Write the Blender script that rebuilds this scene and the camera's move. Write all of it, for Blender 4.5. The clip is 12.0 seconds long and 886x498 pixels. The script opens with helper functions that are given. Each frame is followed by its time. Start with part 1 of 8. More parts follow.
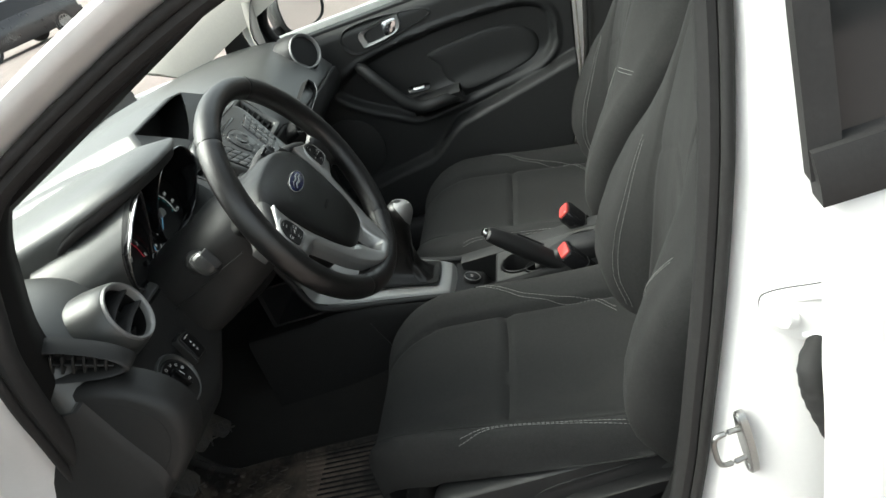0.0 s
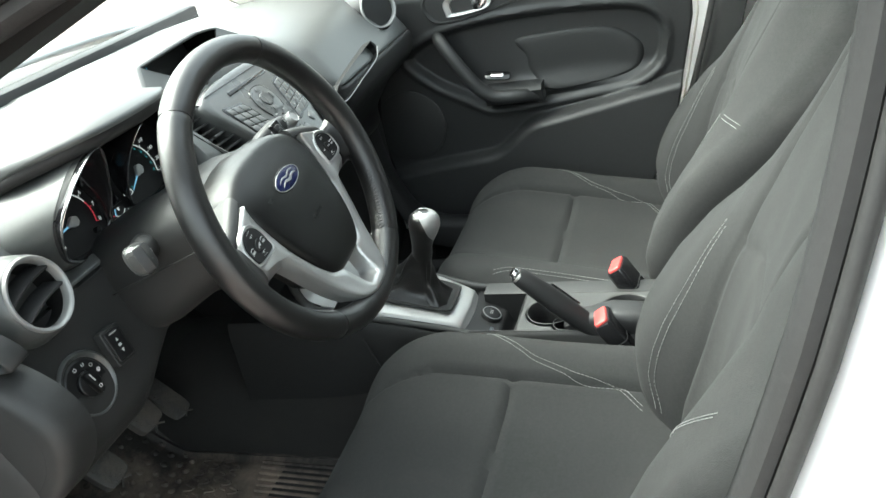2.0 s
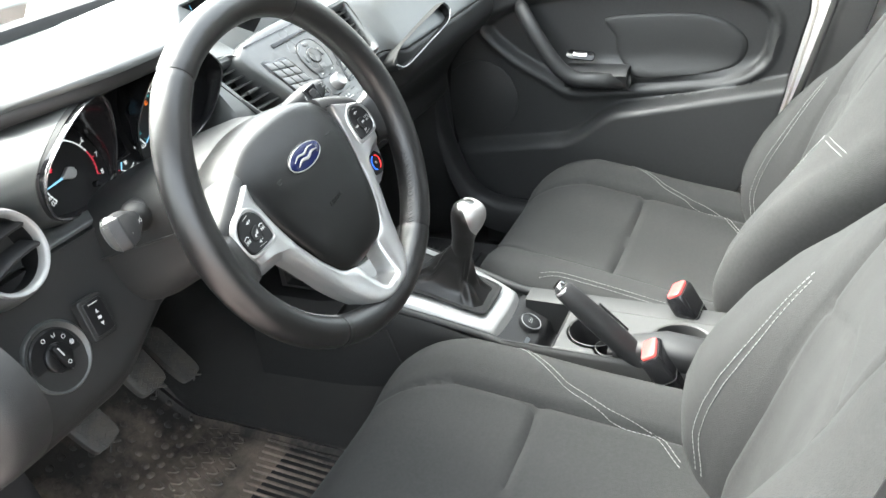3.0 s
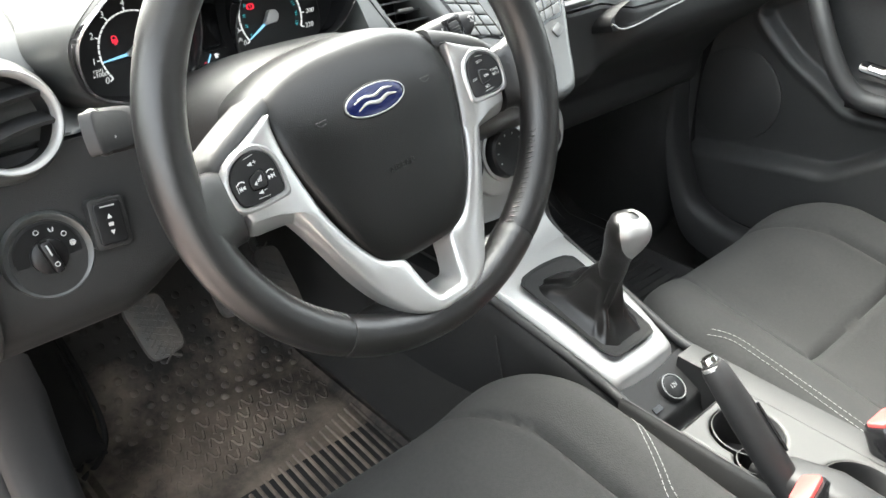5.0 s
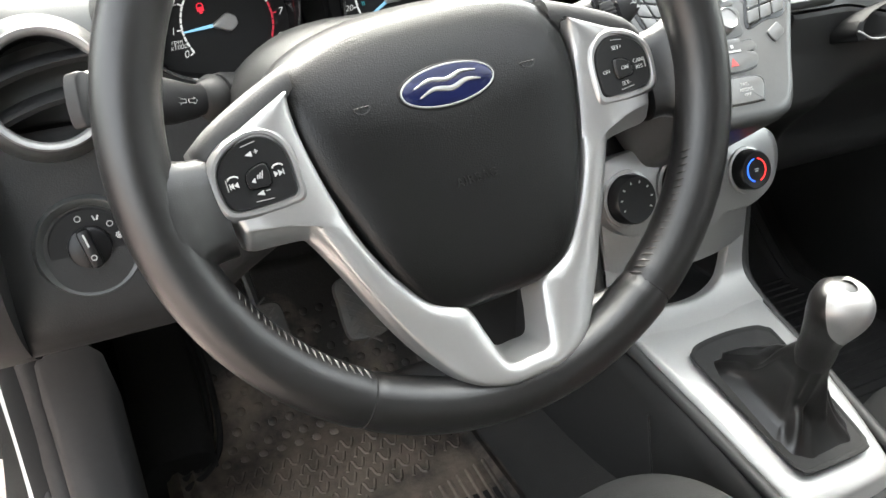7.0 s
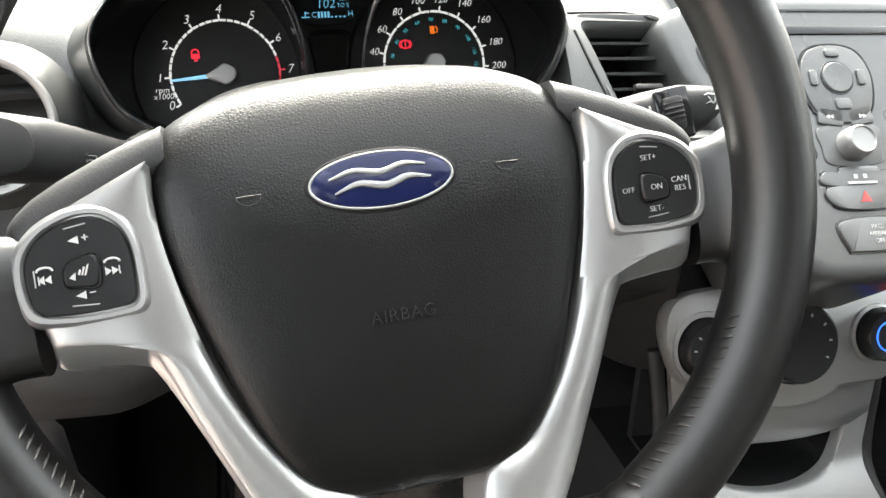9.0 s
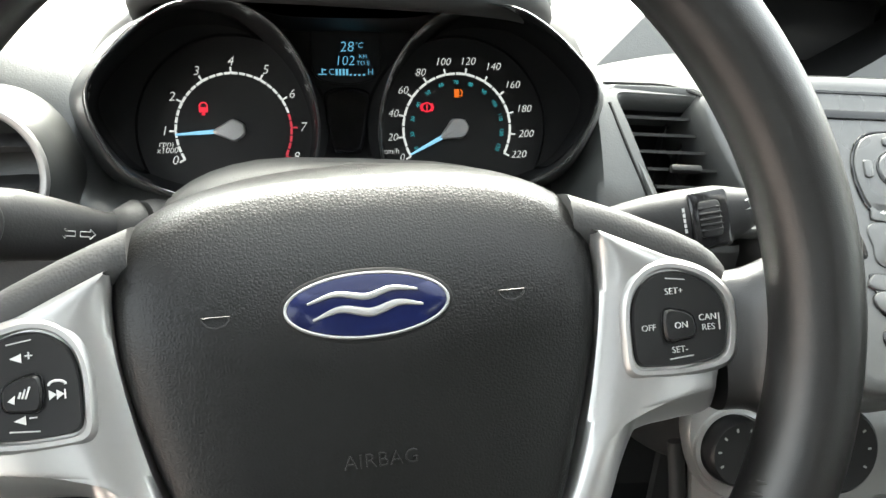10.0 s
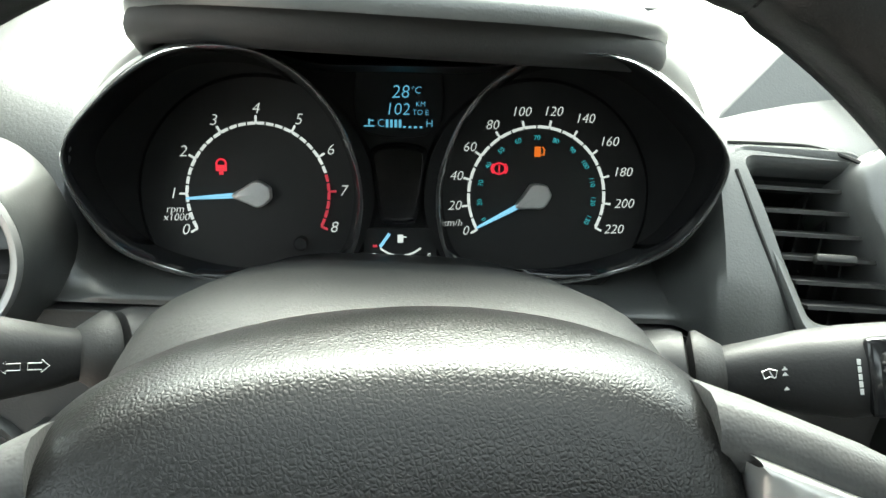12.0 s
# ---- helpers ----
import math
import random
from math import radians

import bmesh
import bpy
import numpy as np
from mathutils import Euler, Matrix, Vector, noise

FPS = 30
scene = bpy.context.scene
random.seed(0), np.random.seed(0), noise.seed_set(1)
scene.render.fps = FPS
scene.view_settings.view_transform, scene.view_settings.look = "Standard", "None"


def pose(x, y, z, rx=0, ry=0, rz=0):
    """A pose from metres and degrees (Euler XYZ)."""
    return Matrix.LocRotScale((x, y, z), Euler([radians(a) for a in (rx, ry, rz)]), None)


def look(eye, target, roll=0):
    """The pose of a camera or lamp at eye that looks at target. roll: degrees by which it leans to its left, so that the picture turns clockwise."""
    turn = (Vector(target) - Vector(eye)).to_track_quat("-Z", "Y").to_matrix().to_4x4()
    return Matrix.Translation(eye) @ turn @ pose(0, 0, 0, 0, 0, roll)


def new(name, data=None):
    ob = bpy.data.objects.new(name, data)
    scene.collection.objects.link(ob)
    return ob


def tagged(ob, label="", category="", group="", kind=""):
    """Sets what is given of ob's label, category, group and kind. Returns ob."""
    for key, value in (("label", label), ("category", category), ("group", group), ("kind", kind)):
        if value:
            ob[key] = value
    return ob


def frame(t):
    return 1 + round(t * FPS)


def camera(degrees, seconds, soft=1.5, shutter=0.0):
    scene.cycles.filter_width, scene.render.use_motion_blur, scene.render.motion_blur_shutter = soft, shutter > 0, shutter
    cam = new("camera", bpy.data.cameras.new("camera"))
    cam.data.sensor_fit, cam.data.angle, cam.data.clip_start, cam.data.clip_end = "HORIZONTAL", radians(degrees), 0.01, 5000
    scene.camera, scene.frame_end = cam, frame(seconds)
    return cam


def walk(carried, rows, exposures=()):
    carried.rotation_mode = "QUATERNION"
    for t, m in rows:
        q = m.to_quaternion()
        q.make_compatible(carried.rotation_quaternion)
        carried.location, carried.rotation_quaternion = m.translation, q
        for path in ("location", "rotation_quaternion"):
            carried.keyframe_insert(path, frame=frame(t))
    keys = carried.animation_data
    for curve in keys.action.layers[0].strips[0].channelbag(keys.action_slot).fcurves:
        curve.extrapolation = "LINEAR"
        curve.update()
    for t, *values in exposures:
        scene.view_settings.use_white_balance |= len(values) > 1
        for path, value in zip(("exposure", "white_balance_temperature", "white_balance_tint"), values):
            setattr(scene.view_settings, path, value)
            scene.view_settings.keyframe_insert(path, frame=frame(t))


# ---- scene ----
cam = camera(57.1, 12.0)
PATH = [
    (0, (-1.348, -0.413, 1.253), (0.398, 0.041, 0.389), -23.1),
    (0.5, (-1.285, -0.418, 1.247), (0.45, 0.057, 0.373), -20.2),
    (1, (-1.215, -0.428, 1.243), (0.492, 0.107, 0.347), -17.8),
    (1.5, (-1.152, -0.443, 1.237), (0.536, 0.149, 0.342), -15.1),
    (2, (-1.094, -0.445, 1.228), (0.576, 0.183, 0.324), -11.9),
    (2.5, (-1.025, -0.44, 1.217), (0.605, 0.247, 0.284), -9.3),
    (3, (-0.953, -0.44, 1.209), (0.613, 0.343, 0.242), -6.8),
    (3.2, (-0.927, -0.437, 1.203), (0.612, 0.383, 0.223), -5.8),
    (5, (-0.693, -0.444, 1.129), (0.481, 0.809, 0.105), 0.5),
    (5.5, (-0.645, -0.443, 1.111), (0.397, 0.931, 0.098), 0.6),
    (6, (-0.606, -0.432, 1.089), (0.327, 1.038, 0.105), -0.2),
    (6.5, (-0.564, -0.407, 1.07), (0.255, 1.133, 0.091), -1.5),
    (8.5, (-0.412, -0.312, 1.009), (0.054, 1.444, 0.173), 0.7),
    (9, (-0.386, -0.291, 1.017), (0.017, 1.504, 0.233), 1.7),
    (9.5, (-0.373, -0.27, 1.029), (-0.01, 1.544, 0.269), 3.1),
    (10, (-0.364, -0.244, 1.044), (-0.044, 1.574, 0.274), 4.5),
    (10.5, (-0.355, -0.213, 1.051), (-0.099, 1.61, 0.27), 5.4),
    (11, (-0.349, -0.181, 1.057), (-0.165, 1.64, 0.251), 5.1),
    (11.5, (-0.354, -0.153, 1.057), (-0.179, 1.665, 0.241), 4.6),
    (12, (-0.35, -0.127, 1.055), (-0.198, 1.693, 0.239), 4.5),
]
EXPOSURES = [(0.0, 1.80, 6500, 0), (0.5, 1.96, 6500, 0), (1.0, 2.28, 6450, -1), (1.5, 2.70, 6400, -3), (2.0, 3.02, 6350, -3), (2.5, 3.62, 6300, -1), (3.0, 3.90, 6400, 4), (5.0, 3.93, 6650, 5), (6.5, 3.79, 6720, 6), (8.5, 3.64, 6850, 7), (9.5, 3.71, 6800, 5), (12.0, 3.57, 6600, -5)]
walk(cam, [(t, look(eye, target, roll)) for t, eye, target, roll in PATH], EXPOSURES)

# ---------------------------------------------------------------- world and sun
SUN_UP, SUN_TURN = 52.0, 5.0
world = bpy.data.worlds.new("sky")
scene.world = world
world.use_nodes = True
wn = world.node_tree.nodes
sky = wn.new("ShaderNodeTexSky")
sky.sky_type, sky.sun_disc = "NISHITA", False
sky.sun_elevation, sky.sun_rotation = radians(SUN_UP), radians(SUN_TURN)
sky.air_density, sky.dust_density, sky.ozone_density = 1.0, 6.0, 1.0
haze = wn.new("ShaderNodeHueSaturation")
haze.inputs["Saturation"].default_value = 0.3
world.node_tree.links.new(sky.outputs[0], haze.inputs["Color"])
world.node_tree.links.new(haze.outputs[0], wn["Background"].inputs[0])
wn["Background"].inputs[1].default_value = 0.15
sun = new("sun", bpy.data.lights.new("sun", "SUN"))
sun.data.energy, sun.data.angle, sun.data.color = 0.65, radians(60), (1.0, 0.99, 0.95)
sun.matrix_world = look((0, 0, 0), (-math.sin(radians(SUN_TURN)), -math.cos(radians(SUN_TURN)), -math.tan(radians(SUN_UP))))


# ---------------------------------------------------------------- materials
def material(name, color, rough=0.5, metal=0.0, vary=0.12, scale=30.0, bump=0.0, bump_scale=400.0, coat=0.0,
             spec=0.5, kind="noise", dirt=None, dirt_scale=6.0, dirt_low=0.45, dirt_high=0.7, sheen=0.0, distort=0.001, patchy=0.08):
    """A surface with colour that varies at a broad and a fine scale, and a fine relief."""
    m = bpy.data.materials.new(name)
    m.use_nodes = True
    nt = m.node_tree
    n, link = nt.nodes, nt.links.new
    b = n["Principled BSDF"]
    co = n.new("ShaderNodeTexCoord")
    big = n.new("ShaderNodeTexNoise")
    big.inputs["Scale"].default_value, big.inputs["Detail"].default_value = scale * 0.2, 3
    fine = n.new("ShaderNodeTexNoise")
    fine.inputs["Scale"].default_value, fine.inputs["Detail"].default_value = scale * 6, 4
    link(co.outputs["Object"], big.inputs["Vector"])
    link(co.outputs["Object"], fine.inputs["Vector"])
    mix = n.new("ShaderNodeMix")
    mix.data_type = "FLOAT"
    mix.inputs[0].default_value = 0.5
    link(big.outputs["Fac"], mix.inputs[2])
    link(fine.outputs["Fac"], mix.inputs[3])
    ramp = n.new("ShaderNodeValToRGB")
    lo = [max(0, c * (1 - vary)) for c in color[:3]]
    hi = [min(1, c * (1 + vary)) for c in color[:3]]
    ramp.color_ramp.elements[0].position, ramp.color_ramp.elements[0].color = 0.3, (*lo, 1)
    ramp.color_ramp.elements[1].position, ramp.color_ramp.elements[1].color = 0.7, (*hi, 1)
    link(mix.outputs[0], ramp.inputs[0])
    out = ramp.outputs[0]
    if dirt:
        dn = n.new("ShaderNodeTexNoise")
        dn.inputs["Scale"].default_value, dn.inputs["Detail"].default_value, dn.inputs["Roughness"].default_value = dirt_scale, 6, 0.65
        link(co.outputs["Object"], dn.inputs["Vector"])
        dr = n.new("ShaderNodeMapRange")
        dr.inputs[1].default_value, dr.inputs[2].default_value = dirt_low, dirt_high
        link(dn.outputs["Fac"], dr.inputs[0])
        dm = n.new("ShaderNodeMix")
        dm.data_type = "RGBA"
        link(dr.outputs[0], dm.inputs[0])
        link(out, dm.inputs[6])
        dm.inputs[7].default_value = (*dirt, 1)
        out = dm.outputs[2]
    link(out, b.inputs["Base Color"])
    rr = n.new("ShaderNodeMapRange")
    rr.inputs[3].default_value, rr.inputs[4].default_value = max(0.02, rough - patchy), min(1, rough + patchy)
    link(big.outputs["Fac"], rr.inputs[0])
    link(rr.outputs[0], b.inputs["Roughness"])
    b.inputs["Metallic"].default_value = metal
    b.inputs["Coat Weight"].default_value = coat
    b.inputs["Coat Roughness"].default_value = 0.05
    b.inputs["Specular IOR Level"].default_value = spec
    b.inputs["Sheen Weight"].default_value = sheen
    if bump:
        if kind == "cells":
            tx = n.new("ShaderNodeTexVoronoi")
            tx.feature = "SMOOTH_F1"
            tx.inputs["Scale"].default_value = bump_scale
            src = tx.outputs["Distance"]
        elif kind == "pebble":
            warp = n.new("ShaderNodeTexNoise")
            warp.inputs["Scale"].default_value = bump_scale * 0.8
            link(co.outputs["Object"], warp.inputs["Vector"])
            bend = n.new("ShaderNodeVectorMath")
            bend.operation = "MULTIPLY_ADD"
            bend.inputs[1].default_value = (0.8 / bump_scale,) * 3
            link(warp.outputs["Color"], bend.inputs[0])
            link(co.outputs["Object"], bend.inputs[2])
            tx = n.new("ShaderNodeTexVoronoi")
            tx.feature = "DISTANCE_TO_EDGE"
            tx.inputs["Scale"].default_value = bump_scale
            link(bend.outputs[0], tx.inputs["Vector"])
            flat = n.new("ShaderNodeMapRange")
            flat.interpolation_type = "SMOOTHSTEP"
            flat.inputs[2].default_value = 0.35
            link(tx.outputs["Distance"], flat.inputs[0])
            src = flat.outputs[0]
        elif kind == "weave":
            tx = n.new("ShaderNodeTexWave")
            tx.wave_type, tx.bands_direction = "BANDS", "DIAGONAL"
            tx.inputs["Scale"].default_value, tx.inputs["Distortion"].default_value = bump_scale, 1.5
            src = tx.outputs["Fac"]
        else:
            tx = n.new("ShaderNodeTexNoise")
            tx.inputs["Scale"].default_value, tx.inputs["Detail"].default_value = bump_scale, 3
            src = tx.outputs["Fac"]
        if not tx.inputs["Vector"].is_linked:
            link(co.outputs["Object"], tx.inputs["Vector"])
        bp = n.new("ShaderNodeBump")
        bp.inputs["Strength"].default_value, bp.inputs["Distance"].default_value = bump, distort
        link(src, bp.inputs["Height"])
        link(bp.outputs[0], b.inputs["Normal"])
    return m


def glowing(name, color, strength):
    m = bpy.data.materials.new(name)
    m.use_nodes = True
    b = m.node_tree.nodes["Principled BSDF"]
    b.inputs["Base Color"].default_value = (*[c * 0.3 for c in color], 1)
    b.inputs["Emission Color"].default_value = (*color, 1)
    b.inputs["Emission Strength"].default_value = strength
    return m


def glass(name, tint):
    """A thin pane: clear, with a faint gloss."""
    m = bpy.data.materials.new(name)
    m.use_nodes = True
    nt = m.node_tree
    n, link = nt.nodes, nt.links.new
    n.remove(n["Principled BSDF"])
    clear, gloss, mix = (n.new("ShaderNode" + k) for k in ("BsdfTransparent", "BsdfGlossy", "MixShader"))
    clear.inputs[0].default_value = (*tint, 1)
    gloss.inputs["Roughness"].default_value = 0.02
    mix.inputs[0].default_value = 0.05
    link(clear.outputs[0], mix.inputs[1])
    link(gloss.outputs[0], mix.inputs[2])
    link(mix.outputs[0], n["Material Output"].inputs[0])
    return m


# dash plastics: light above and shade below are partly put into the colours
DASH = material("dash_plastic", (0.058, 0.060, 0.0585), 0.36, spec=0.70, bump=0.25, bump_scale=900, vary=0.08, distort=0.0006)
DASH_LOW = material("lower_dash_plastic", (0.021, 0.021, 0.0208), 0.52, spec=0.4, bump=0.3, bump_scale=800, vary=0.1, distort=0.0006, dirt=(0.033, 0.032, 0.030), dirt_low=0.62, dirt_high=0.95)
DARK = material("dark_plastic", (0.019, 0.019, 0.0195), 0.5, spec=0.35, bump=0.2, bump_scale=900, distort=0.0005)
DOOR = material("door_plastic", (0.028, 0.0285, 0.0285), 0.5, bump=0.3, bump_scale=900, distort=0.0005, dirt=(0.042, 0.0415, 0.040), dirt_low=0.6, dirt_high=0.95)
DOOR_CLOTH = material("door_vinyl", (0.022, 0.0225, 0.0225), 0.6, bump=0.35, bump_scale=700, kind="cells", distort=0.0006)
SHROUD = material("column_plastic", (0.020, 0.020, 0.0196), 0.55, spec=0.35, bump=0.3, bump_scale=800, distort=0.0006)
FABRIC = material("seat_fabric", (0.0262, 0.0265, 0.0263), 0.9, vary=0.18, scale=40, bump=0.5, bump_scale=900, kind="cells", distort=0.0006, sheen=0.02, spec=0.15, dirt=(0.0355, 0.0352, 0.0345), dirt_scale=9, dirt_low=0.55, dirt_high=0.85)
THREAD = material("seat_thread", (0.22, 0.22, 0.215), 0.8)
THREAD_DARK = material("dark_thread", (0.016, 0.016, 0.016), 0.75, spec=0.2)
LEATHER = material("wheel_leather", (0.0052, 0.0050, 0.0050), 0.31, vary=0.2, spec=0.72, bump=0.13, bump_scale=1500, kind="pebble", distort=0.0005, dirt=(0.013, 0.0123, 0.012), dirt_low=0.6, dirt_high=0.9)
PAD = material("airbag_cover", (0.0028, 0.0028, 0.0027), 0.35, vary=0.08, bump=0.19, bump_scale=760, kind="pebble", distort=0.0005, spec=0.35)
SILVER = material("silver_plastic", (0.41, 0.41, 0.403), 0.32, metal=0.74, vary=0.02, scale=60, patchy=0.025)
SATIN = material("satin_metal", (0.34, 0.34, 0.335), 0.38, metal=0.55, vary=0.05, scale=120)
RING = material("vent_ring_satin", (0.27, 0.27, 0.267), 0.45, metal=0.45, vary=0.05, scale=120)
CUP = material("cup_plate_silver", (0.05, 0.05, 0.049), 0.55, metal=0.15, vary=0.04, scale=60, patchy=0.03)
TRIM = material("console_silver", (0.37, 0.37, 0.363), 0.40, metal=0.45, vary=0.03, scale=60, patchy=0.03)
HOOD_SOFT = material("hood_soft_black", (0.026, 0.026, 0.0258), 0.62, spec=0.35, bump=0.2, bump_scale=900, distort=0.0004)
COVER = material("spoke_cover_grey", (0.044, 0.044, 0.0435), 0.52, spec=0.42, vary=0.08, bump=0.25, bump_scale=1100, kind="cells", distort=0.0005)
CHROME = material("chrome", (0.78, 0.78, 0.78), 0.12, metal=1.0, vary=0.03)
STEEL = material("zinc_steel", (0.36, 0.36, 0.35), 0.32, metal=1.0, vary=0.12, scale=80)
STACK = material("stack_plastic", (0.056, 0.057, 0.056), 0.29, spec=0.85, bump=0.2, bump_scale=900, distort=0.0004)
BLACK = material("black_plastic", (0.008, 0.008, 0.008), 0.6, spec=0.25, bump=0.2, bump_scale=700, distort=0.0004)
SOFT = material("soft_black_plastic", (0.019, 0.019, 0.019), 0.7, spec=0.25, bump=0.2, bump_scale=900, distort=0.0004)
EDGE = material("bezel_edge", (0.42, 0.42, 0.42), 0.25, metal=0.9, vary=0.05)
GLOSS = material("gloss_black", (0.012, 0.012, 0.013), 0.12, vary=0.1)
FACE = material("dial_face", (0.009, 0.009, 0.0095), 0.5, vary=0.1, spec=0.25)
BUTTON = material("button_plastic", (0.010, 0.010, 0.0105), 0.34, vary=0.1, spec=0.35)
RUBBER = material("rubber", (0.026, 0.0255, 0.0255), 0.6, spec=0.3, vary=0.15, bump=0.15, bump_scale=500, dirt=(0.06, 0.057, 0.056), dirt_scale=14, dirt_low=0.6, dirt_high=1.0)
MAT_RUBBER = material("mat_rubber", (0.032, 0.029, 0.0265), 0.55, vary=0.25, bump=0.3, bump_scale=300, dirt=(0.33, 0.265, 0.21), dirt_scale=11, dirt_low=0.42, dirt_high=0.80)


def trodden(m, centre, radius, amount):
    """Gathers a material's mud round the spot where the feet rest."""
    nt = m.node_tree
    mud = [n for n in nt.nodes if n.bl_idname == "ShaderNodeMapRange" and n.outputs[0].links and n.outputs[0].links[0].to_node.bl_idname == "ShaderNodeMix"][0]
    src = mud.inputs[0].links[0].from_socket
    co = nt.nodes.new("ShaderNodeTexCoord")
    d = nt.nodes.new("ShaderNodeVectorMath")
    d.operation = "DISTANCE"
    d.inputs[1].default_value = centre
    nt.links.new(co.outputs["Object"], d.inputs[0])
    fall = nt.nodes.new("ShaderNodeMapRange")
    fall.interpolation_type = "SMOOTHSTEP"
    fall.inputs[1].default_value, fall.inputs[2].default_value = 0.0, radius
    fall.inputs[3].default_value, fall.inputs[4].default_value = amount, -amount
    nt.links.new(d.outputs["Value"], fall.inputs[0])
    add = nt.nodes.new("ShaderNodeMath")
    add.operation = "ADD"
    nt.links.new(src, add.inputs[0])
    nt.links.new(fall.outputs[0], add.inputs[1])
    nt.links.new(add.outputs[0], mud.inputs[0])


trodden(MAT_RUBBER, (0.01, 0.07, 0.01), 0.34, 0.16)
CARPET = material("carpet", (0.020, 0.0188, 0.0176), 0.95, vary=0.3, scale=120, bump=0.8, bump_scale=900, distort=0.002, sheen=0.04, dirt=(0.028, 0.024, 0.020), dirt_scale=7, dirt_low=0.55, dirt_high=0.85)
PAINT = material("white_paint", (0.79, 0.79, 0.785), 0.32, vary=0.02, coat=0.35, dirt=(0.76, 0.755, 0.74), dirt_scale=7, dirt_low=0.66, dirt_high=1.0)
DARK_PAINT = material("dark_paint", (0.02, 0.021, 0.024), 0.3, coat=0.8)
RED = material("red_plastic", (0.55, 0.06, 0.055), 0.4, vary=0.06)
BLUE = material("blue_enamel", (0.0045, 0.008, 0.045), 0.25, vary=0.1, coat=0.12, spec=0.3)
PRINT = material("white_print", (0.55, 0.55, 0.54), 0.5, vary=0.03)
GREY_PRINT = material("grey_print", (0.42, 0.42, 0.41), 0.5, vary=0.03)
EMBOSS = material("embossed_plastic", (0.020, 0.020, 0.0196), 0.36, spec=0.45)
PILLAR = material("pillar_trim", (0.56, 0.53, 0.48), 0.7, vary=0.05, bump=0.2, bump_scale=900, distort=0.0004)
LINER = material("roof_lining", (0.46, 0.46, 0.44), 0.95, vary=0.06, bump=0.2, bump_scale=1200)
PEDAL = material("pedal_rubber", (0.07, 0.068, 0.065), 0.6, vary=0.2, bump=0.3, bump_scale=400, dirt=(0.11, 0.095, 0.08), dirt_scale=20)
GLASS = glass("clear_glass", (0.93, 0.95, 0.94))
DARK_GLASS = material("dark_glass", (0.022, 0.023, 0.024), 0.06, vary=0.05)
MIRROR = material("mirror_glass", (0.85, 0.86, 0.87), 0.02, metal=1.0, vary=0.01)
TYRE = material("tyre_rubber", (0.02, 0.02, 0.02), 0.8)
DIAL_WHITE = glowing("lit_white", (0.85, 0.87, 0.88), 0.065)
DIAL_RED = glowing("lit_red", (0.8, 0.05, 0.09), 0.045)
LAMP_RED = glowing("lamp_red", (0.9, 0.025, 0.06), 0.075)
LAMP_AMBER = glowing("lamp_amber", (0.95, 0.20, 0.015), 0.065)
NEEDLE = glowing("lit_needle", (0.28, 0.62, 0.92), 0.085)
TEAL = glowing("lit_teal", (0.05, 0.42, 0.48), 0.09)
LCD = glowing("lcd_blue", (0.16, 0.50, 0.75), 0.075)


# ---------------------------------------------------------------- mesh helpers
def part(name, bm, mat, parent=None, label="", angle=38):
    """Links a bmesh as one mesh object under a thing or a part."""
    me = bpy.data.meshes.new(name)
    bmesh.ops.recalc_face_normals(bm, faces=bm.faces)
    bm.to_mesh(me)
    bm.free()
    me.materials.append(mat)
    me.shade_smooth()
    me.set_sharp_from_angle(angle=radians(angle))
    ob = new(name, me)
    if parent:
        ob.parent = parent
    if label:
        ob["label"] = label
    return ob


def thing(name, label, category, m=None, group="", kind=""):
    ob = new(name)
    ob.empty_display_size = 0.05
    if m is not None:
        ob.matrix_basis = m
    return tagged(ob, label, category, group, kind)


def moved(bm, m):
    bmesh.ops.transform(bm, matrix=m, verts=bm.verts)
    return bm


def joined(*bms):
    """One bmesh out of several."""
    out = bmesh.new()
    for bm in bms:
        me = bpy.data.meshes.new("piece")
        bm.to_mesh(me)
        bm.free()
        out.from_mesh(me)
        bpy.data.meshes.remove(me)
    return out


def box(sx, sy, sz, x=0, y=0, z=0, bevel=0.0, seg=2):
    bm = bmesh.new()
    bmesh.ops.create_cube(bm, size=1, matrix=Matrix.Translation((x, y, z)) @ Matrix.Diagonal((sx, sy, sz, 1)))
    if bevel:
        bmesh.ops.bevel(bm, geom=bm.edges[:], offset=bevel, segments=seg, profile=0.5, affect="EDGES")
    return bm


def rounded(points, n=64):
    """A closed smooth outline through the corner points, n points of it."""
    p = [Vector(q).to_3d() for q in points]
    k = len(p)
    out = []
    for i in range(n):
        f = i / n * k
        j, a = int(f), f - int(f)
        p0, p1, p2, p3 = p[(j - 1) % k], p[j % k], p[(j + 1) % k], p[(j + 2) % k]
        out.append(0.5 * ((2 * p1) + (p2 - p0) * a + (2 * p0 - 5 * p1 + 4 * p2 - p3) * a * a + (3 * p1 - p0 - 3 * p2 + p3) * a ** 3))
    return out


def smooth_line(points, n=32):
    """An open smooth line through the points."""
    p = [Vector(q) for q in points]
    out = []
    for i in range(n):
        f = i / (n - 1) * (len(p) - 1)
        j = min(int(f), len(p) - 2)
        a = f - j
        p1, p2 = p[j], p[j + 1]
        p0 = p[j - 1] if j > 0 else p1 * 2 - p2
        p3 = p[j + 2] if j + 2 < len(p) else p2 * 2 - p1
        out.append(0.5 * ((2 * p1) + (p2 - p0) * a + (2 * p0 - 5 * p1 + 4 * p2 - p3) * a * a + (3 * p1 - p0 - 3 * p2 + p3) * a ** 3))
    return out


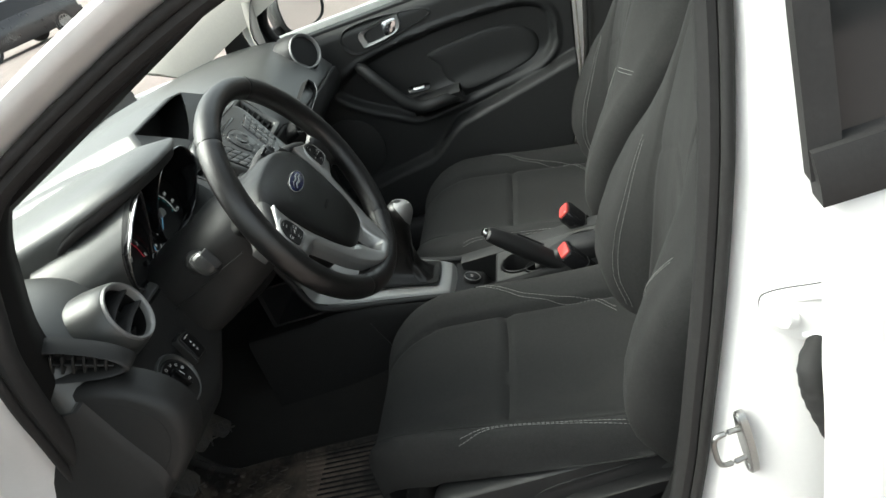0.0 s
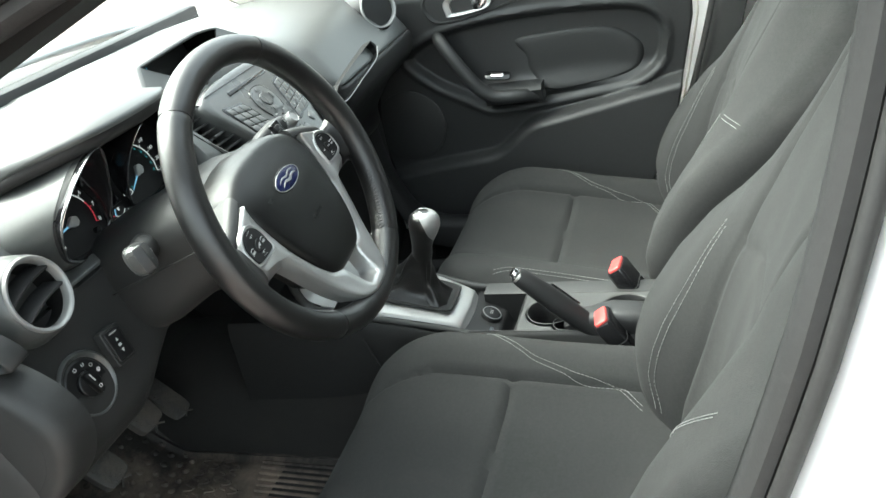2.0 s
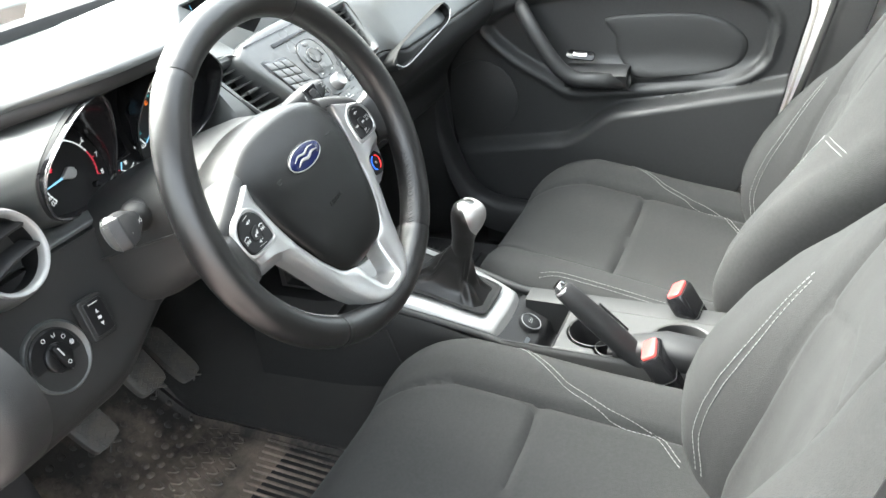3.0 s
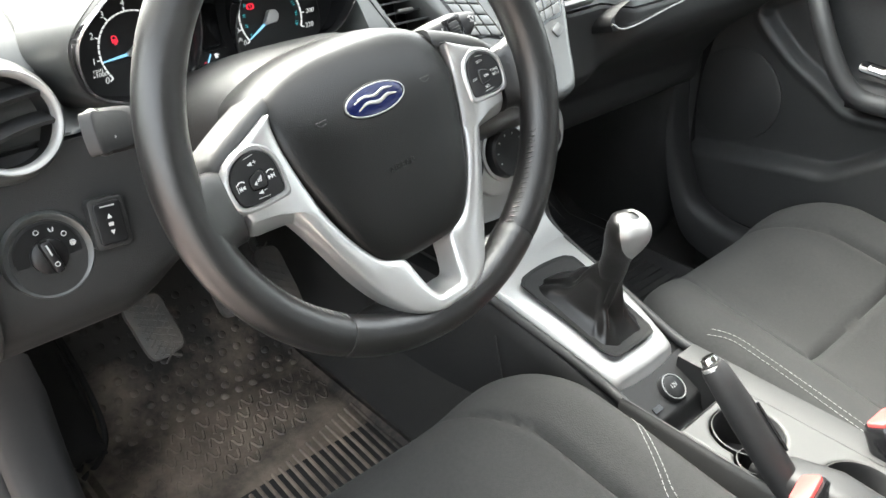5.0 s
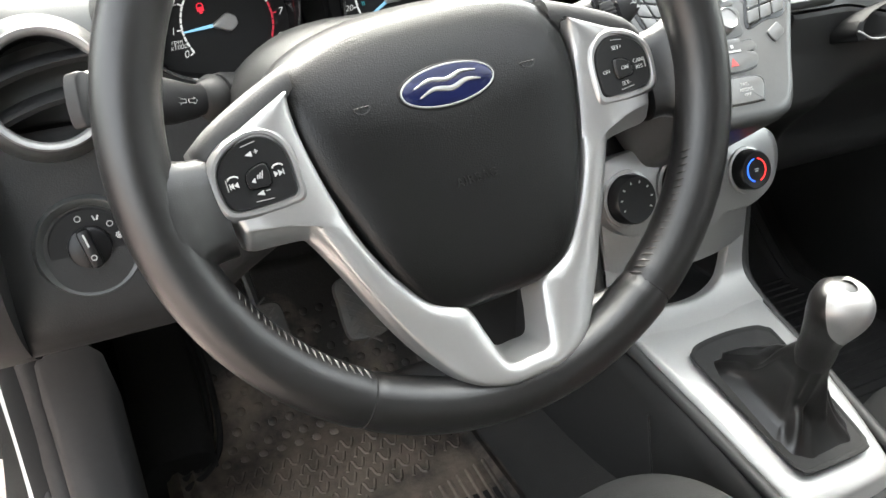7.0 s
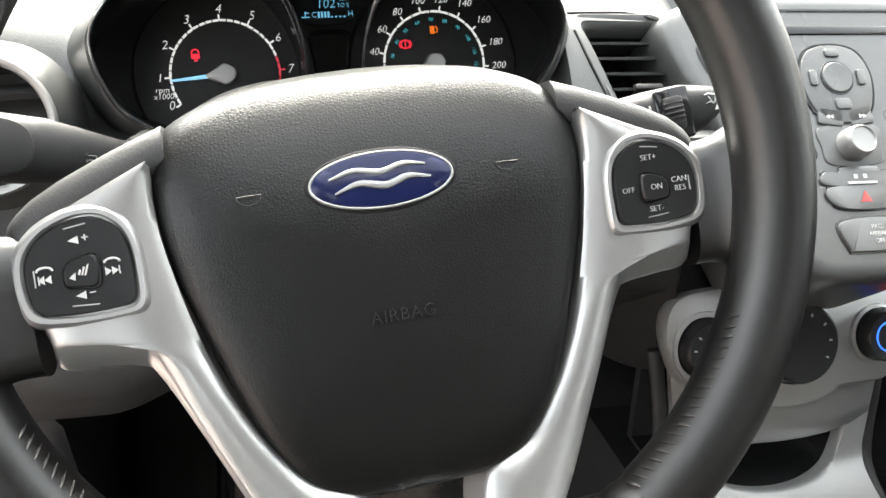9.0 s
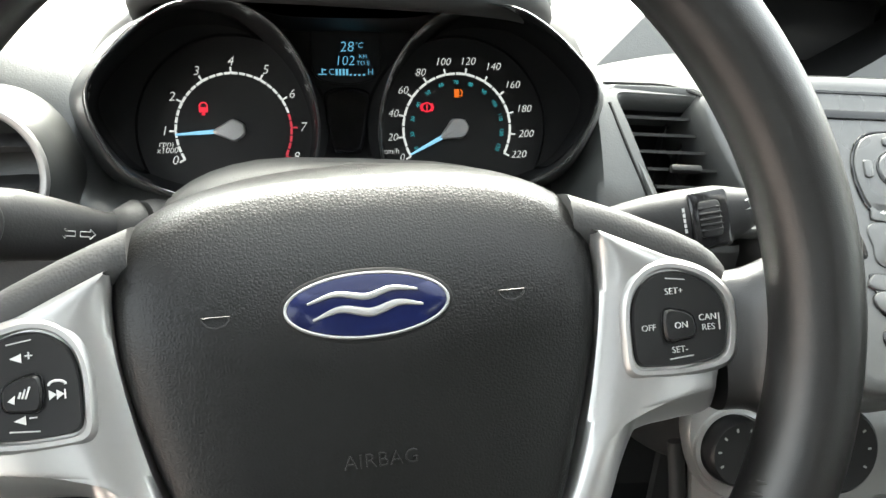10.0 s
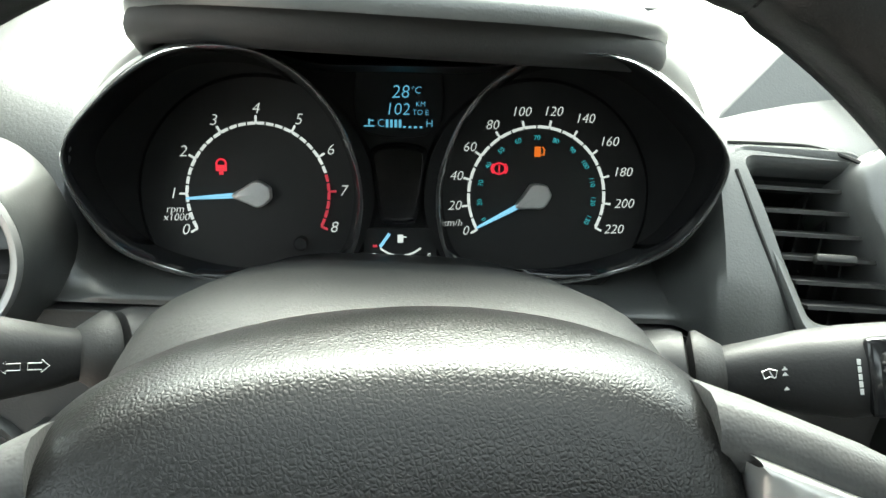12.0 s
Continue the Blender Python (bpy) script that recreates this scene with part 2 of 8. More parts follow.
def rrect(w, h, r, n=6):
    """A rectangle with round corners, as an outline."""
    out = []
    for cx, cy, a0 in ((w / 2 - r, h / 2 - r, 0), (-w / 2 + r, h / 2 - r, 90), (-w / 2 + r, -h / 2 + r, 180), (w / 2 - r, -h / 2 + r, 270)):
        for i in range(n + 1):
            a = radians(a0 + 90 * i / n)
            out.append(Vector((cx + r * math.cos(a), cy + r * math.sin(a), 0)))
    return out


def ellipse(a, b, n=48, x=0, y=0):
    return [Vector((x + a * math.cos(2 * math.pi * i / n), y + b * math.sin(2 * math.pi * i / n), 0)) for i in range(n)]


def loft(rings, closed=True, cap=True, around=False):
    """A skin over rings that have the same number of points."""
    bm = bmesh.new()
    vs = [[bm.verts.new(p) for p in r] for r in rings]
    n = len(vs[0])
    pairs = list(zip(vs, vs[1:])) + ([(vs[-1], vs[0])] if around else [])
    for a, b in pairs:
        for i in range(n if closed else n - 1):
            j = (i + 1) % n
            bm.faces.new((a[i], a[j], b[j], b[i]))
    if cap and closed and not around:
        bm.faces.new(vs[0][::-1])
        bm.faces.new(vs[-1])
    return bm


def centre(ring):
    return sum((Vector(p) for p in ring), Vector()) / len(ring)


def scaled(ring, s, z=0.0, c=None, grow=0.0):
    """The ring drawn in towards its middle by the factor s, at height z over its plane."""
    c = centre(ring) if c is None else Vector(c)
    return [Vector((c.x + (p[0] - c.x) * s, c.y + (p[1] - c.y) * s, z)) for p in ring]


def plate(outline, z0, z1, bevel=0.0):
    """A solid plate with a rounded upper edge, in the XY plane."""
    c = centre(outline)
    size = max((Vector(p) - c).length for p in outline)
    rings = [scaled(outline, 1, z0)]
    if bevel:
        for i in range(4):
            a = radians(90 * i / 3)
            rings.append(scaled(outline, 1 - bevel / size * (1 - math.cos(a)), z1 - bevel * (1 - math.sin(a))))
    else:
        rings.append(scaled(outline, 1, z1))
    return loft(rings)


def dome(outline, profile, c=None):
    """Rings of the outline at (scale, height) pairs, from the rim inwards, closed at both ends."""
    return loft([scaled(outline, s, z, c) for s, z in profile])


def tube(points, r, n=10, closed=False, flat=1.0, ref=(0, 0, 1)):
    """A pipe along the points; r is a number or one for each point."""
    p = [Vector(q) for q in points]
    k = len(p)
    rings = []
    for i in range(k):
        a, b = (p[i - 1], p[(i + 1) % k]) if closed else (p[max(0, i - 1)], p[min(k - 1, i + 1)])
        d = (b - a).normalized()
        s = d.cross(Vector(ref))
        s = s.normalized() if s.length > 1e-4 else d.orthogonal().normalized()
        t = s.cross(d).normalized()
        rad = r[i] if isinstance(r, (list, tuple)) else r
        rings.append([p[i] + rad * (math.cos(2 * math.pi * j / n) * s + flat * math.sin(2 * math.pi * j / n) * t) for j in range(n)])
    return loft(rings, around=closed)


def lathe(profile, n=40, ring=False, lid=True):
    """A body of revolution about z from (radius, height) pairs."""
    rings = [[Vector((max(r, 1e-5) * math.cos(2 * math.pi * i / n), max(r, 1e-5) * math.sin(2 * math.pi * i / n), z)) for i in range(n)] for r, z in profile]
    return loft(rings, around=ring, cap=lid)


def sheet(f, nu, nv):
    """A grid surface from f(u, v), both 0 to 1."""
    return loft([[f(i / nu, j / nv) for j in range(nv + 1)] for i in range(nu + 1)], closed=False, cap=False)


def thick(ob, d, off=-1.0):
    """Gives a sheet its thickness."""
    md = ob.modifiers.new("thickness", "SOLIDIFY")
    md.thickness, md.offset = d, off
    return ob


def dashes(line, on, off, r, lift=(0, 0, 0)):
    """Stitches: short threads along a line."""
    bms, run, acc, seg = [], 0.0, [], []
    lift = Vector(lift)
    total = [0.0]
    for a, b in zip(line, line[1:]):
        total.append(total[-1] + (b - a).length)

    def at(s):
        for i in range(len(total) - 1):
            if s <= total[i + 1]:
                return line[i].lerp(line[i + 1], (s - total[i]) / max(1e-9, total[i + 1] - total[i]))
        return line[-1]
    s = 0.0
    while s + on < total[-1]:
        bms.append(tube([at(s) + lift * 0.3, at(s + on / 2) + lift, at(s + on) + lift * 0.3], r, 5))
        s += on + off
    return joined(*bms)


def words(name, body, size, mat, parent, m, slant=0.0, height=0.0002, narrow=1.0, label="", spacing=1.0):
    """Letters as a mesh, centred on the pose m, read from its +z side."""
    cu = bpy.data.curves.new(name, "FONT")
    cu.body, cu.size, cu.extrude, cu.shear, cu.offset = body, size, height, slant, -0.014 * size
    cu.align_x, cu.align_y, cu.space_character, cu.resolution_u = "CENTER", "CENTER", spacing, 3
    tmp = new("letters", cu)
    me = bpy.data.meshes.new_from_object(tmp.evaluated_get(bpy.context.evaluated_depsgraph_get()))
    bpy.data.objects.remove(tmp)
    bpy.data.curves.remove(cu)
    me.materials.clear()
    me.materials.append(mat)
    ob = new(name, me)
    ob.parent = parent
    ob.matrix_basis = m @ Matrix.Diagonal((narrow, 1, 1, 1))
    if label:
        ob["label"] = label
    return ob


def bell(x, c, w):
    return math.exp(-((x - c) / w) ** 2)


def frame_of(origin, right, up):
    """A pose with x to the right, y up and z towards the viewer."""
    x = Vector(right).normalized()
    z = x.cross(Vector(up)).normalized()
    y = z.cross(x)
    return Matrix.Translation(origin) @ Matrix((x, y, z)).transposed().to_4x4()


def cut_through(ob, bm):
    """Cuts a real opening of the cutter's shape into a solid part."""
    me = bpy.data.meshes.new("cutter")
    bmesh.ops.recalc_face_normals(bm, faces=bm.faces)
    bm.to_mesh(me)
    bm.free()
    tool = new("cutter", me)
    md = ob.modifiers.new("opening", "BOOLEAN")
    md.operation, md.object, md.solver = "DIFFERENCE", tool, "EXACT"
    out = bpy.data.meshes.new_from_object(ob.evaluated_get(bpy.context.evaluated_depsgraph_get()))
    ob.modifiers.remove(md)
    ob.data = out
    bpy.data.objects.remove(tool)
    bpy.data.meshes.remove(me)


# ---------------------------------------------------------------- ground and distance
def brick_ground():
    m = bpy.data.materials.new("brick_paving")
    m.use_nodes = True
    nt = m.node_tree
    n, link = nt.nodes, nt.links.new
    co = n.new("ShaderNodeTexCoord")
    br = n.new("ShaderNodeTexBrick")
    br.inputs["Color1"].default_value = (0.25, 0.200, 0.185, 1)
    br.inputs["Color2"].default_value = (0.215, 0.175, 0.160, 1)
    br.inputs["Mortar"].default_value = (0.15, 0.135, 0.12, 1)
    br.inputs["Scale"].default_value = 4.0
    br.inputs["Mortar Size"].default_value = 0.012
    ns = n.new("ShaderNodeTexNoise")
    ns.inputs["Scale"].default_value, ns.inputs["Detail"].default_value = 0.6, 6
    mx = n.new("ShaderNodeMix")
    mx.data_type, mx.blend_type = "RGBA", "OVERLAY"
    mx.inputs[0].default_value = 0.35
    link(co.outputs["Object"], br.inputs["Vector"])
    link(co.outputs["Object"], ns.inputs["Vector"])
    link(br.outputs["Color"], mx.inputs[6])
    link(ns.outputs["Fac"], mx.inputs[7])
    b = n["Principled BSDF"]
    link(mx.outputs[2], b.inputs["Base Color"])
    b.inputs["Roughness"].default_value = 0.85
    bp = n.new("ShaderNodeBump")
    bp.inputs["Distance"].default_value = 0.004
    link(br.outputs["Fac"], bp.inputs["Height"])
    link(bp.outputs[0], b.inputs["Normal"])
    return m


def disc_grid(r):
    """The ground: a sheet in rings, finer near the middle."""
    rad = [0.0, 3, 8, 20, 60, 200, 800, r]
    return loft([[Vector((max(q, 0.01) * math.cos(2 * math.pi * i / 48), max(q, 0.01) * math.sin(2 * math.pi * i / 48), 0)) for i in range(48)] for q in rad], cap=False)


ground = tagged(part("ground", disc_grid(3000), brick_ground()), "pinkish brick paving of an open yard", "ground", kind="structure")


# ---------------------------------------------------------------- the car's shell
def opening(x, n=150):
    """The front door opening of the body side: a closed smooth loop."""
    near = [(-0.155, 1.212), (-0.062, 1.188), (0.080, 1.140), (0.160, 1.103), (0.204, 1.050), (0.223, 0.992), (0.240, 0.928), (0.260, 0.848)]
    far = [(-0.17, 1.192), (-0.08, 1.167), (0.06, 1.118), (0.135, 1.082), (0.172, 1.035), (0.19, 0.985), (0.212, 0.925), (0.245, 0.845)]
    pts = (far if x > 0 else near) + [
           (0.285, 0.74), (0.305, 0.62), (0.295, 0.50), (0.24, 0.415), (0.14, 0.375), (-0.05, 0.365), (-0.22, 0.37), (-0.31, 0.42),
           (-0.38, 0.52), (-0.417, 0.61), (-0.443, 0.70), (-0.47, 0.81), (-0.494, 0.925), (-0.517, 1.06), (-0.53, 1.16), (-0.52, 1.245),
           (-0.46, 1.285), (-0.36, 1.266), (-0.26, 1.239)]
    if x < 0:
        pts = [(y + 0.024 * bell(z, 0.77, 0.08) * (y > 0) + 0.021 * max(0, min(1, (1.06 - z) / 0.40)) * (y < -0.3), z) for y, z in pts]
    if x > 0:
        pts = [(y + 0.130 * max(0, min(1, (z - 0.87) / 0.08)) * (y > 0), z) for y, z in pts]
    return [Vector((x, p.x, p.y)) for p in rounded(pts, n)]


def tuck(p, s=-1):
    """How far the body side draws in at the foot of the front post."""
    a, b = max(0.0, min(1.0, (p.y - 0.15) / 0.09)), max(0.0, min(1.0, (0.98 - p.z) / 0.30))
    foot = 0.081 * a * a * (3 - 2 * a) * b * b * (3 - 2 * b) if s < 0 else 0.0
    return foot + max(0, p.z - 0.95) * 0.16


def offset_loop(loop, x, out):
    """The loop moved outwards in its plane by out(y, z) metres, at x."""
    n = len(loop)
    res = []
    for i, p in enumerate(loop):
        d = (loop[(i + 2) % n] - loop[i - 2]).normalized()
        o = Vector((0, d.z, -d.y))
        c = Vector((0, -0.12, 0.8)) - p
        if o.y * c.y + o.z * c.z > 0:
            o = -o
        q = p + o * out(p.y, p.z)
        res.append(Vector((x(p) if callable(x) else x, q.y, q.z)))
    return res


def pillar_width(y, z, slim=False):
    """How wide the painted frame is round the opening: slim along the roof and windscreen, wide at posts and sill."""
    a = min(1, max(0, (1.10 - z) / 0.14))
    if slim and y > 0:
        a = min(1, max(0, (0.95 - z) / 0.10))
    return 0.018 + a * (0.157 if y > 0 else 0.127)


def body_side(s):
    """Sections round the opening, for the left side (s = -1) or the right (s = 1)."""
    loop = opening(s * 0.70)
    def w(y, z):
        return pillar_width(y, z, s > 0)

    secs = [(0.635, lambda y, z: 0.012), (0.690, lambda y, z: 0.004), (0.702, lambda y, z: 0.012), (0.712, lambda y, z: 0.016),
            (0.728, lambda y, z: 0.022 + 0.1 * w(y, z)), (0.742, lambda y, z: 0.022 + 0.25 * w(y, z)), (0.75, lambda y, z: 0.024 + 0.5 * w(y, z)),
            (0.752, lambda y, z: 0.026 + 0.8 * w(y, z)), (0.748, lambda y, z: 0.028 + w(y, z)), (0.66, lambda y, z: 0.026 + w(y, z))]

    def lean(p, x):
        return s * (x - tuck(p, s) if p.z > 0.9 or p.y < 0.1 else max(x - tuck(p, s), 0.630))
    return loft([offset_loop(loop, (lambda p, x=x: lean(p, x)), o) for x, o in secs], around=True)


car = thing("car_body", "white hatchback body shell with the driver's door open", "car body", Matrix.Identity(4), kind="structure")
part("side_frame", body_side(-1), PAINT, car, "white painted door frame", 50)
part("side_frame", body_side(1), PAINT, car, "white painted door frame", 50)


def seal_loop(s, grow, x, r, flat):
    loop = opening(s * 0.70)
    lp = offset_loop(loop, lambda p: s * (x - tuck(p, s)), lambda y, z: grow)
    return tube(lp, r, 10, closed=True, flat=flat, ref=(1, 0, 0))


part("door_seal", joined(seal_loop(-1, -0.002, 0.700, 0.0115, 1.25), seal_loop(-1, 0.008, 0.7165, 0.006, 1.0)), RUBBER, car, "dark grey rubber door seal")
part("door_seal", seal_loop(1, -0.002, 0.700, 0.012, 1.2), RUBBER, car, "dark grey rubber door seal")


def lining_band(s):
    """The dark trim that runs inside the seal along the posts."""
    loop = opening(s * 0.70)
    rings = []
    for x, g in ((0.695, 0.004), (0.66, -0.004), (0.62, 0.010), (0.60, 0.05), (0.64, 0.055)):
        rings.append(offset_loop(loop, lambda p, x=x: s * (max(x - tuck(p, s), 0.607 if s < 0 else 0.636) if p.z < 0.9 and p.y > 0 else x - tuck(p, s)), lambda y, z, g=g: 0.003 if s > 0 and y > 0.15 and z > 0.90 else g))
    return loft(rings, around=True)


part("post_trim", lining_band(-1), BLACK, car, "dark plastic post trim", 60)
part("post_trim", lining_band(1), BLACK, car, "dark plastic post trim", 60)

# floor: flat pan, toe board, tunnel, rear bulkhead
def floor_pan(u, v):
    x = -0.705 + 1.41 * u
    y, z = smooth_line([(-1.35, 0.30, 0), (-0.6, 0.29, 0), (-0.2, 0.285, 0), (0.2, 0.285, 0), (0.42, 0.29, 0), (0.56, 0.34, 0), (0.68, 0.47, 0), (0.74, 0.64, 0), (0.76, 0.80, 0)], 41)[round(v * 40)][:2]
    tun = 0.17 * max(0.0, 1 - (abs(x) / 0.13) ** 4) if abs(x) < 0.13 else 0.0
    edge = min(1.0, max(0.0, (abs(x) - 0.57) / 0.07)) ** 2 * 0.07
    return Vector((x, y, -0.03 + max(z, z + tun * (1 if y < 0.5 else max(0, 1 - (y - 0.5) * 4)) + edge)))


thick(part("floor_pan", sheet(floor_pan, 62, 40), CARPET, car, "black carpet floor"), 0.03, 1)


def roof_shape(z0):
    def f(u, v):
        x, y = -1 + 2 * u, -1.55 + 1.2 * v
        return Vector((0.60 * x * (1 - 0.04 * v), y, z0 + 0.05 * (1 - x * x) - 0.10 * max(0, v - 0.6) ** 2 * 4))
    return f


thick(part("roof", sheet(roof_shape(1.37), 20, 20), PAINT, car, "white painted roof"), 0.015)
thick(part("roof_lining", sheet(roof_shape(1.34), 20, 20), LINER, car, "pale cloth roof lining"), 0.008)
part("rear_bulkhead", box(1.3, 0.12, 0.62, 0, -1.32, 0.62, 0.03), DARK, car)
part("tailgate_trim", box(1.10, 0.03, 0.60, 0, -1.90, 0.64, 0.01), DARK, car, "dark tailgate trim")
part("parcel_shelf", box(1.26, 0.52, 0.02, 0, -1.62, 0.94, 0.006), DARK, car, "dark parcel shelf")
for s in (-1, 1):
    part("rear_side_trim", loft([[Vector((s * x, y, z)) for x, z in ((0.69, 0.34), (0.70, 0.94), (0.66, 1.00), (0.64, 0.98), (0.66, 0.90), (0.65, 0.34))] for y in (-0.60, -1.0, -1.9)]), DARK, car, "dark rear side trim", 40)


def windscreen(u, v):
    x = -1 + 2 * u
    a, b = Vector((0.66 * x, 0.84 - 0.14 * x * x, 0.94)), Vector((0.56 * x, -0.33 - 0.05 * x * x, 1.375))
    return a.lerp(b, v) + Vector((0, 0, 0.05 * math.sin(math.pi * v)))


ws = part("windscreen", sheet(windscreen, 24, 16), GLASS, car, "clear windscreen glass")
ws.visible_shadow = False
part("cowl", joined(box(1.44, 0.10, 0.08, 0, 0.85, 0.865, 0.02), box(1.58, 0.05, 0.70, 0, 0.81, 0.60, 0.01)), DARK, car, "black cowl below the windscreen")


def post_liner(s):
    """The pale lining of a windscreen post; the near one is coloured as shaded."""
    rings = []
    up, wide = (0.012, 2.0) if s > 0 else (0.0, 1.0)
    for p in smooth_line([(0.62, 0.60, 0.955), (0.605, 0.35, 1.045), (0.585, 0.08, 1.145), (0.565, -0.2, 1.255), (0.55, -0.38, 1.345)], 16):
        o = [(-0.004, -0.035, -0.012), (-0.02, 0.0, 0.012), (-0.004, 0.035, 0.022), (0.035, 0.03, 0.02), (0.05, 0.0, 0.005), (0.04, -0.03, -0.012)]
        rings.append([Vector((s * (p.x + a), p.y + b * wide, p.z + c * wide + up)) for a, b, c in o])
    return loft(rings)


# near lining is black: the shade on it is put into its colour
part("post_lining", post_liner(-1), BLACK, car, "windscreen post lining, blackened as in shade", 60)
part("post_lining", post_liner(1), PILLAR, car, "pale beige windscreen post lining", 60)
part("quarter_post", tube([Vector((0.625, 0.325, 0.945)), Vector((0.612, 0.318, 1.00)), Vector((0.598, 0.300, 1.075))], [0.014, 0.013, 0.014], 12, flat=1.3), PILLAR, car, "pale beige post of the quarter window", 60)


def wheel_parts(parent, m, r=0.30):
    tyre = part("tyre", moved(lathe([(r * 0.66, -0.085), (r * 0.9, -0.095), (r, -0.07), (r, 0.07), (r * 0.9, 0.095), (r * 0.66, 0.085), (r * 0.62, 0.0)], 32), m), TYRE, parent)
    bms = [lathe([(r * 0.68, 0.05), (r * 0.66, 0.08), (r * 0.60, 0.075), (r * 0.58, 0.03), (r * 0.2, 0.02), (r * 0.2, -0.02)], 32)]
    for i in range(9):
        bms.append(moved(box(r * 0.5, 0.03, 0.02, r * 0.4, 0, 0.055, 0.006, 1), pose(0, 0, 0, 0, 0, 40 * i)))
    bms.append(lathe([(0.05, 0.03), (0.05, 0.075), (0.03, 0.08), (0.0, 0.08)], 20))
    part("rim", moved(joined(*bms), m), STEEL, tyre, "silver alloy rim")


for sx in (-1, 1):
    for wy in (1.12, -1.37):
        wheel_parts(car, pose(sx * 0.72, wy, 0.30, 0, 90 * sx, 0))


def side_panel(s, y0, y1, wy, top):
    """A body side panel with its wheel arch."""
    def f(u, v):
        y = y0 + (y1 - y0) * u
        d = abs(y - wy)
        low = 0.24 if d > 0.37 else max(0.24, 0.30 + math.sqrt(0.37 ** 2 - d * d))
        t = top(y)
        z = low + (t - low) * v
        k = (z - 0.24) / 0.75
        pinch = 0.16 * max(0, abs(y + 0.1) - 1.5) ** 1.5
        return Vector((s * (0.80 + 0.035 * math.sin(math.pi * min(1, k)) - pinch), y, z))
    return sheet(f, 50, 20)


for s in (-1, 1):
    thick(part("fender", side_panel(s, 0.42, 1.72, 1.12, lambda y: 0.93 - 0.09 * max(0, y - 0.7) ** 1.4), PAINT, car, "white painted fender"), 0.012, -s)
    thick(part("quarter_panel", side_panel(s, -1.32, -2.0, -1.37, lambda y: 0.98), PAINT, car, "white painted quarter panel"), 0.012, -s)


def bonnet(u, v):
    x, y = -1 + 2 * u, 0.86 + 0.86 * v
    return Vector((x * (0.80 - 0.10 * v * v), y, 0.945 - 0.10 * v ** 1.6 + 0.035 * (1 - x * x) - 0.03 * abs(x) ** 6))


thick(part("bonnet", sheet(bonnet, 24, 16), PAINT, car, "white painted bonnet"), 0.015, -1)
part("front_bumper", loft([[Vector((0.72 * c, 1.68 + 0.16 * max(0, 1 - c * c) ** 0.5 + dy, z)) for c in [-1 + i / 8 for i in range(17)]] for z, dy in ((0.22, -0.04), (0.35, 0.03), (0.55, 0.04), (0.72, 0.01), (0.83, -0.08))], closed=False, cap=False), PAINT, car, "white painted bumper")
part("tailgate", loft([[Vector((0.66 * c * w, y - 0.06 * max(0, 1 - c * c), z)) for c in [-1 + i / 8 for i in range(17)]] for z, y, w in ((0.30, -2.0, 1.0), (0.60, -2.03, 1.08), (0.95, -1.98, 1.08), (1.2, -1.75, 0.98), (1.38, -1.52, 0.9))], closed=False, cap=False), PAINT, car, "white painted tailgate")


# closed rear doors, each with its window and belt moulding


def door_edge(z):
    return -0.497 - 0.155 * (z - 0.647) - 0.10 * max(0, 0.62 - z)


def rear_skin(u, v):
    z = 0.36 + 0.582 * v
    y = door_edge(z) - 0.82 * u
    bow = 0.035 * math.sin(math.pi * min(1, max(0, (z - 0.3) / 0.75)))
    x = -0.80 - bow + 0.02 * math.exp(-((z - 0.80) / 0.03) ** 2) * 0.25
    if u < 0.06:
        x += 0.012 * (1 - u / 0.06) ** 2
    return Vector((x, y, z))


def rear_door(s):
    door = thing("rear_door", "white closed rear door with a dark window", "car door", Matrix.Translation((s * 0.8, -0.95, 0.35)), "rear doors")
    m = Matrix.Translation((-s * 0.8, 0.95, -0.35)) @ Matrix.Diagonal((-s, 1, 1, 1))
    thick(part("skin", moved(sheet(rear_skin, 36, 36), m), PAINT, door, "white painted door skin"), 0.03)
    part("belt_moulding", moved(loft([[Vector((-0.808 + a, door_edge(0.95) + 0.004 - 0.8 * k, 0.955 + 0.028 * k + b)) for a, b in ((-0.012, -0.018), (-0.014, 0.0), (-0.006, 0.022), (0.012, 0.024), (0.012, -0.018))] for k in (0, 0.02, 0.25, 0.5, 1)]), m), RUBBER, door, "black belt moulding")
    part("pane", moved(loft([[Vector((x, door_edge(0.95) - 0.012 - 0.8 * k, z)) for x, z in ((-0.800, 0.965), (-0.735, 1.33), (-0.729, 1.33), (-0.794, 0.965))] for k in (0, 1)]), m), DARK_GLASS, door, "dark door window")
    part("window_channel", moved(loft([[Vector((x + a, y + b, z)) for a, b in ((-0.006, 0.001), (-0.006, -0.022), (0.010, -0.022), (0.010, 0.001))] for x, y, z in ((-0.806, door_edge(0.95) + 0.006, 0.955), (-0.790, door_edge(1.0) + 0.004, 1.05), (-0.74, door_edge(1.1) - 0.012, 1.33))]), m), RUBBER, door, "black rubber window channel")


rear_door(-1)
rear_door(1)


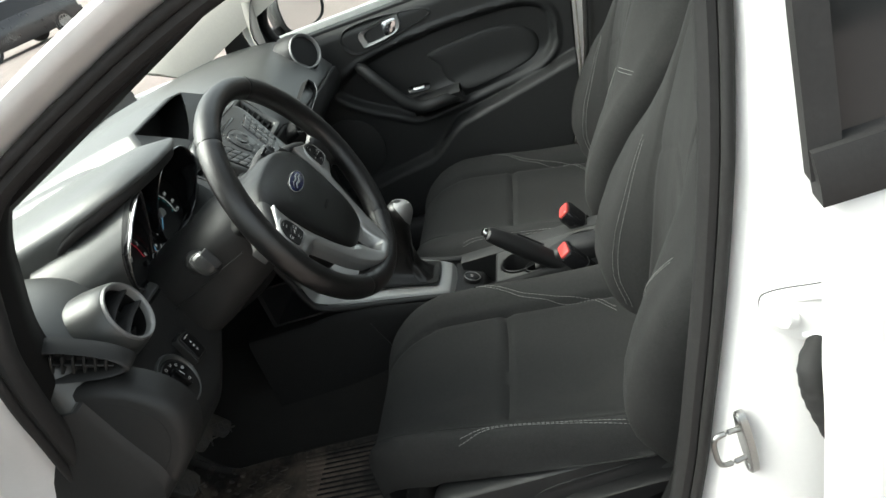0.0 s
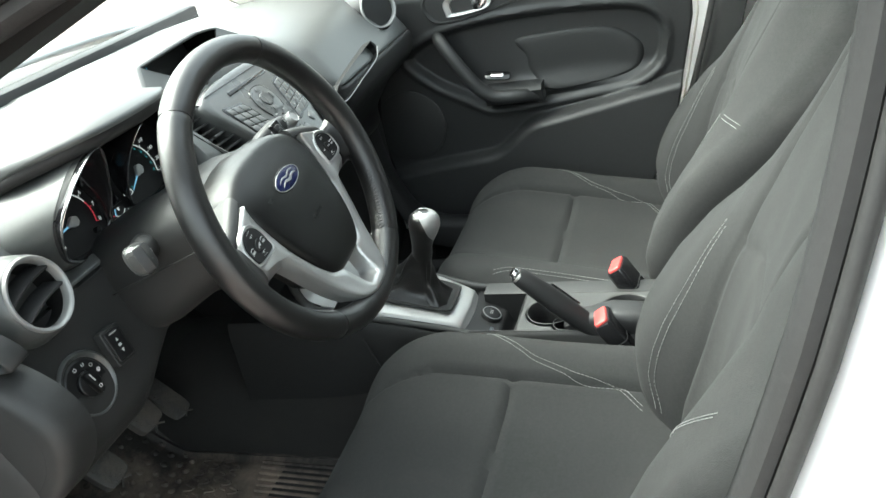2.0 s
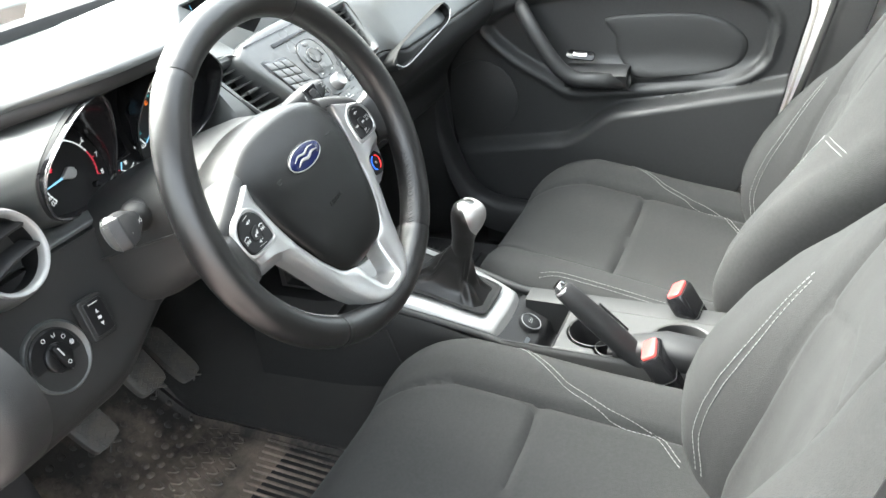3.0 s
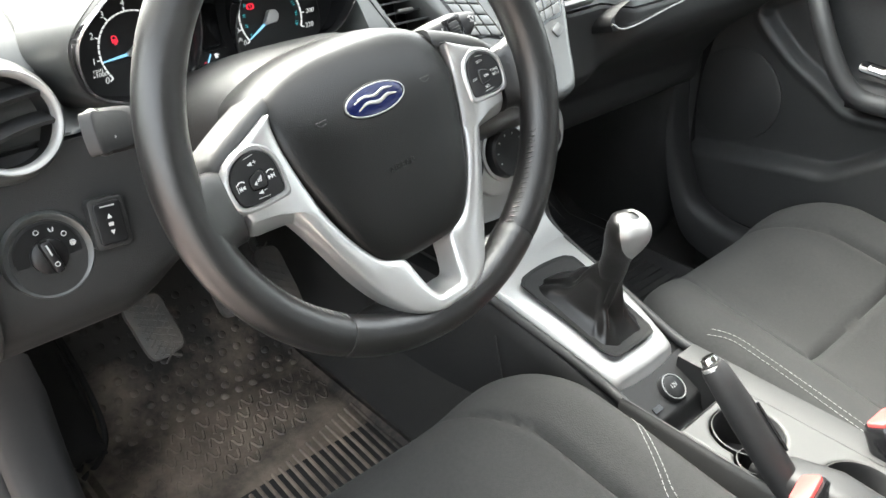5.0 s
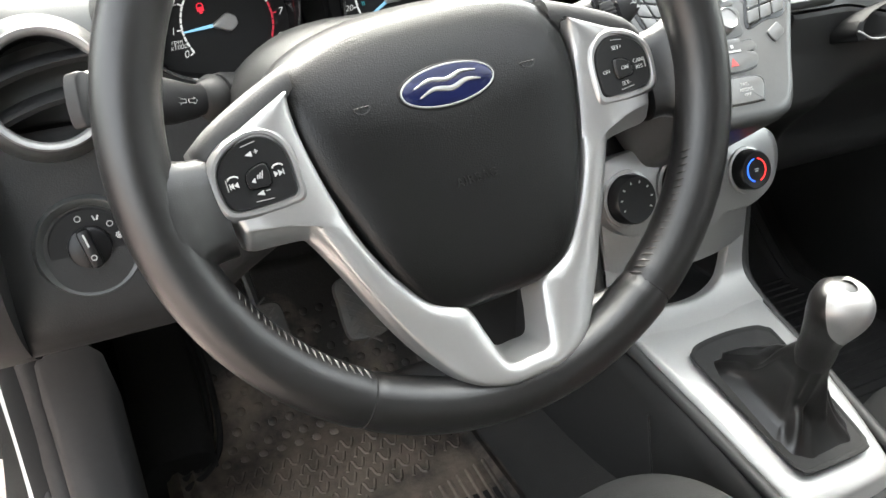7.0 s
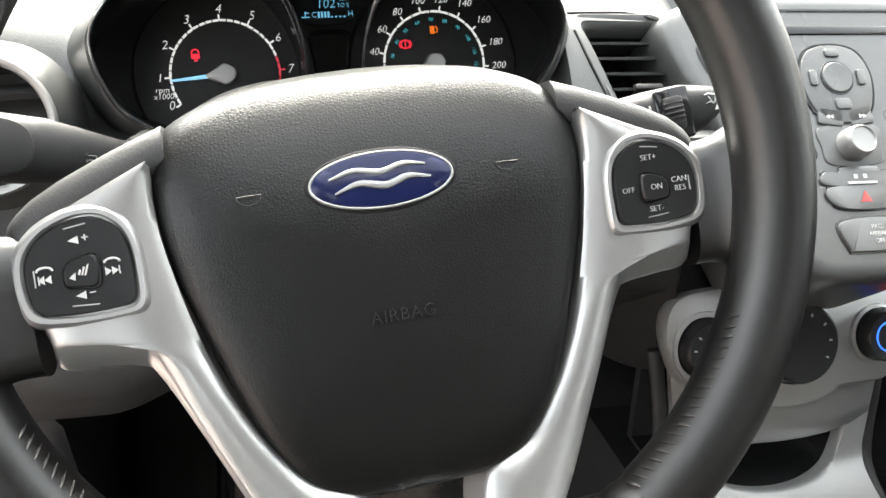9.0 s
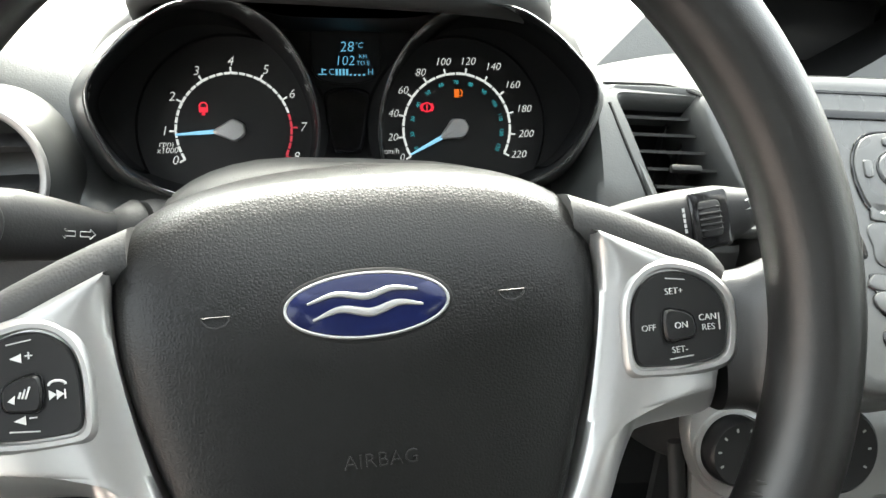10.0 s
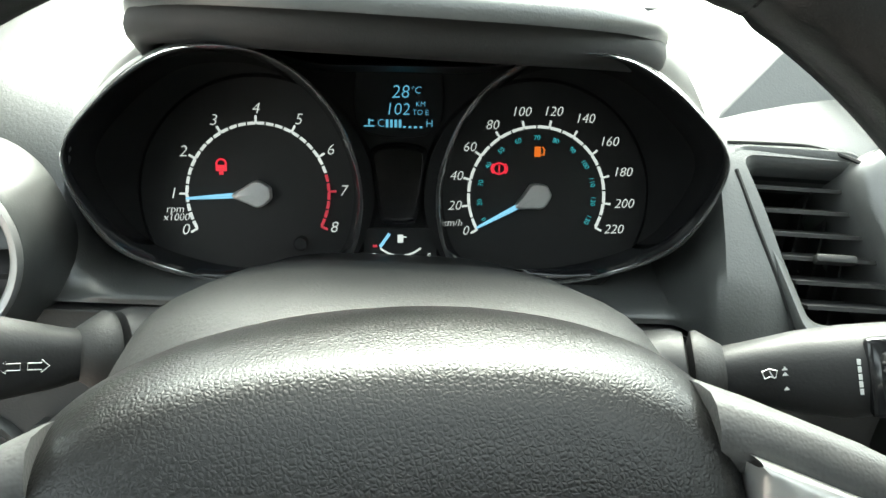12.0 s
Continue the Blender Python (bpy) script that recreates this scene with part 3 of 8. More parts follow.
def front_door(hinge, swing):
    """The driver's door, standing open: built closed with its hinge at the origin, then swung out."""
    door = thing("front_door", "white driver's door standing open with dark trim", "car door", Matrix.Translation(hinge) @ Matrix.Rotation(-radians(swing), 4, "Z"))

    def skin(u, v):
        z = -0.42 + 0.58 * v
        return Vector((-0.035 - 0.035 * math.sin(math.pi * v), 0.02 - 0.95 * u - 0.06 * v, z))

    def lining(u, v):
        z = -0.40 + 0.56 * v
        pocket = 0.045 * max(0.0, 1 - ((v - 0.18) / 0.2) ** 2) + 0.030 * bell(v, 0.62, 0.09) * (u > 0.25)
        return Vector((0.045 + pocket, -0.02 - 0.88 * u - 0.05 * v, z))
    thick(part("skin", sheet(skin, 24, 24), PAINT, door, "white painted door skin"), 0.02, 1)
    thick(part("lining", sheet(lining, 40, 40), DOOR, door, "dark moulded door trim"), 0.03, -1)
    part("pane", loft([[Vector((x, y, z)) for x, z in ((-0.012, 0.15), (0.048, 0.46), (0.052, 0.46), (-0.008, 0.15))] for y in (-0.12, -0.90)]), GLASS, door, "clear door window").visible_shadow = False
    part("window_frame", tube(smooth_line([(-0.010, 0.0, 0.16), (0.018, -0.20, 0.32), (0.045, -0.42, 0.44), (0.055, -0.66, 0.48), (0.050, -0.90, 0.46), (0.0, -0.96, 0.16)], 40), 0.016, 10), RUBBER, door, "black window frame", 60)
    part("belt_seal", box(0.05, 0.92, 0.02, 0.0, -0.48, 0.162, 0.006), RUBBER, door, "black belt seal")
    return door


front_door((-0.79, 0.42, 0.80), 74)


# ---------------------------------------------------------------- seats
SEAT_BASE = 0.30


def curve_at(pts, t):
    """A point of an open smooth line, t from 0 to 1."""
    p = [Vector((*q, 0)) for q in pts]
    f = max(0.0, min(1.0, t)) * (len(p) - 1)
    j = min(int(f), len(p) - 2)
    a = f - j
    p1, p2 = p[j], p[j + 1]
    p0 = p[j - 1] if j > 0 else p1 * 2 - p2
    p3 = p[j + 2] if j + 2 < len(p) else p2 * 2 - p1
    return 0.5 * ((2 * p1) + (p2 - p0) * a + (2 * p0 - 5 * p1 + 4 * p2 - p3) * a * a + (3 * p1 - p0 - 3 * p2 + p3) * a ** 3)


CUSHION = [(-0.47, 0.485), (-0.40, 0.497), (-0.32, 0.505), (-0.24, 0.513), (-0.16, 0.522), (-0.08, 0.530), (-0.01, 0.532), (0.032, 0.518), (0.054, 0.495), (0.056, 0.472), (0.042, 0.455)]
BACK = [(-0.408, 0.46), (-0.414, 0.52), (-0.430, 0.58), (-0.446, 0.64), (-0.462, 0.70), (-0.480, 0.76), (-0.502, 0.825), (-0.532, 0.89), (-0.566, 0.955), (-0.600, 1.03)]
BOLSTER = [(0.46, 0.050), (0.50, 0.076), (0.54, 0.086), (0.58, 0.085), (0.62, 0.077), (0.66, 0.064), (0.72, 0.044), (0.78, 0.024), (0.84, 0.010), (0.90, 0.003), (1.05, 0.0)]
SHOULDER = [(0.46, 0.0), (0.68, 0.0), (0.74, 0.012), (0.80, 0.034), (0.86, 0.054), (0.92, 0.070), (1.05, 0.088)]
SEAM_ACROSS = [(0.165, 0.116), (0.20, 0.143), (0.275, 0.152), (0.35, 0.170), (0.42, 0.206), (0.455, 0.228)]


def table_at(rows, x):
    """Reads a table of pairs, smoothly from row to row."""
    if x <= rows[0][0]:
        return rows[0][1]
    for (a, p), (b, q) in zip(rows, rows[1:]):
        if x <= b:
            k = (x - a) / (b - a)
            return p + (q - p) * k
    return rows[-1][1]


def cushion_at(dx, t, near=False):
    """The cushion's upper skin: dx across, t from back to front."""
    c = curve_at(CUSHION, t)
    y, zc = c.x, c.y
    k = max(0.0, min(1.0, (y + 0.06) / 0.115)) if t > 0.5 else 0.0
    w = 0.252 - (0.055 if near else 0.075) * k * k
    zc += 0 if near else 0.010
    if near and dx < 0:
        w -= 0.038 + 0.045 * max(0.0, min(1.0, (y + 0.36) / 0.34)) ** 1.2
    crest, groove = (0.222, 0.193) if near and dx < 0 else (0.20, 0.150)
    s = abs(dx) / 0.252
    x = dx / 0.252 * w
    if not near and dx < 0:
        e = max(0.0, min(1.0, (abs(dx) - 0.17) / 0.08))
        x -= 0.026 * e * e * (3 - 2 * e) * (1 - 0.5 * k)
    roll = max(0.0, 1 - k) if t < 0.75 else max(0.0, 1 - k) * 0.5
    z = zc + (0.036 * bell(abs(dx), crest, 0.055) * (0.35 + 0.65 * roll))
    z -= 0.006 * bell(abs(dx), 0.0, 0.10) * roll
    if s > 0.84:
        e = (s - 0.84) / 0.16
        z -= 0.075 * (1 - math.sqrt(max(0, 1 - e * e * 0.98)))
    z -= 0.009 * bell(abs(dx), groove - 0.02 * k, 0.0045) * max(0.0, 1 - 0.8 * k)
    if abs(dx) < groove:
        z -= 0.009 * bell(y, -0.165 - 0.3 * dx * dx, 0.0045)
    z += 0.0018 * noise.noise(Vector((dx * 9, y * 7, 3))) * roll
    low = 0.498 - 0.09 * k if near and dx < 0 else 0.385
    return Vector((x, y, max(z, low)))


def back_at(dx, t):
    """The backrest's front skin: dx across, t from bottom to top."""
    c = curve_at(BACK, t)
    y, z = c.x, c.y
    w = 0.244 - 0.035 * max(0, (z - 0.86) / 0.2) ** 2 - 0.03 * max(0, (0.56 - z) / 0.12) ** 2
    a = abs(dx)
    s = a / 0.25
    f = table_at(BOLSTER, z) / (1 + math.exp(-(a - 0.104) / 0.016))
    roll = max(0.0, min(1.0, (a - 0.095) / 0.14))
    f -= table_at(SHOULDER, z) * roll * roll * (1.6 - 0.6 * roll)
    if s > 0.84:
        e = (s - 0.84) / 0.16
        f -= 0.060 * (1 - math.sqrt(max(0, 1 - e * e * 0.98)))
    f -= 0.006 * bell(a, 0.085 + 0.02 * max(0, z - 0.6), 0.0045)
    if a < 0.085:
        f -= 0.0035 * bell(z, 0.80 - 0.4 * a, 0.006)
    f += 0.0025 * noise.noise(Vector((dx * 8, z * 6, 9))) + 0.0012 * noise.noise(Vector((dx * 26, z * 17, 4)))
    return Vector((dx / 0.25 * w, y + f * 0.92, z + f * 0.36))


def car_seat(xc, dy, label, near, drop=0.0, slope=0.0):
    st = thing("car_seat", label, "car seat", Matrix.Translation((xc, dy - 0.2, SEAT_BASE)), "front seats")
    off = Matrix.Translation((0, 0.2, -SEAT_BASE - drop))
    tip = Matrix.Translation((0, 0, 0.52)) @ Matrix.Rotation(slope, 4, "X") @ Matrix.Translation((0, 0, -0.52))
    rows = []
    for i in range(101):
        t = i / 100
        r = []
        for j in range(121):
            q = -1 + 2 * j / 120
            r.append(cushion_at(0.252 * math.copysign(abs(q) ** 0.92, q), t, near))
        a, b = r[0], r[-1]
        zb = min(a.z - 0.004, 0.495 if near else 0.430)
        r = [Vector((a.x * 0.80, a.y, zb - 0.02)), Vector((a.x * 0.96, a.y, zb - 0.003))] + r + [Vector((b.x * 0.96, b.y, zb - 0.003)), Vector((b.x * 0.80, b.y, zb - 0.02))]
        rows.append(r)
    part("seat", moved(loft(rows, closed=True), off @ tip), FABRIC, st, "charcoal cloth seat cushion", 60)
    rows = []
    for i in range(91):
        t = i / 90
        r = [back_at(0.25 * math.copysign(abs(q) ** 0.92, q), t) for q in [-1 + 2 * j / 110 for j in range(111)]]
        a, b = r[0], r[-1]
        r = [a + Vector((0.03, -0.13, -0.05)), a + Vector((0.0, -0.07, -0.03))] + r + [b + Vector((0.0, -0.07, -0.03)), b + Vector((-0.03, -0.13, -0.05))]
        rows.append(r)
    part("backrest", moved(loft(rows, closed=True), off), FABRIC, st, "charcoal cloth backrest with side bolsters", 60)
    # pale double stitching
    threads = []
    for s in (-1, 1):
        for k in (0, 0.0072):
            if near and s < 0:
                ts = [(0.16 + 0.315 * i / 59, 0.200 + k * 0.8 + 0.022 * (1 - i / 59) ** 2 + 0.030 * bell(i / 59, 1.0, 0.2)) for i in range(60)]
            elif s < 0:
                ts = [(0.245 + 0.275 * i / 59, 0.208 + 0.010 * bell(i / 59, 1.0, 0.12) + k * 0.8) for i in range(60)]
            else:
                ts = [(0.165 + 0.29 * i / 69, table_at(SEAM_ACROSS, 0.165 + 0.29 * i / 69) + k) for i in range(70)]
            line = smooth_line([tip @ (cushion_at(s * dx, t, near) + Vector((0, 0, 0.0008))) for t, dx in ts][::3], 60)
            threads.append(dashes(line, 0.0045, 0.0018, 0.00045, (0, 0, 0.0006)))
            line = []
            for i in range(80):
                a = i / 79
                t = 0.075 + (0.50 if s > 0 or not near else 0.16) * a
                dx = 0.116 + k - 0.012 * bell(a, 0.0, 0.14) + 0.006 * a * a
                line.append(back_at(s * dx, t) + Vector((0, 0.0008, 0.0003)))
            threads.append(dashes(line, 0.0045, 0.0018, 0.00045, (0, 0.0006, 0)))
            # short double seam across the left bolster
            if s < 0:
                a0, a1, z0, z1 = (0.120, 0.185, 0.655, 0.752) if near else (0.150, 0.215, 0.790, 0.800)
                line = [back_at(-a0 - (a1 - a0) * i / 29, (z0 + (z1 - z0) * i / 29 - 0.46) / 0.57 + k * 1.5) + Vector((0, 0.0010, 0.0004)) for i in range(30)]
                threads.append(dashes(line, 0.0045, 0.0018, 0.00045, (0, 0.0006, 0)))
    for bm in threads:
        part("stitching", moved(bm, off), THREAD, st, "row of pale grey stitches")
    # frame, rails and side cover
    part("seat_frame", moved(joined(box(0.42, 0.40, 0.07, 0, -0.2, 0.36, 0.015), box(0.03, 0.46, 0.03, -0.19, -0.18, SEAT_BASE + 0.015, 0.006), box(0.03, 0.46, 0.03, 0.19, -0.18, SEAT_BASE + 0.015, 0.006)), off), DARK, st)
    if near:
        out = rounded([(-0.030, 0.39), (-0.032, 0.44), (-0.06, 0.482), (-0.15, 0.490), (-0.30, 0.498), (-0.40, 0.515), (-0.445, 0.50), (-0.45, 0.36), (-0.40, 0.335), (-0.20, 0.33), (-0.03, 0.335)], 60)
        m = Matrix(((0, 0, -1, -0.158), (1, 0, 0, 0), (0, 1, 0, 0), (0, 0, 0, 1)))
        part("lever_recess", moved(plate(rounded([(-0.165, 0.43), (-0.20, 0.468), (-0.30, 0.480), (-0.40, 0.482), (-0.41, 0.42), (-0.30, 0.405), (-0.19, 0.405)], 40), 0.0, 0.0435, 0.003), off @ m), DARK, st, "dark lever recess")
        cover = part("side_cover", moved(plate(out, 0, 0.042, 0.012), off @ m), DOOR, st, "dark plastic side cover")
        lever = rounded([(-0.19, 0.436), (-0.24, 0.452), (-0.33, 0.462), (-0.375, 0.462), (-0.375, 0.450), (-0.33, 0.440), (-0.24, 0.428), (-0.19, 0.424)], 40)
        part("lever", moved(plate(lever, 0.036, 0.066, 0.006), off @ m), DARK, cover, "height lever")
        part("recliner_cover", moved(plate(rounded([(-0.35, 0.46), (-0.42, 0.49), (-0.47, 0.53), (-0.50, 0.50), (-0.48, 0.43), (-0.40, 0.41)], 40), 0.0, 0.045, 0.012), off @ m), DOOR, cover)
    return st


car_seat(-0.345, 0.0, "charcoal cloth driver's seat with pale double stitching", True)
car_seat(0.335, 0.0, "charcoal cloth passenger seat beside the console", False, 0.032, radians(5))


# ---------------------------------------------------------------- dashboard
def mixed(a, b, k):
    k = max(0.0, min(1.0, k))
    k = k * k * (3 - 2 * k)
    return [(p[0] * (1 - k) + q[0] * k, p[1] * (1 - k) + q[1] * k) for p, q in zip(a, b)]


P_SIDE = [(0.82, 0.925), (0.62, 0.952), (0.45, 0.966), (0.36, 0.964), (0.30, 0.955), (0.262, 0.935), (0.238, 0.905), (0.222, 0.870), (0.216, 0.866), (0.214, 0.858), (0.196, 0.80), (0.177, 0.748), (0.182, 0.720), (0.21, 0.700), (0.35, 0.680), (0.62, 0.65)]
P_CLUSTER = [(0.82, 0.925), (0.62, 0.955), (0.50, 0.968), (0.45, 0.968), (0.40, 0.965), (0.30, 0.93), (0.275, 0.885), (0.222, 0.872), (0.216, 0.866), (0.214, 0.858), (0.196, 0.82), (0.186, 0.79), (0.19, 0.77), (0.22, 0.75), (0.35, 0.70), (0.62, 0.66)]
P_VENT = [(0.82, 0.925), (0.62, 0.960), (0.45, 0.984), (0.36, 0.984), (0.30, 0.971), (0.255, 0.952), (0.228, 0.930), (0.201, 0.895), (0.190, 0.868), (0.189, 0.860), (0.194, 0.83), (0.195, 0.79), (0.20, 0.77), (0.225, 0.75), (0.35, 0.68), (0.62, 0.62)]
P_STACK = [(0.82, 0.925), (0.62, 0.945), (0.50, 0.945), (0.42, 0.940), (0.36, 0.936), (0.31, 0.936), (0.285, 0.928), (0.26, 0.89), (0.25, 0.87), (0.245, 0.85), (0.235, 0.80), (0.225, 0.74), (0.225, 0.70), (0.24, 0.67), (0.35, 0.62), (0.62, 0.55)]
P_RIGHT = [(0.82, 0.925), (0.62, 0.955), (0.45, 0.972), (0.34, 0.970), (0.27, 0.958), (0.225, 0.935), (0.195, 0.90), (0.172, 0.868), (0.168, 0.860), (0.165, 0.852), (0.166, 0.825), (0.190, 0.795), (0.24, 0.755), (0.28, 0.70), (0.32, 0.63), (0.62, 0.58)]


def dash_profile(x):
    if x < -0.34:
        p = mixed(P_SIDE, P_CLUSTER, (x + 0.500) / 0.022)[:9] + mixed(P_SIDE, P_CLUSTER, (x + 0.50) / 0.13)[9:]
    elif x < -0.16:
        p = mixed(P_CLUSTER, P_VENT, (x + 0.206) / 0.016)
    elif x < 0.0:
        p = mixed(P_VENT, P_STACK, (x + 0.105) / 0.02)
    elif x < 0.14:
        p = mixed(P_STACK, P_VENT, (x - 0.085) / 0.02)
    else:
        p = mixed(P_VENT, P_RIGHT, (x - 0.17) / 0.05)
    e = max(0.0, (abs(x) - 0.59) / 0.06)
    return [(y + 0.03 * e * e, z - 0.02 * e * e) for y, z in p]


dashboard = thing("dashboard", "dark charcoal plastic dashboard with silver trim", "dashboard", Matrix.Identity(4))
xs = sorted(set([-0.652, -0.64, -0.62, -0.60, -0.57, -0.54, -0.51] + [-0.502 + 0.004 * i for i in range(8)] + [-0.46 + 0.03 * i for i in range(8)] + [-0.21 + 0.004 * i for i in range(6)] + [-0.17, -0.14] + [-0.108 + 0.005 * i for i in range(6)] + [-0.05, 0, 0.05] + [0.083 + 0.005 * i for i in range(6)] + [0.14] + [0.165 + 0.01 * i for i in range(7)] + [0.2 + 0.05 * i for i in range(9)] + [0.62, 0.64, 0.652]))


def dash_ring(x, a, b):
    pr = dash_profile(x)
    ln = [v for v in smooth_line([(0, *q) for q in pr], 76)]
    return [Vector((x, q.y, q.z)) for q in ln[a:b]]


dash_top = part("dash_top", loft([dash_ring(x, 0, 41) + [Vector((x, 0.60, 0.86)), Vector((x, 0.80, 0.86))] for x in xs]), DASH, dashboard, "upper dashboard, windscreen light partly in its pale colour", 50)
lower_dash = part("lower_dash", loft([[p + Vector((0, -0.004, -0.002)) for p in dash_ring(x, 40, 76)] + [Vector((x, 0.62, 0.85)), Vector((x, 0.30, 0.855))] for x in xs]), DASH_LOW, dashboard, "lower dashboard, shade partly in its dark colour", 50)


def hood(cx, stations, wall=0.004, peak=0.55, side=0.72):
    """An arched cowl: stations of (half width, y at the foot, y at the top, z of the foot, z of the top)."""
    def arch(a, yf, yt, zf, zt, inner):
        r = []
        for i in range(33):
            th = math.pi * i / 32
            c, s = math.cos(th), math.sin(th)
            k = abs(s) ** peak
            ww = a - (wall if inner else 0)
            r.append(Vector((cx - ww * math.copysign(abs(c) ** side, c), yf + (yt - yf) * abs(s) ** 1.1, zf + (zt - zf - (wall if inner else 0)) * k)))
        return r
    rings = [arch(*s, True) for s in reversed(stations)] + [arch(*s, False) for s in stations]
    return loft(rings, closed=False, cap=False)


part("cluster_hood", hood(-0.345, [(0.127, 0.286, 0.156, 0.966, 1.0175), (0.128, 0.289, 0.159, 0.966, 1.0215), (0.134, 0.32, 0.22, 0.955, 1.025), (0.145, 0.38, 0.31, 0.945, 1.015), (0.158, 0.47, 0.43, 0.945, 0.992), (0.165, 0.56, 0.55, 0.94, 0.962)]), DASH, dashboard, "hood over the instruments", 60)
lip = [Vector((-0.345 - 0.1225 * math.copysign(abs(math.cos(a)) ** 0.72, math.cos(a)), 0.296 - 0.120 * abs(math.sin(a)) ** 1.1, 0.958 + 0.0490 * abs(math.sin(a)) ** 0.55)) for a in [math.pi * i / 40 for i in range(41)]]
part("hood_lip", tube(lip, [0.004 + 0.0075 * math.sin(math.pi * i / 40) ** 0.5 for i in range(41)], 16), HOOD_SOFT, dashboard, "thick rounded lip of the hood", 60)


def screen_visor(u, v):
    """The tent over the centre screen: a ridge with sloping flanks that run out into the dashboard."""
    dx = -0.185 + 0.37 * u
    f, g = min(1.0, abs(dx) / 0.11), max(0.0, (abs(dx) - 0.11) / 0.075)
    y0, z0 = 0.279 + 0.038 * f - 0.055 * g, 1.027 - 0.017 * f ** 1.15 - 0.056 * g
    k = v ** 1.25
    return Vector((-0.004 + dx * (1 + 0.18 * v), y0 + (0.74 - y0) * v, z0 + (0.928 - z0) * k + 0.012 * math.sin(math.pi * v) * (1 - 0.5 * f)))


def screen_sill(k, s):
    """The lower edge of the screen's recess, from its outer corner to the middle."""
    return Vector((-0.004 + s * 0.110 * (1 - k), 0.317 - 0.025 * math.sin(math.pi / 2 * k), 1.010 - 0.065 * k ** 0.9))


def screen_cheek(s):
    """The dashboard's skin between the recess and the vents."""
    def f(u, v):
        a, b = screen_sill(u, s), Vector((-0.004 + s * 0.185, 0.2615, 0.9535)).lerp(Vector((-0.004, 0.272, 0.905)), u ** 0.8)
        return a.lerp(b, v)
    return sheet(f, 24, 12)


def screen_floor(s):
    """A black sheet between the sill and the screen, for the shade under the hood."""
    return sheet(lambda u, v: (screen_sill(u, s) + Vector((0, 0.003, -0.003))).lerp(Vector((-0.004 + s * 0.112 * (1 - u), 0.388, 1.004 - 0.062 * u)), v), 16, 4)


thick(part("screen_hood", sheet(screen_visor, 74, 30), DASH, dashboard, "tent-shaped hood over the centre screen", 40), 0.0035, -1.0)
for s in (-1, 1):
    part("screen_cheek", screen_cheek(s), DASH, dashboard, "skin beside the screen recess", 60)
    part("screen_floor", screen_floor(s), BLACK, dashboard, "black sheet for the shade in the screen recess", 60)



# ---------------------------------------------------------------- steering wheel
RAKE, TURNED = radians(25), radians(5.5)
WHEEL_M = frame_of((-0.345, 0, 0.92), (1, 0, 0), (0, math.sin(RAKE), math.cos(RAKE))) @ Matrix.Rotation(TURNED, 4, "Z") @ Matrix.Translation((0, -0.004, 0))
wheel = thing("steering_wheel", "black leather steering wheel with silver spokes", "steering wheel", WHEEL_M)

RIM_R = 0.1604
RIM_M = WHEEL_M.inverted() @ frame_of((-0.345, 0, 0.92), (1, 0, 0), (0, math.sin(RAKE), math.cos(RAKE))) @ Matrix.Translation((-0.0019, -0.0128, 0.0023)) @ Matrix.Rotation(0.087, 4, "X") @ Matrix.Rotation(-0.0385, 4, "Y") @ Matrix.Rotation(TURNED, 4, "Z")
rings = []
for i in range(300):
    a = 2 * math.pi * i / 300
    deg = math.degrees(a) % 360
    swell = 0.0045 * bell(deg, 62, 24) + 0.0030 * bell(deg, 120, 24)
    seam = sum(bell(deg, c, 0.9) for c in (58, 122, 236.4, 304.2)) * 0.0011
    r = 0.0155 - seam - 0.0004 * bell(deg, 60, 30)
    c = Vector(((RIM_R + swell) * math.cos(a), (RIM_R + swell) * math.sin(a), 0.0))
    o = Vector((math.cos(a), math.sin(a), 0))
    rings.append([c + o * (r * math.cos(b)) * (1.0 if math.cos(b) > 0 else 1.05) + Vector((0, 0, r * 1.12 * math.sin(b))) for b in [2 * math.pi * j / 20 for j in range(20)]])
rim = part("rim", moved(loft(rings, around=True), RIM_M), LEATHER, wheel, "worn black leather rim", 60)


def inner_stitch(a0, a1):
    """Baseball stitching along the inner side of the rim."""
    bms = []
    n = int((a1 - a0) / 1.7)
    for i in range(n):
        a = radians(a0 + (a1 - a0) * i / n)
        da = radians(0.55)
        p = []
        for k, b in ((-1, 172), (0, 160), (1, 148)):
            r = RIM_R + 0.0160 * math.cos(radians(b))
            p.append(Vector((r * math.cos(a + k * da), r * math.sin(a + k * da), 0.0172 * math.sin(radians(b)))))
        bms.append(tube(p, [0.0004, 0.0011, 0.0004], 6))
    return moved(joined(*bms), RIM_M)


part("stitching", inner_stitch(203, 236), LEATHER, rim, "dark stitching inside the rim")
part("stitching", inner_stitch(304.5, 337), LEATHER, rim, "dark stitching inside the rim")

for deg in (58, 122, 236.4, 304.2):
    a = radians(deg)
    rr, swell = 0.0147, 0.0045 * bell(deg, 62, 24) + 0.0030 * bell(deg, 120, 24)
    seam_ring = [Vector(((RIM_R + swell + rr * math.cos(b)) * math.cos(a), (RIM_R + swell + rr * math.cos(b)) * math.sin(a), rr * 1.12 * math.sin(b))) for b in [2 * math.pi * j / 24 for j in range(24)]]
    part("seam", moved(tube(seam_ring, 0.0005, 6, closed=True), RIM_M), THREAD_DARK, rim, "sewn seam round the rim")

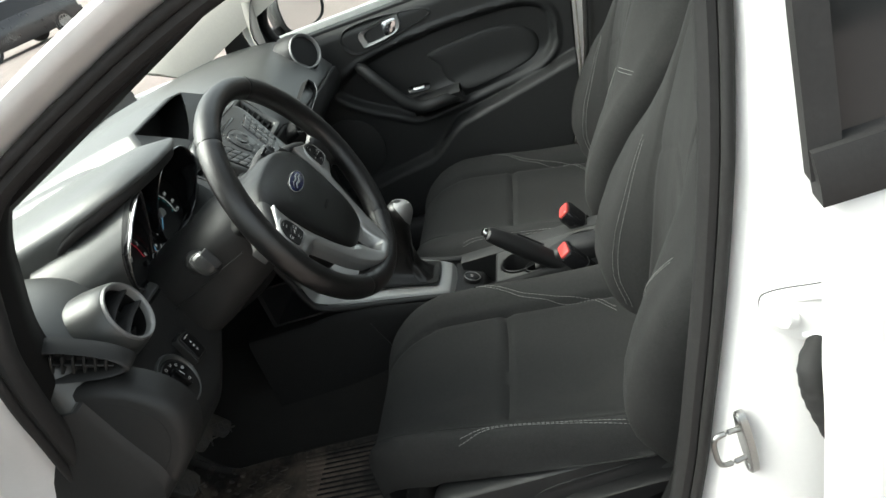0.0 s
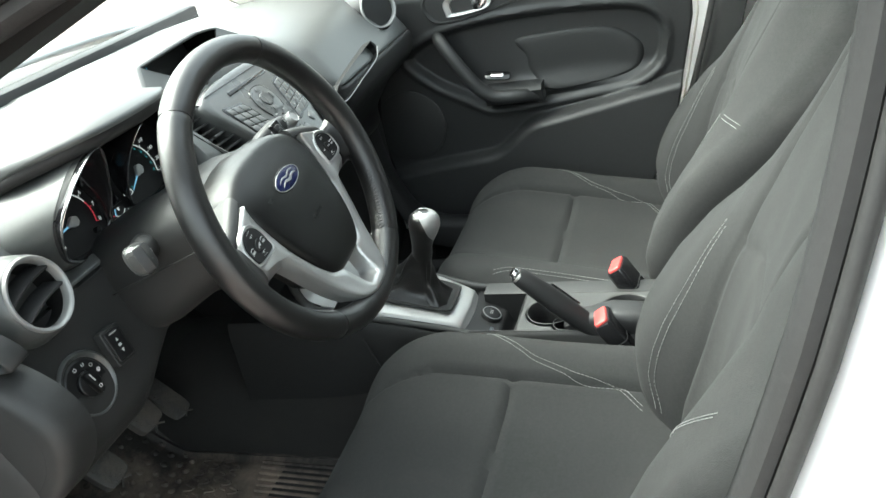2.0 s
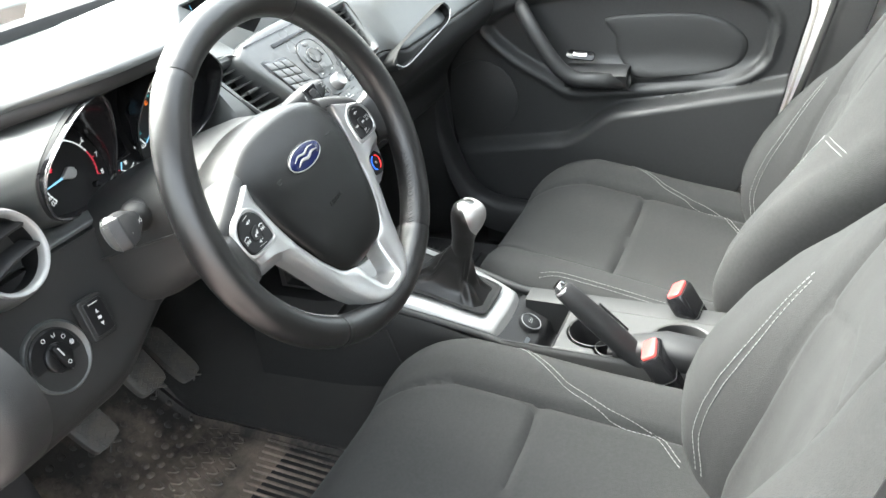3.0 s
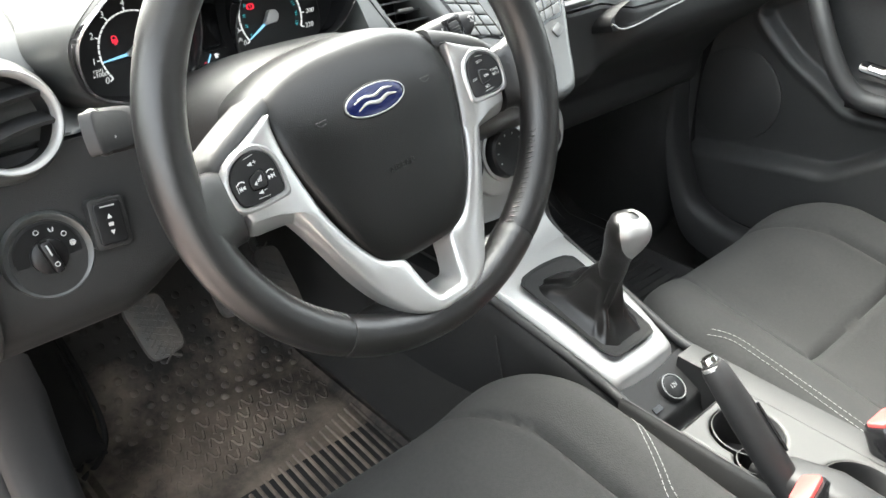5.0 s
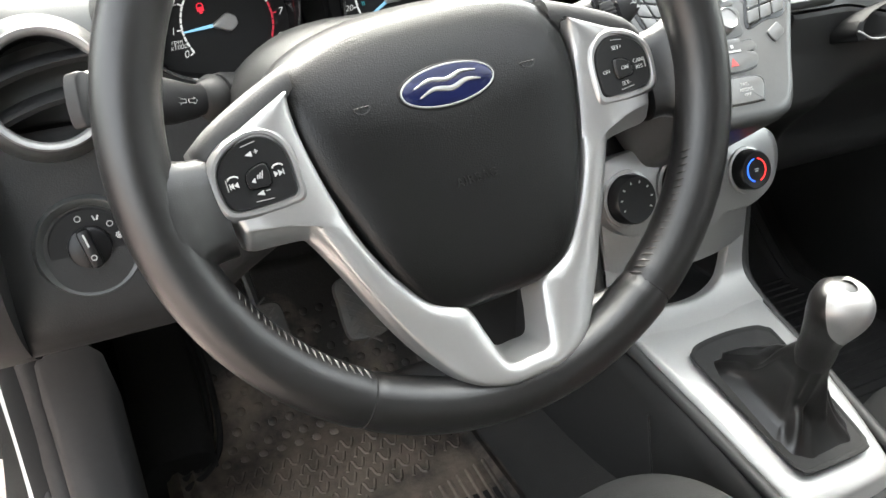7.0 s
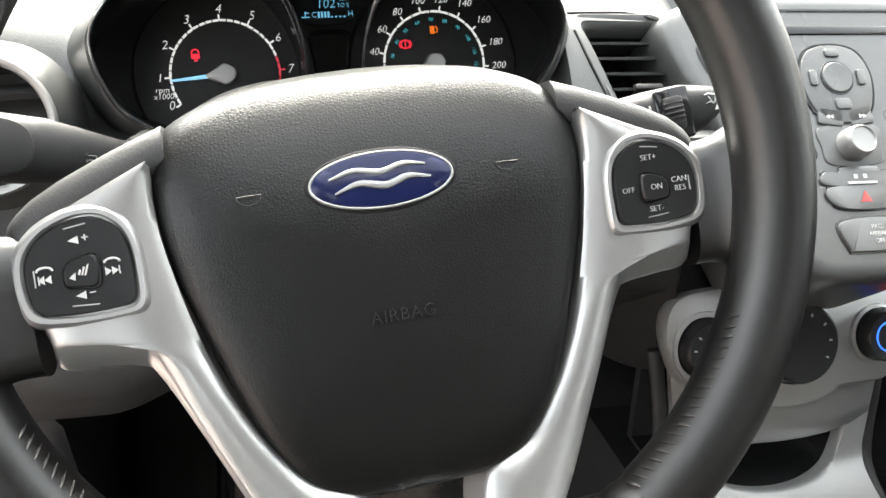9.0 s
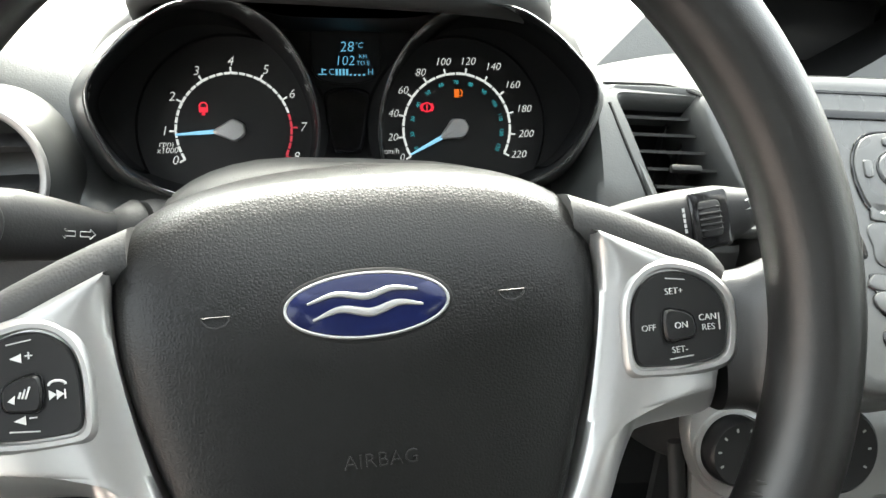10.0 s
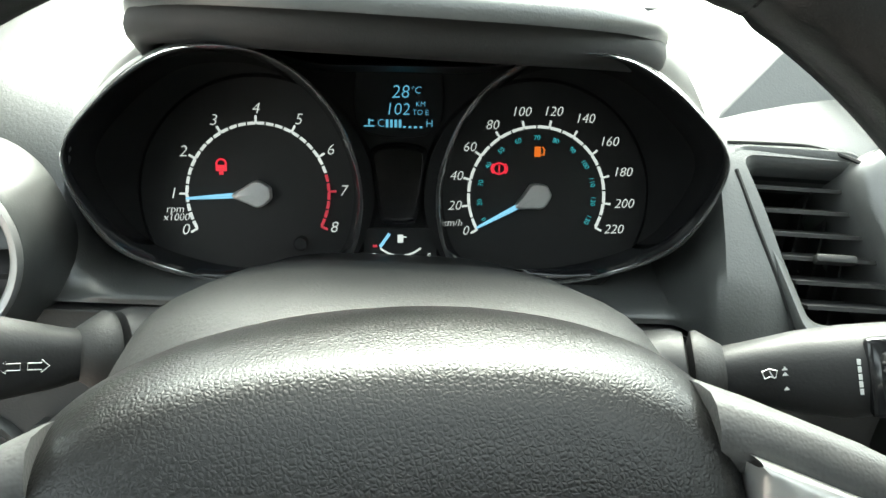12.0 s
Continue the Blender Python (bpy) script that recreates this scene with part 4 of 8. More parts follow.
# leather-clad roots of the side spokes; the rim sits a little skew on its hub, so the two differ
ROOT_CROWN = {-1: ((0.0, -0.0042), (0.2, -0.0005), (0.4, 0.0046), (0.6, 0.0100), (0.8, 0.0145), (0.9, 0.0155), (1.0, 0.0155)),
              1: ((0.0, -0.0052), (0.15, -0.0040), (0.3, -0.0028), (0.45, -0.0005), (0.6, 0.0030), (0.75, 0.0075), (0.9, 0.0122), (1.0, 0.0145))}
for s in (-1, 1):
    root = []
    for i in range(13):
        u = i / 12
        low, high = -0.0490 - 0.027 * u ** 4, 0.0030 + 0.020 * u ** 4
        mid, half = (low + high) / 2, (high - low) / 2
        crown = table_at(ROOT_CROWN[s], u)
        h = 0.0130 + 0.002 * u
        deep = crown - h
        ring = []
        for j in range(28):
            q = 2 * math.pi * j / 28
            y = mid + half * math.copysign(abs(math.cos(q)) ** 0.55, math.cos(q))
            x = 0.1292 + (math.sqrt(RIM_R ** 2 - (y + 0.009) ** 2) - 0.1292) * u
            crease = 0.0006 * math.sin(y * 900 + x * 300) * math.sin(math.pi * u) * bell(y, -0.050, 0.014)
            z = deep + h * math.copysign(abs(math.sin(q)) ** 0.75, math.sin(q)) + crease
            ring.append(Vector((s * x, y, z)).lerp(RIM_M @ Vector((s * x, y + 0.009, z)), u))
        root.append(ring)
    part("spoke_root", loft(root), LEATHER, wheel, "black leather spoke root", 60)

# leather webs that join the lower arm to the rim
for s in (-1, 1):
    web = []
    for i in range(11):
        a = radians(284 + 21.5 * i / 10)
        r0 = min(0.1300 / -math.sin(a), RIM_R - 0.008)
        rc, rw = (r0 + RIM_R) / 2, (RIM_R - r0) / 2
        ring = []
        for j in range(18):
            q = 2 * math.pi * j / 18
            k = 0.5 + 0.5 * math.cos(q)
            r, z = rc + rw * math.cos(q), -0.0145 * (1 - k) + (0.0085 + 0.004 * k) * math.sin(q)
            ring.append(RIM_M @ Vector((s * r * math.cos(a), r * math.sin(a), z)))
        web.append(ring)
    part("lower_root", loft(web), LEATHER, wheel, "black leather web beside the lower arm", 60)

# silver three-armed trim
OUT_HALF = [(-0.0842, 0.0235), (-0.104, 0.0150), (-0.1225, 0.0062), (-0.1300, -0.0030), (-0.1305, -0.0220), (-0.1265, -0.0380), (-0.1240, -0.0475), (-0.110, -0.0495), (-0.0965, -0.0512), (-0.0918, -0.0555), (-0.0812, -0.0770), (-0.066, -0.1110), (-0.0535, -0.1335), (-0.0385, -0.1530), (-0.0190, -0.1622), (0.0, -0.1636)]
FACE_HALF = [(-0.0842, 0.0228), (-0.104, 0.0138), (-0.1215, 0.0052), (-0.1287, -0.0035), (-0.1288, -0.0215), (-0.1250, -0.0330), (-0.1222, -0.0385), (-0.110, -0.0400), (-0.0962, -0.0415), (-0.0897, -0.0480), (-0.0785, -0.0760), (-0.0630, -0.1102), (-0.0505, -0.1322), (-0.0365, -0.1503), (-0.0180, -0.1590), (0.0, -0.1602)]
IN_HALF = [(-0.0836, 0.0215), (-0.0842, 0.012), (-0.0838, 0.002), (-0.0825, -0.009), (-0.0805, -0.020), (-0.0780, -0.032), (-0.0755, -0.0415), (-0.0735, -0.0490), (-0.0705, -0.0580), (-0.0660, -0.0690), (-0.0570, -0.0860), (-0.0430, -0.1040), (-0.0252, -0.1128), (-0.0190, -0.1310), (-0.0132, -0.1482), (0.0, -0.1494)]
WELL_HALF = IN_HALF[:11] + [(-0.0400, -0.1040), (-0.0205, -0.1140), (-0.0150, -0.1310), (-0.0100, -0.1425), (0.0, -0.1435)]


def both_sides(half):
    line = smooth_line([Vector((*p, 0)) for p in half], 90)
    return line + [Vector((-p.x, p.y, 0)) for p in reversed(line[:-1])]


out_line, face_line, in_line, well_line = (both_sides(h) for h in (OUT_HALF, FACE_HALF, IN_HALF, WELL_HALF))
rings = []
for a, b, k, z in ((out_line, face_line, 0.0, -0.026), (out_line, face_line, 0.0, -0.0145), (out_line, face_line, 0.12, -0.0120), (out_line, face_line, 0.80, -0.0062), (face_line, in_line, 0.0, -0.0052), (face_line, in_line, 0.06, -0.0044), (face_line, in_line, 0.3, -0.0034), (face_line, in_line, 0.6, -0.0032), (face_line, in_line, 0.93, -0.0050), (face_line, in_line, 1.0, -0.0072), (in_line, well_line, 0.12, -0.0090), (in_line, well_line, 1.0, -0.026)):
    ring = [p.lerp(q, k) for p, q in zip(a, b)]
    rings.append([p + Vector((0, 0, z + 0.011 * max(0.0, (-p.y - 0.095) / 0.065) ** 2)) for p in ring])
trim = part("spoke_trim", loft(rings, closed=False, cap=False), SILVER, wheel, "silver plastic spoke trim", 50)

# dark covers above the silver arms
for s in (-1, 1):
    rings = []
    for x, y, z in ((0.078, 0.0305, -0.0150), (0.088, 0.0265, -0.0135), (0.10, 0.0215, -0.0122), (0.116, 0.0140, -0.0112), (0.126, 0.0085, -0.0112), (0.132, 0.0040, -0.0125), (0.136, 0.0010, -0.016)):
        rings.append([Vector((s * x, y + a, z + b)) for a, b in ((-0.010, 0.0010), (-0.006, 0.0036), (-0.001, 0.0040), (0.0040, 0.0022), (0.0065, -0.0010), (0.0075, -0.008), (0.0078, -0.034), (-0.012, -0.034))])
    part("spoke_cover", loft(rings), COVER, wheel, "grey plastic spoke cover", 60)

# airbag cover
PAD_HALF = [(0.0, 0.0515), (0.030, 0.0505), (0.055, 0.0460), (0.0748, 0.0368), (0.0838, 0.0230), (0.0846, 0.005), (0.0808, -0.020), (0.0730, -0.045), (0.0640, -0.070), (0.0555, -0.090), (0.0447, -0.1052), (0.0312, -0.1136), (0.012, -0.1155)]
pad_out = rounded([Vector((*p, 0)) for p in PAD_HALF] + [Vector((-x, y, 0)) for x, y in reversed(PAD_HALF[1:])], 120)


def pad_ring(s, z, grow=0.0):
    r = scaled(pad_out, s, z, (0, -0.025, 0))
    for p in r:
        w = max(0.0, min(1.0, (p.y - 0.008) / 0.018))
        p += Vector((p.x * 1.5, p.y + 0.025, 0)).normalized() * grow * w
        up = max(0.0, (p.y + 0.008) / 0.0595)
        p.z -= 0.0165 * up ** 1.75
        side = max(0.0, (abs(p.x) - 0.045) / 0.037)
        p.z -= 0.0030 * side * side * (1 if p.y > -0.06 else 0.5)
        p.z += 0.0015 * bell(p.y, -0.07, 0.03)
    return r


part("airbag_cover", loft([pad_ring(*q) for q in ((0.96, -0.060, 0.0095), (0.965, -0.044, 0.0098), (0.975, -0.033, 0.0088), (0.99, -0.022, 0.0060), (1.0, -0.0135, 0.0022), (0.997, -0.0098, 0.0004), (0.985, -0.0068), (0.96, -0.0042), (0.91, -0.0022), (0.80, -0.0010), (0.60, 0.0), (0.3, 0.0003), (0.02, 0.0004))]), PAD, wheel, "grained black airbag cover", 60)
words("airbag_lettering", "AIRBAG", 0.0068, EMBOSS, wheel, Matrix.Translation((0, -0.0475, 0.0016)), height=0.0005, spacing=1.08)
for s in (-1, 1):
    part("horn_mark", moved(tube([Vector((0.0045 * math.cos(radians(a)), 0.0035 * math.sin(radians(a)), 0)) for a in (180, 200, 230, 270, 310, 340, 360)] + [Vector((-0.0045, 0, 0))], 0.0003, 5), Matrix.Translation((s * 0.0498, 0.0045, -0.0008))), EMBOSS, wheel, "embossed horn mark")

# emblem: a blue oval with a chrome rim and a plain swash
EMBLEM_M = Matrix.Translation((0, 0.004, -0.0012)) @ Matrix.Rotation(radians(-7), 4, "X")
badge = part("emblem", moved(dome(ellipse(0.0272, 0.0105, 64), [(1.0, -0.003), (1.0, 0.0008), (0.96, 0.0015), (0.7, 0.0022), (0.02, 0.0024)]), EMBLEM_M), BLUE, wheel, "blue oval emblem")
part("emblem_rim", moved(tube([Vector((p.x, p.y, 0.0008)) for p in ellipse(0.0274, 0.0107, 72)], 0.0006, 8, closed=True), EMBLEM_M), SATIN, badge, "chrome rim of the emblem")
part("emblem_bed", moved(tube([Vector((p.x, p.y, -0.0004)) for p in ellipse(0.0284, 0.0116, 72)], 0.0010, 8, closed=True), EMBLEM_M), BLACK, badge, "dark bed round the emblem")
swash = joined(*[tube(smooth_line([Vector((x + dx, y * k + dy, 0.0026)) for x, y in ((-0.0185, -0.0010), (-0.009, 0.0026), (0.001, 0.0004), (0.010, 0.0034), (0.0185, 0.0018))], 40), [0.0004 + w * math.sin(math.pi * i / 39) for i in range(40)], 8, flat=0.5) for dx, dy, k, w in ((0.0, -0.0030, 0.8, 0.0011), (-0.0015, 0.0024, 0.7, 0.0007))])
part("swash", moved(swash, EMBLEM_M), SATIN, badge, "plain chrome swash")

def tri(w, h, d=0.0002):
    return loft([[Vector((-w / 2, -h / 2, z)), Vector((w / 2, 0, z)), Vector((-w / 2, h / 2, z))] for z in (-d, d)])


def bar(w, h, x=0, y=0, turn=0, d=0.0002):
    return moved(box(w, h, 2 * d), pose(x, y, 0, 0, 0, turn))


# switch pods
POD = [(0.1112 + 0.90 * (x - 0.1092), -0.0115 + 0.92 * (y + 0.0110)) for x, y in ((0.0935, 0.0020), (0.1005, 0.0068), (0.1100, 0.0070), (0.1210, 0.0025), (0.1278, -0.0055), (0.1290, -0.0160), (0.1260, -0.0262), (0.1150, -0.0290), (0.0985, -0.0290), (0.0905, -0.0270), (0.0893, -0.0180), (0.0900, -0.0060))]


def switch_pod(s):
    out = rounded([Vector((s * x, y, 0)) for x, y in POD], 60)
    c = Vector((s * 0.1112, -0.0115, 0))
    lift = -0.0036
    part("pod_rim", loft([scaled(out, k, z) for k, z in ((1.32, lift - 0.004), (1.26, lift - 0.0002), (1.17, lift + 0.0012), (1.08, lift + 0.0011), (1.02, lift - 0.0006))], cap=False), SILVER, trim, "raised silver pod rim")
    pod = part("switch_pod", dome(out, [(1.03, lift - 0.004), (1.02, lift), (0.97, lift + 0.0014), (0.7, lift + 0.0010), (0.02, lift + 0.0006)]), BUTTON, wheel, "black switch pod")
    q = c + Vector((-s * 0.0007, -0.0025, 0))
    key = rounded([(q.x - s * 0.0055, q.y + 0.0048), (q.x - s * 0.001, q.y + 0.0056), (q.x + s * 0.0050, q.y + 0.0026), (q.x + s * 0.0054, q.y - 0.0038), (q.x + s * 0.001, q.y - 0.0050), (q.x - s * 0.0052, q.y - 0.0046)], 36)
    part("key", dome(key, [(1.0, lift - 0.001), (1.0, lift + 0.0020), (0.9, lift + 0.0027), (0.02, lift + 0.0025)]), BUTTON, pod)
    part("key_gap", tube([Vector((p.x, p.y, lift + 0.0014)) for p in scaled(key, 1.06)], 0.0004, 6, closed=True), GLOSS, pod)
    for x, yy, w, turn in ((-0.0007, 0.0142, 0.0075, -8), (-0.0007, -0.0140, 0.0090, 4), (0.0148, -0.0025, 0.0060, 90)):
        part("mark", moved(bar(w, 0.0004), Matrix.Translation((c.x + s * x, c.y + yy, lift + 0.0014)) @ Matrix.Rotation(radians(s * turn), 4, "Z")), GREY_PRINT, pod)
    return pod, c, lift + 0.0016


pod_l, cl, zl = switch_pod(-1)
pod_r, cr, zr = switch_pod(1)
for body, dx, dy, size in (("SET+", -0.0016, 0.0098, 0.0033), ("OFF", -0.0123, -0.0025, 0.0031), ("CAN", 0.0104, -0.0006, 0.0033), ("RES", 0.0104, -0.0042, 0.0033), ("SET-", -0.0012, -0.0112, 0.0033)):
    words("lettering", body, size, PRINT, pod_r, Matrix.Translation((cr.x + dx, cr.y + dy, zr)))
words("lettering", "ON", 0.0033, PRINT, pod_r, Matrix.Translation((cr.x - 0.0005, cr.y - 0.0025, zr + 0.0013)))


def icon(bms, parent, x, y, z, mat=PRINT):
    part("icon", moved(joined(*bms), Matrix.Translation((x, y, z))), mat, parent)


for sgn, yy in ((1, 0.0098), (-1, -0.0098)):
    icon([moved(tri(0.0035, 0.0028), pose(-0.0015, 0, 0, 0, 0, 180)), bar(0.0022, 0.0004, 0.0025, 0.0006)] + ([bar(0.0004, 0.0022, 0.0025, 0.0006)] if sgn > 0 else []), pod_l, cl.x + 0.001, cl.y + yy - 0.0006, zl)
for sgn, xx in ((1, 0.0115), (-1, -0.0115)):
    arrows = [moved(tri(0.0022, 0.003), pose(-0.0015, -0.0018, 0, 0, 0, 0 if sgn > 0 else 180)), moved(tri(0.0022, 0.003), pose(0.0008, -0.0018, 0, 0, 0, 0 if sgn > 0 else 180)), bar(0.0004, 0.003, 0.0022 * sgn, -0.0018)]
    arc = tube([Vector((0.0026 * math.cos(radians(a)), 0.0012 + 0.0014 * math.sin(radians(a)), 0)) for a in range(0, 181, 20)], 0.00045, 5)
    icon(arrows + [arc], pod_l, cl.x + xx * 0.98, cl.y - 0.0015, zl)
icon([moved(tri(0.0026, 0.0022), pose(-0.0016, -0.0008, 0, 0, 0, 60)), bar(0.0006, 0.002, 0.0004, 0.0002, -20), bar(0.0005, 0.003, 0.0016, 0.0005, -20), bar(0.0005, 0.004, 0.0028, 0.0008, -20)], pod_l, cl.x, cl.y - 0.0025, zl + 0.0013)

# hub behind the spokes
part("hub", moved(lathe([(0.062, -0.05), (0.058, -0.028), (0.05, -0.02), (0.0, -0.02)], 40), Matrix.Translation((0, -0.035, 0))), DARK, wheel)
part("hub_back", moved(lathe([(0.03, -0.10), (0.038, -0.075), (0.045, -0.05), (0.0, -0.045)], 40), Matrix.Translation((0, -0.035, 0))), DARK, wheel)

# ---------------------------------------------------------------- steering column with its stalks
column = thing("steering_column", "grey plastic steering column shroud with two stalks", "steering column", Matrix.Translation((-0.345, 0.12, 0.88)))
CO = Matrix.Translation((0.345, -0.12, -0.88))


def shroud_ring(y, w, top, bottom, cx=-0.341):
    pts = []
    for j in range(40):
        q = 2 * math.pi * j / 40
        c, s = math.cos(q), math.sin(q)
        zm, h = (top + bottom) / 2, (top - bottom) / 2
        pts.append(Vector((cx + w * math.copysign(abs(c) ** 0.5, c) * (1 - 0.16 * max(0, s) ** 2), y, zm + h * math.copysign(abs(s) ** 0.6, s))))
    return pts


part("shroud", moved(loft([shroud_ring(*r) for r in ((0.045, 0.060, 0.930, 0.845), (0.060, 0.082, 0.937, 0.830), (0.085, 0.095, 0.941, 0.815), (0.12, 0.100, 0.935, 0.795), (0.16, 0.100, 0.920, 0.770), (0.20, 0.098, 0.899, 0.752), (0.26, 0.095, 0.880, 0.735))]), CO), SHROUD, column, "two-piece grey column shroud", 60)
part("shroud_seam", moved(tube([Vector((-0.345 - 0.101, y, z)) for y, z in ((0.07, 0.885), (0.12, 0.866), (0.2, 0.835))], 0.0012, 6), CO), DARK, column)


ST_UP, ST_FRONT = Vector((0, 0.36, 0.933)), Vector((0, -0.933, 0.36))


def paddle(a, b, stations):
    """A flattened lever from a to b: stations of (share, reach up, reach down, half depth)."""
    n = 28
    rings = []
    for k, up, down, deep in [tuple(v) for v in smooth_stations(stations, 26)]:
        c = a.lerp(b, k)
        r = []
        for j in range(n):
            q = 2 * math.pi * j / n
            v = math.copysign(abs(math.sin(q)) ** 0.8, math.sin(q))
            h = math.copysign(abs(math.cos(q)) ** 0.8, math.cos(q))
            r.append(c + ST_UP * (v * (up if v > 0 else down)) + ST_FRONT * (h * deep))
        rings.append(r)
    return loft(rings)


def smooth_stations(rows, n):
    out = []
    for i in range(n):
        f = i / (n - 1) * (len(rows) - 1)
        j = min(int(f), len(rows) - 2)
        w = f - j
        w = w * w * (3 - 2 * w)
        out.append([p * (1 - w) + q * w for p, q in zip(rows[j], rows[j + 1])])
    return out


la, lb = Vector((-0.443, 0.136, 0.890)), Vector((-0.523, 0.080, 0.917))
ra, rb = Vector((-0.240, 0.118, 0.900)), Vector((-0.152, 0.098, 0.925))
ld, rd = lb - la, rb - ra
for a, d in ((la, ld), (ra, rd)):
    part("stalk_boot", moved(tube([a - d * 0.20, a - d * 0.03, a + d * 0.02, a + d * 0.03], [0.0165, 0.0165, 0.0150, 0.010], 28), CO), DARK, column, "dark stalk socket", 50)
    part("stalk_collar", moved(tube([a + d * 0.03, a + d * 0.05, a + d * 0.07, a + d * 0.16, a + d * 0.17], [0.010, 0.0150, 0.0152, 0.0092, 0.006], 28), CO), SHROUD, column, "grey stalk collar", 50)
larm = part("stalk", moved(paddle(la, lb, ((0.10, 0.0080, 0.0085, 0.0085), (0.22, 0.0092, 0.0118, 0.0095), (0.40, 0.0128, 0.0148, 0.0125), (0.55, 0.0155, 0.0150, 0.0150), (0.72, 0.0160, 0.0155, 0.0158), (0.87, 0.0158, 0.0155, 0.0155))), CO), DARK, column, "dark indicator stalk", 60)
rarm = part("stalk", moved(paddle(ra, rb, ((0.10, 0.0080, 0.0085, 0.0085), (0.24, 0.0095, 0.0120, 0.0095), (0.42, 0.0118, 0.0165, 0.0125), (0.58, 0.0124, 0.0195, 0.0145), (0.76, 0.0120, 0.0185, 0.0145), (0.90, 0.0085, 0.0145, 0.0120), (0.98, 0.0060, 0.0095, 0.0080), (1.0, 0.0030, 0.0050, 0.0040))), CO), DARK, column, "dark wiper stalk", 60)
part("end_cap", moved(paddle(la, lb, ((0.86, 0.0165, 0.0160, 0.0150), (0.90, 0.0170, 0.0164, 0.0152), (0.96, 0.0155, 0.0148, 0.0135), (1.01, 0.0125, 0.0120, 0.0105), (1.03, 0.0090, 0.0085, 0.0075))), CO), STACK, larm, "grey end cap", 50)


def on_stalk(bms, a, d, k, up, out, parent, mat=PRINT, size=1.0, name="icon", label=""):
    """Sets marks on a stalk's front at the share k of its length."""
    at = a + d * k + ST_UP * up + ST_FRONT * out
    right = d.normalized() * (1 if d.x > 0 else -1)
    part(name, moved(joined(*bms), CO @ frame_of(at, right, ST_UP) @ Matrix.Diagonal((size, size, 1, 1))), mat, parent, label)


trip = part("trip_button", moved(plate(rounded([(-0.019, 0.0), (-0.012, 0.0112), (0.016, 0.0135), (0.026, 0.0120), (0.026, -0.0120), (0.016, -0.0135), (-0.012, -0.0112)], 48), -0.008, 0.0018, 0.0012), CO @ frame_of(la + ld * 0.76 + ST_FRONT * 0.0152, ld * -1, ST_UP) @ Matrix.Rotation(math.pi, 4, "Z")), DARK, larm, "dark trip button face")
words("lettering", "TRIP", 0.0052, PRINT, trip, CO @ frame_of(la + ld * 0.80 + ST_FRONT * 0.0172 + ST_UP * 0.002, -ld, ST_UP))
part("mark", moved(tri(0.002, 0.002), CO @ frame_of(la + ld * 0.82 + ST_FRONT * 0.0173 - ST_UP * 0.0045, -ld, ST_UP)), PRINT, trip)
on_stalk([box(0.0180, 0.0270, 0.006, 0, 0, -0.0025, 0.002)], ra, rd, 0.68, -0.0030, 0.0152, rarm, GLOSS, 1, "wheel_frame", "black frame of the thumb wheel")
on_stalk([box(0.0105, 0.0180, 0.006, 0, 0, 0, 0.0025)] + [box(0.0102, 0.0014, 0.0016, 0, 0.0026 * i, 0.0031 - 0.0002 * i * i, 0.0004, 1) for i in range(-2, 3)], ra, rd, 0.68, -0.0030, 0.0148, rarm, DARK, 1, "thumb_wheel", "ribbed grey thumb wheel")


def arrow_outline():
    q = [(-0.007, 0), (-0.003, 0.0035), (-0.003, 0.0018), (0.004, 0.0018), (0.004, -0.0018), (-0.003, -0.0018), (-0.003, -0.0035)]
    return tube([Vector((x, y, 0)) for x, y in q], 0.0003, 4, closed=True)


on_stalk([moved(arrow_outline(), Matrix.Translation((-0.0058, 0, 0))), moved(arrow_outline(), Matrix.Translation((0.0058, 0, 0)) @ Matrix.Rotation(math.pi, 4, "Z"))], la, ld, 0.285, -0.002, 0.0112, larm, PRINT, 0.62)


def wiper_icon():
    fan = tube([Vector((x, y, 0)) for x, y in ((-0.004, 0.002), (0, 0.0034), (0.004, 0.002), (0.0028, -0.002), (0, -0.001), (-0.0028, -0.002))], 0.0003, 4, closed=True)
    return [fan, bar(0.0004, 0.005, 0.001, 0.0, 25)]


on_stalk(wiper_icon() + [moved(tri(0.0025, 0.0025), pose(0.0035, -0.0045, 0, 0, 0, 90))], ra, rd, 0.885, 0.0, 0.0122, rarm, PRINT, 1.0)
on_stalk(wiper_icon() + [moved(tri(0.002, 0.003), pose(0.008, y, 0, 0, 0, 90)) for y in (0.003, 0.0, -0.008)], ra, rd, 0.27, 0.0, 0.0116, rarm, PRINT, 0.62)
on_stalk([bar(0.0014, 0.0024, 0, 0.0031 * i) for i in range(-2, 3)], ra, rd, 0.56, -0.0022, 0.0143, rarm, PRINT, 0.8, "level_bar")


# ---------------------------------------------------------------- instrument cluster
CL_M = frame_of((-0.3425, 0.25, 0.915), (1, 0, 0), (0, math.sin(radians(17)), math.cos(radians(17)))) @ Matrix.Rotation(radians(2.4), 4, "Z")
cluster = thing("instrument_cluster", "black instrument cluster with two lit dials", "instrument panel", CL_M)
EYE_HALF = [(0.156, 0.0155), (0.138, 0.040), (0.112, 0.058), (0.088, 0.063), (0.063, 0.0605), (0.040, 0.047), (0.0235, 0.023), (0.018, -0.006), (0.0300, -0.0325), (0.073, -0.0365), (0.118, -0.0275), (0.141, -0.0130)]
BEZEL_HALF = [(0.0, 0.0600), (0.04, 0.0605), (0.066, 0.0665), (0.088, 0.0690), (0.114, 0.0640), (0.142, 0.0450), (0.1625, 0.0160), (0.146, -0.0170), (0.120, -0.0330), (0.074, -0.0430), (0.03, -0.0430)]


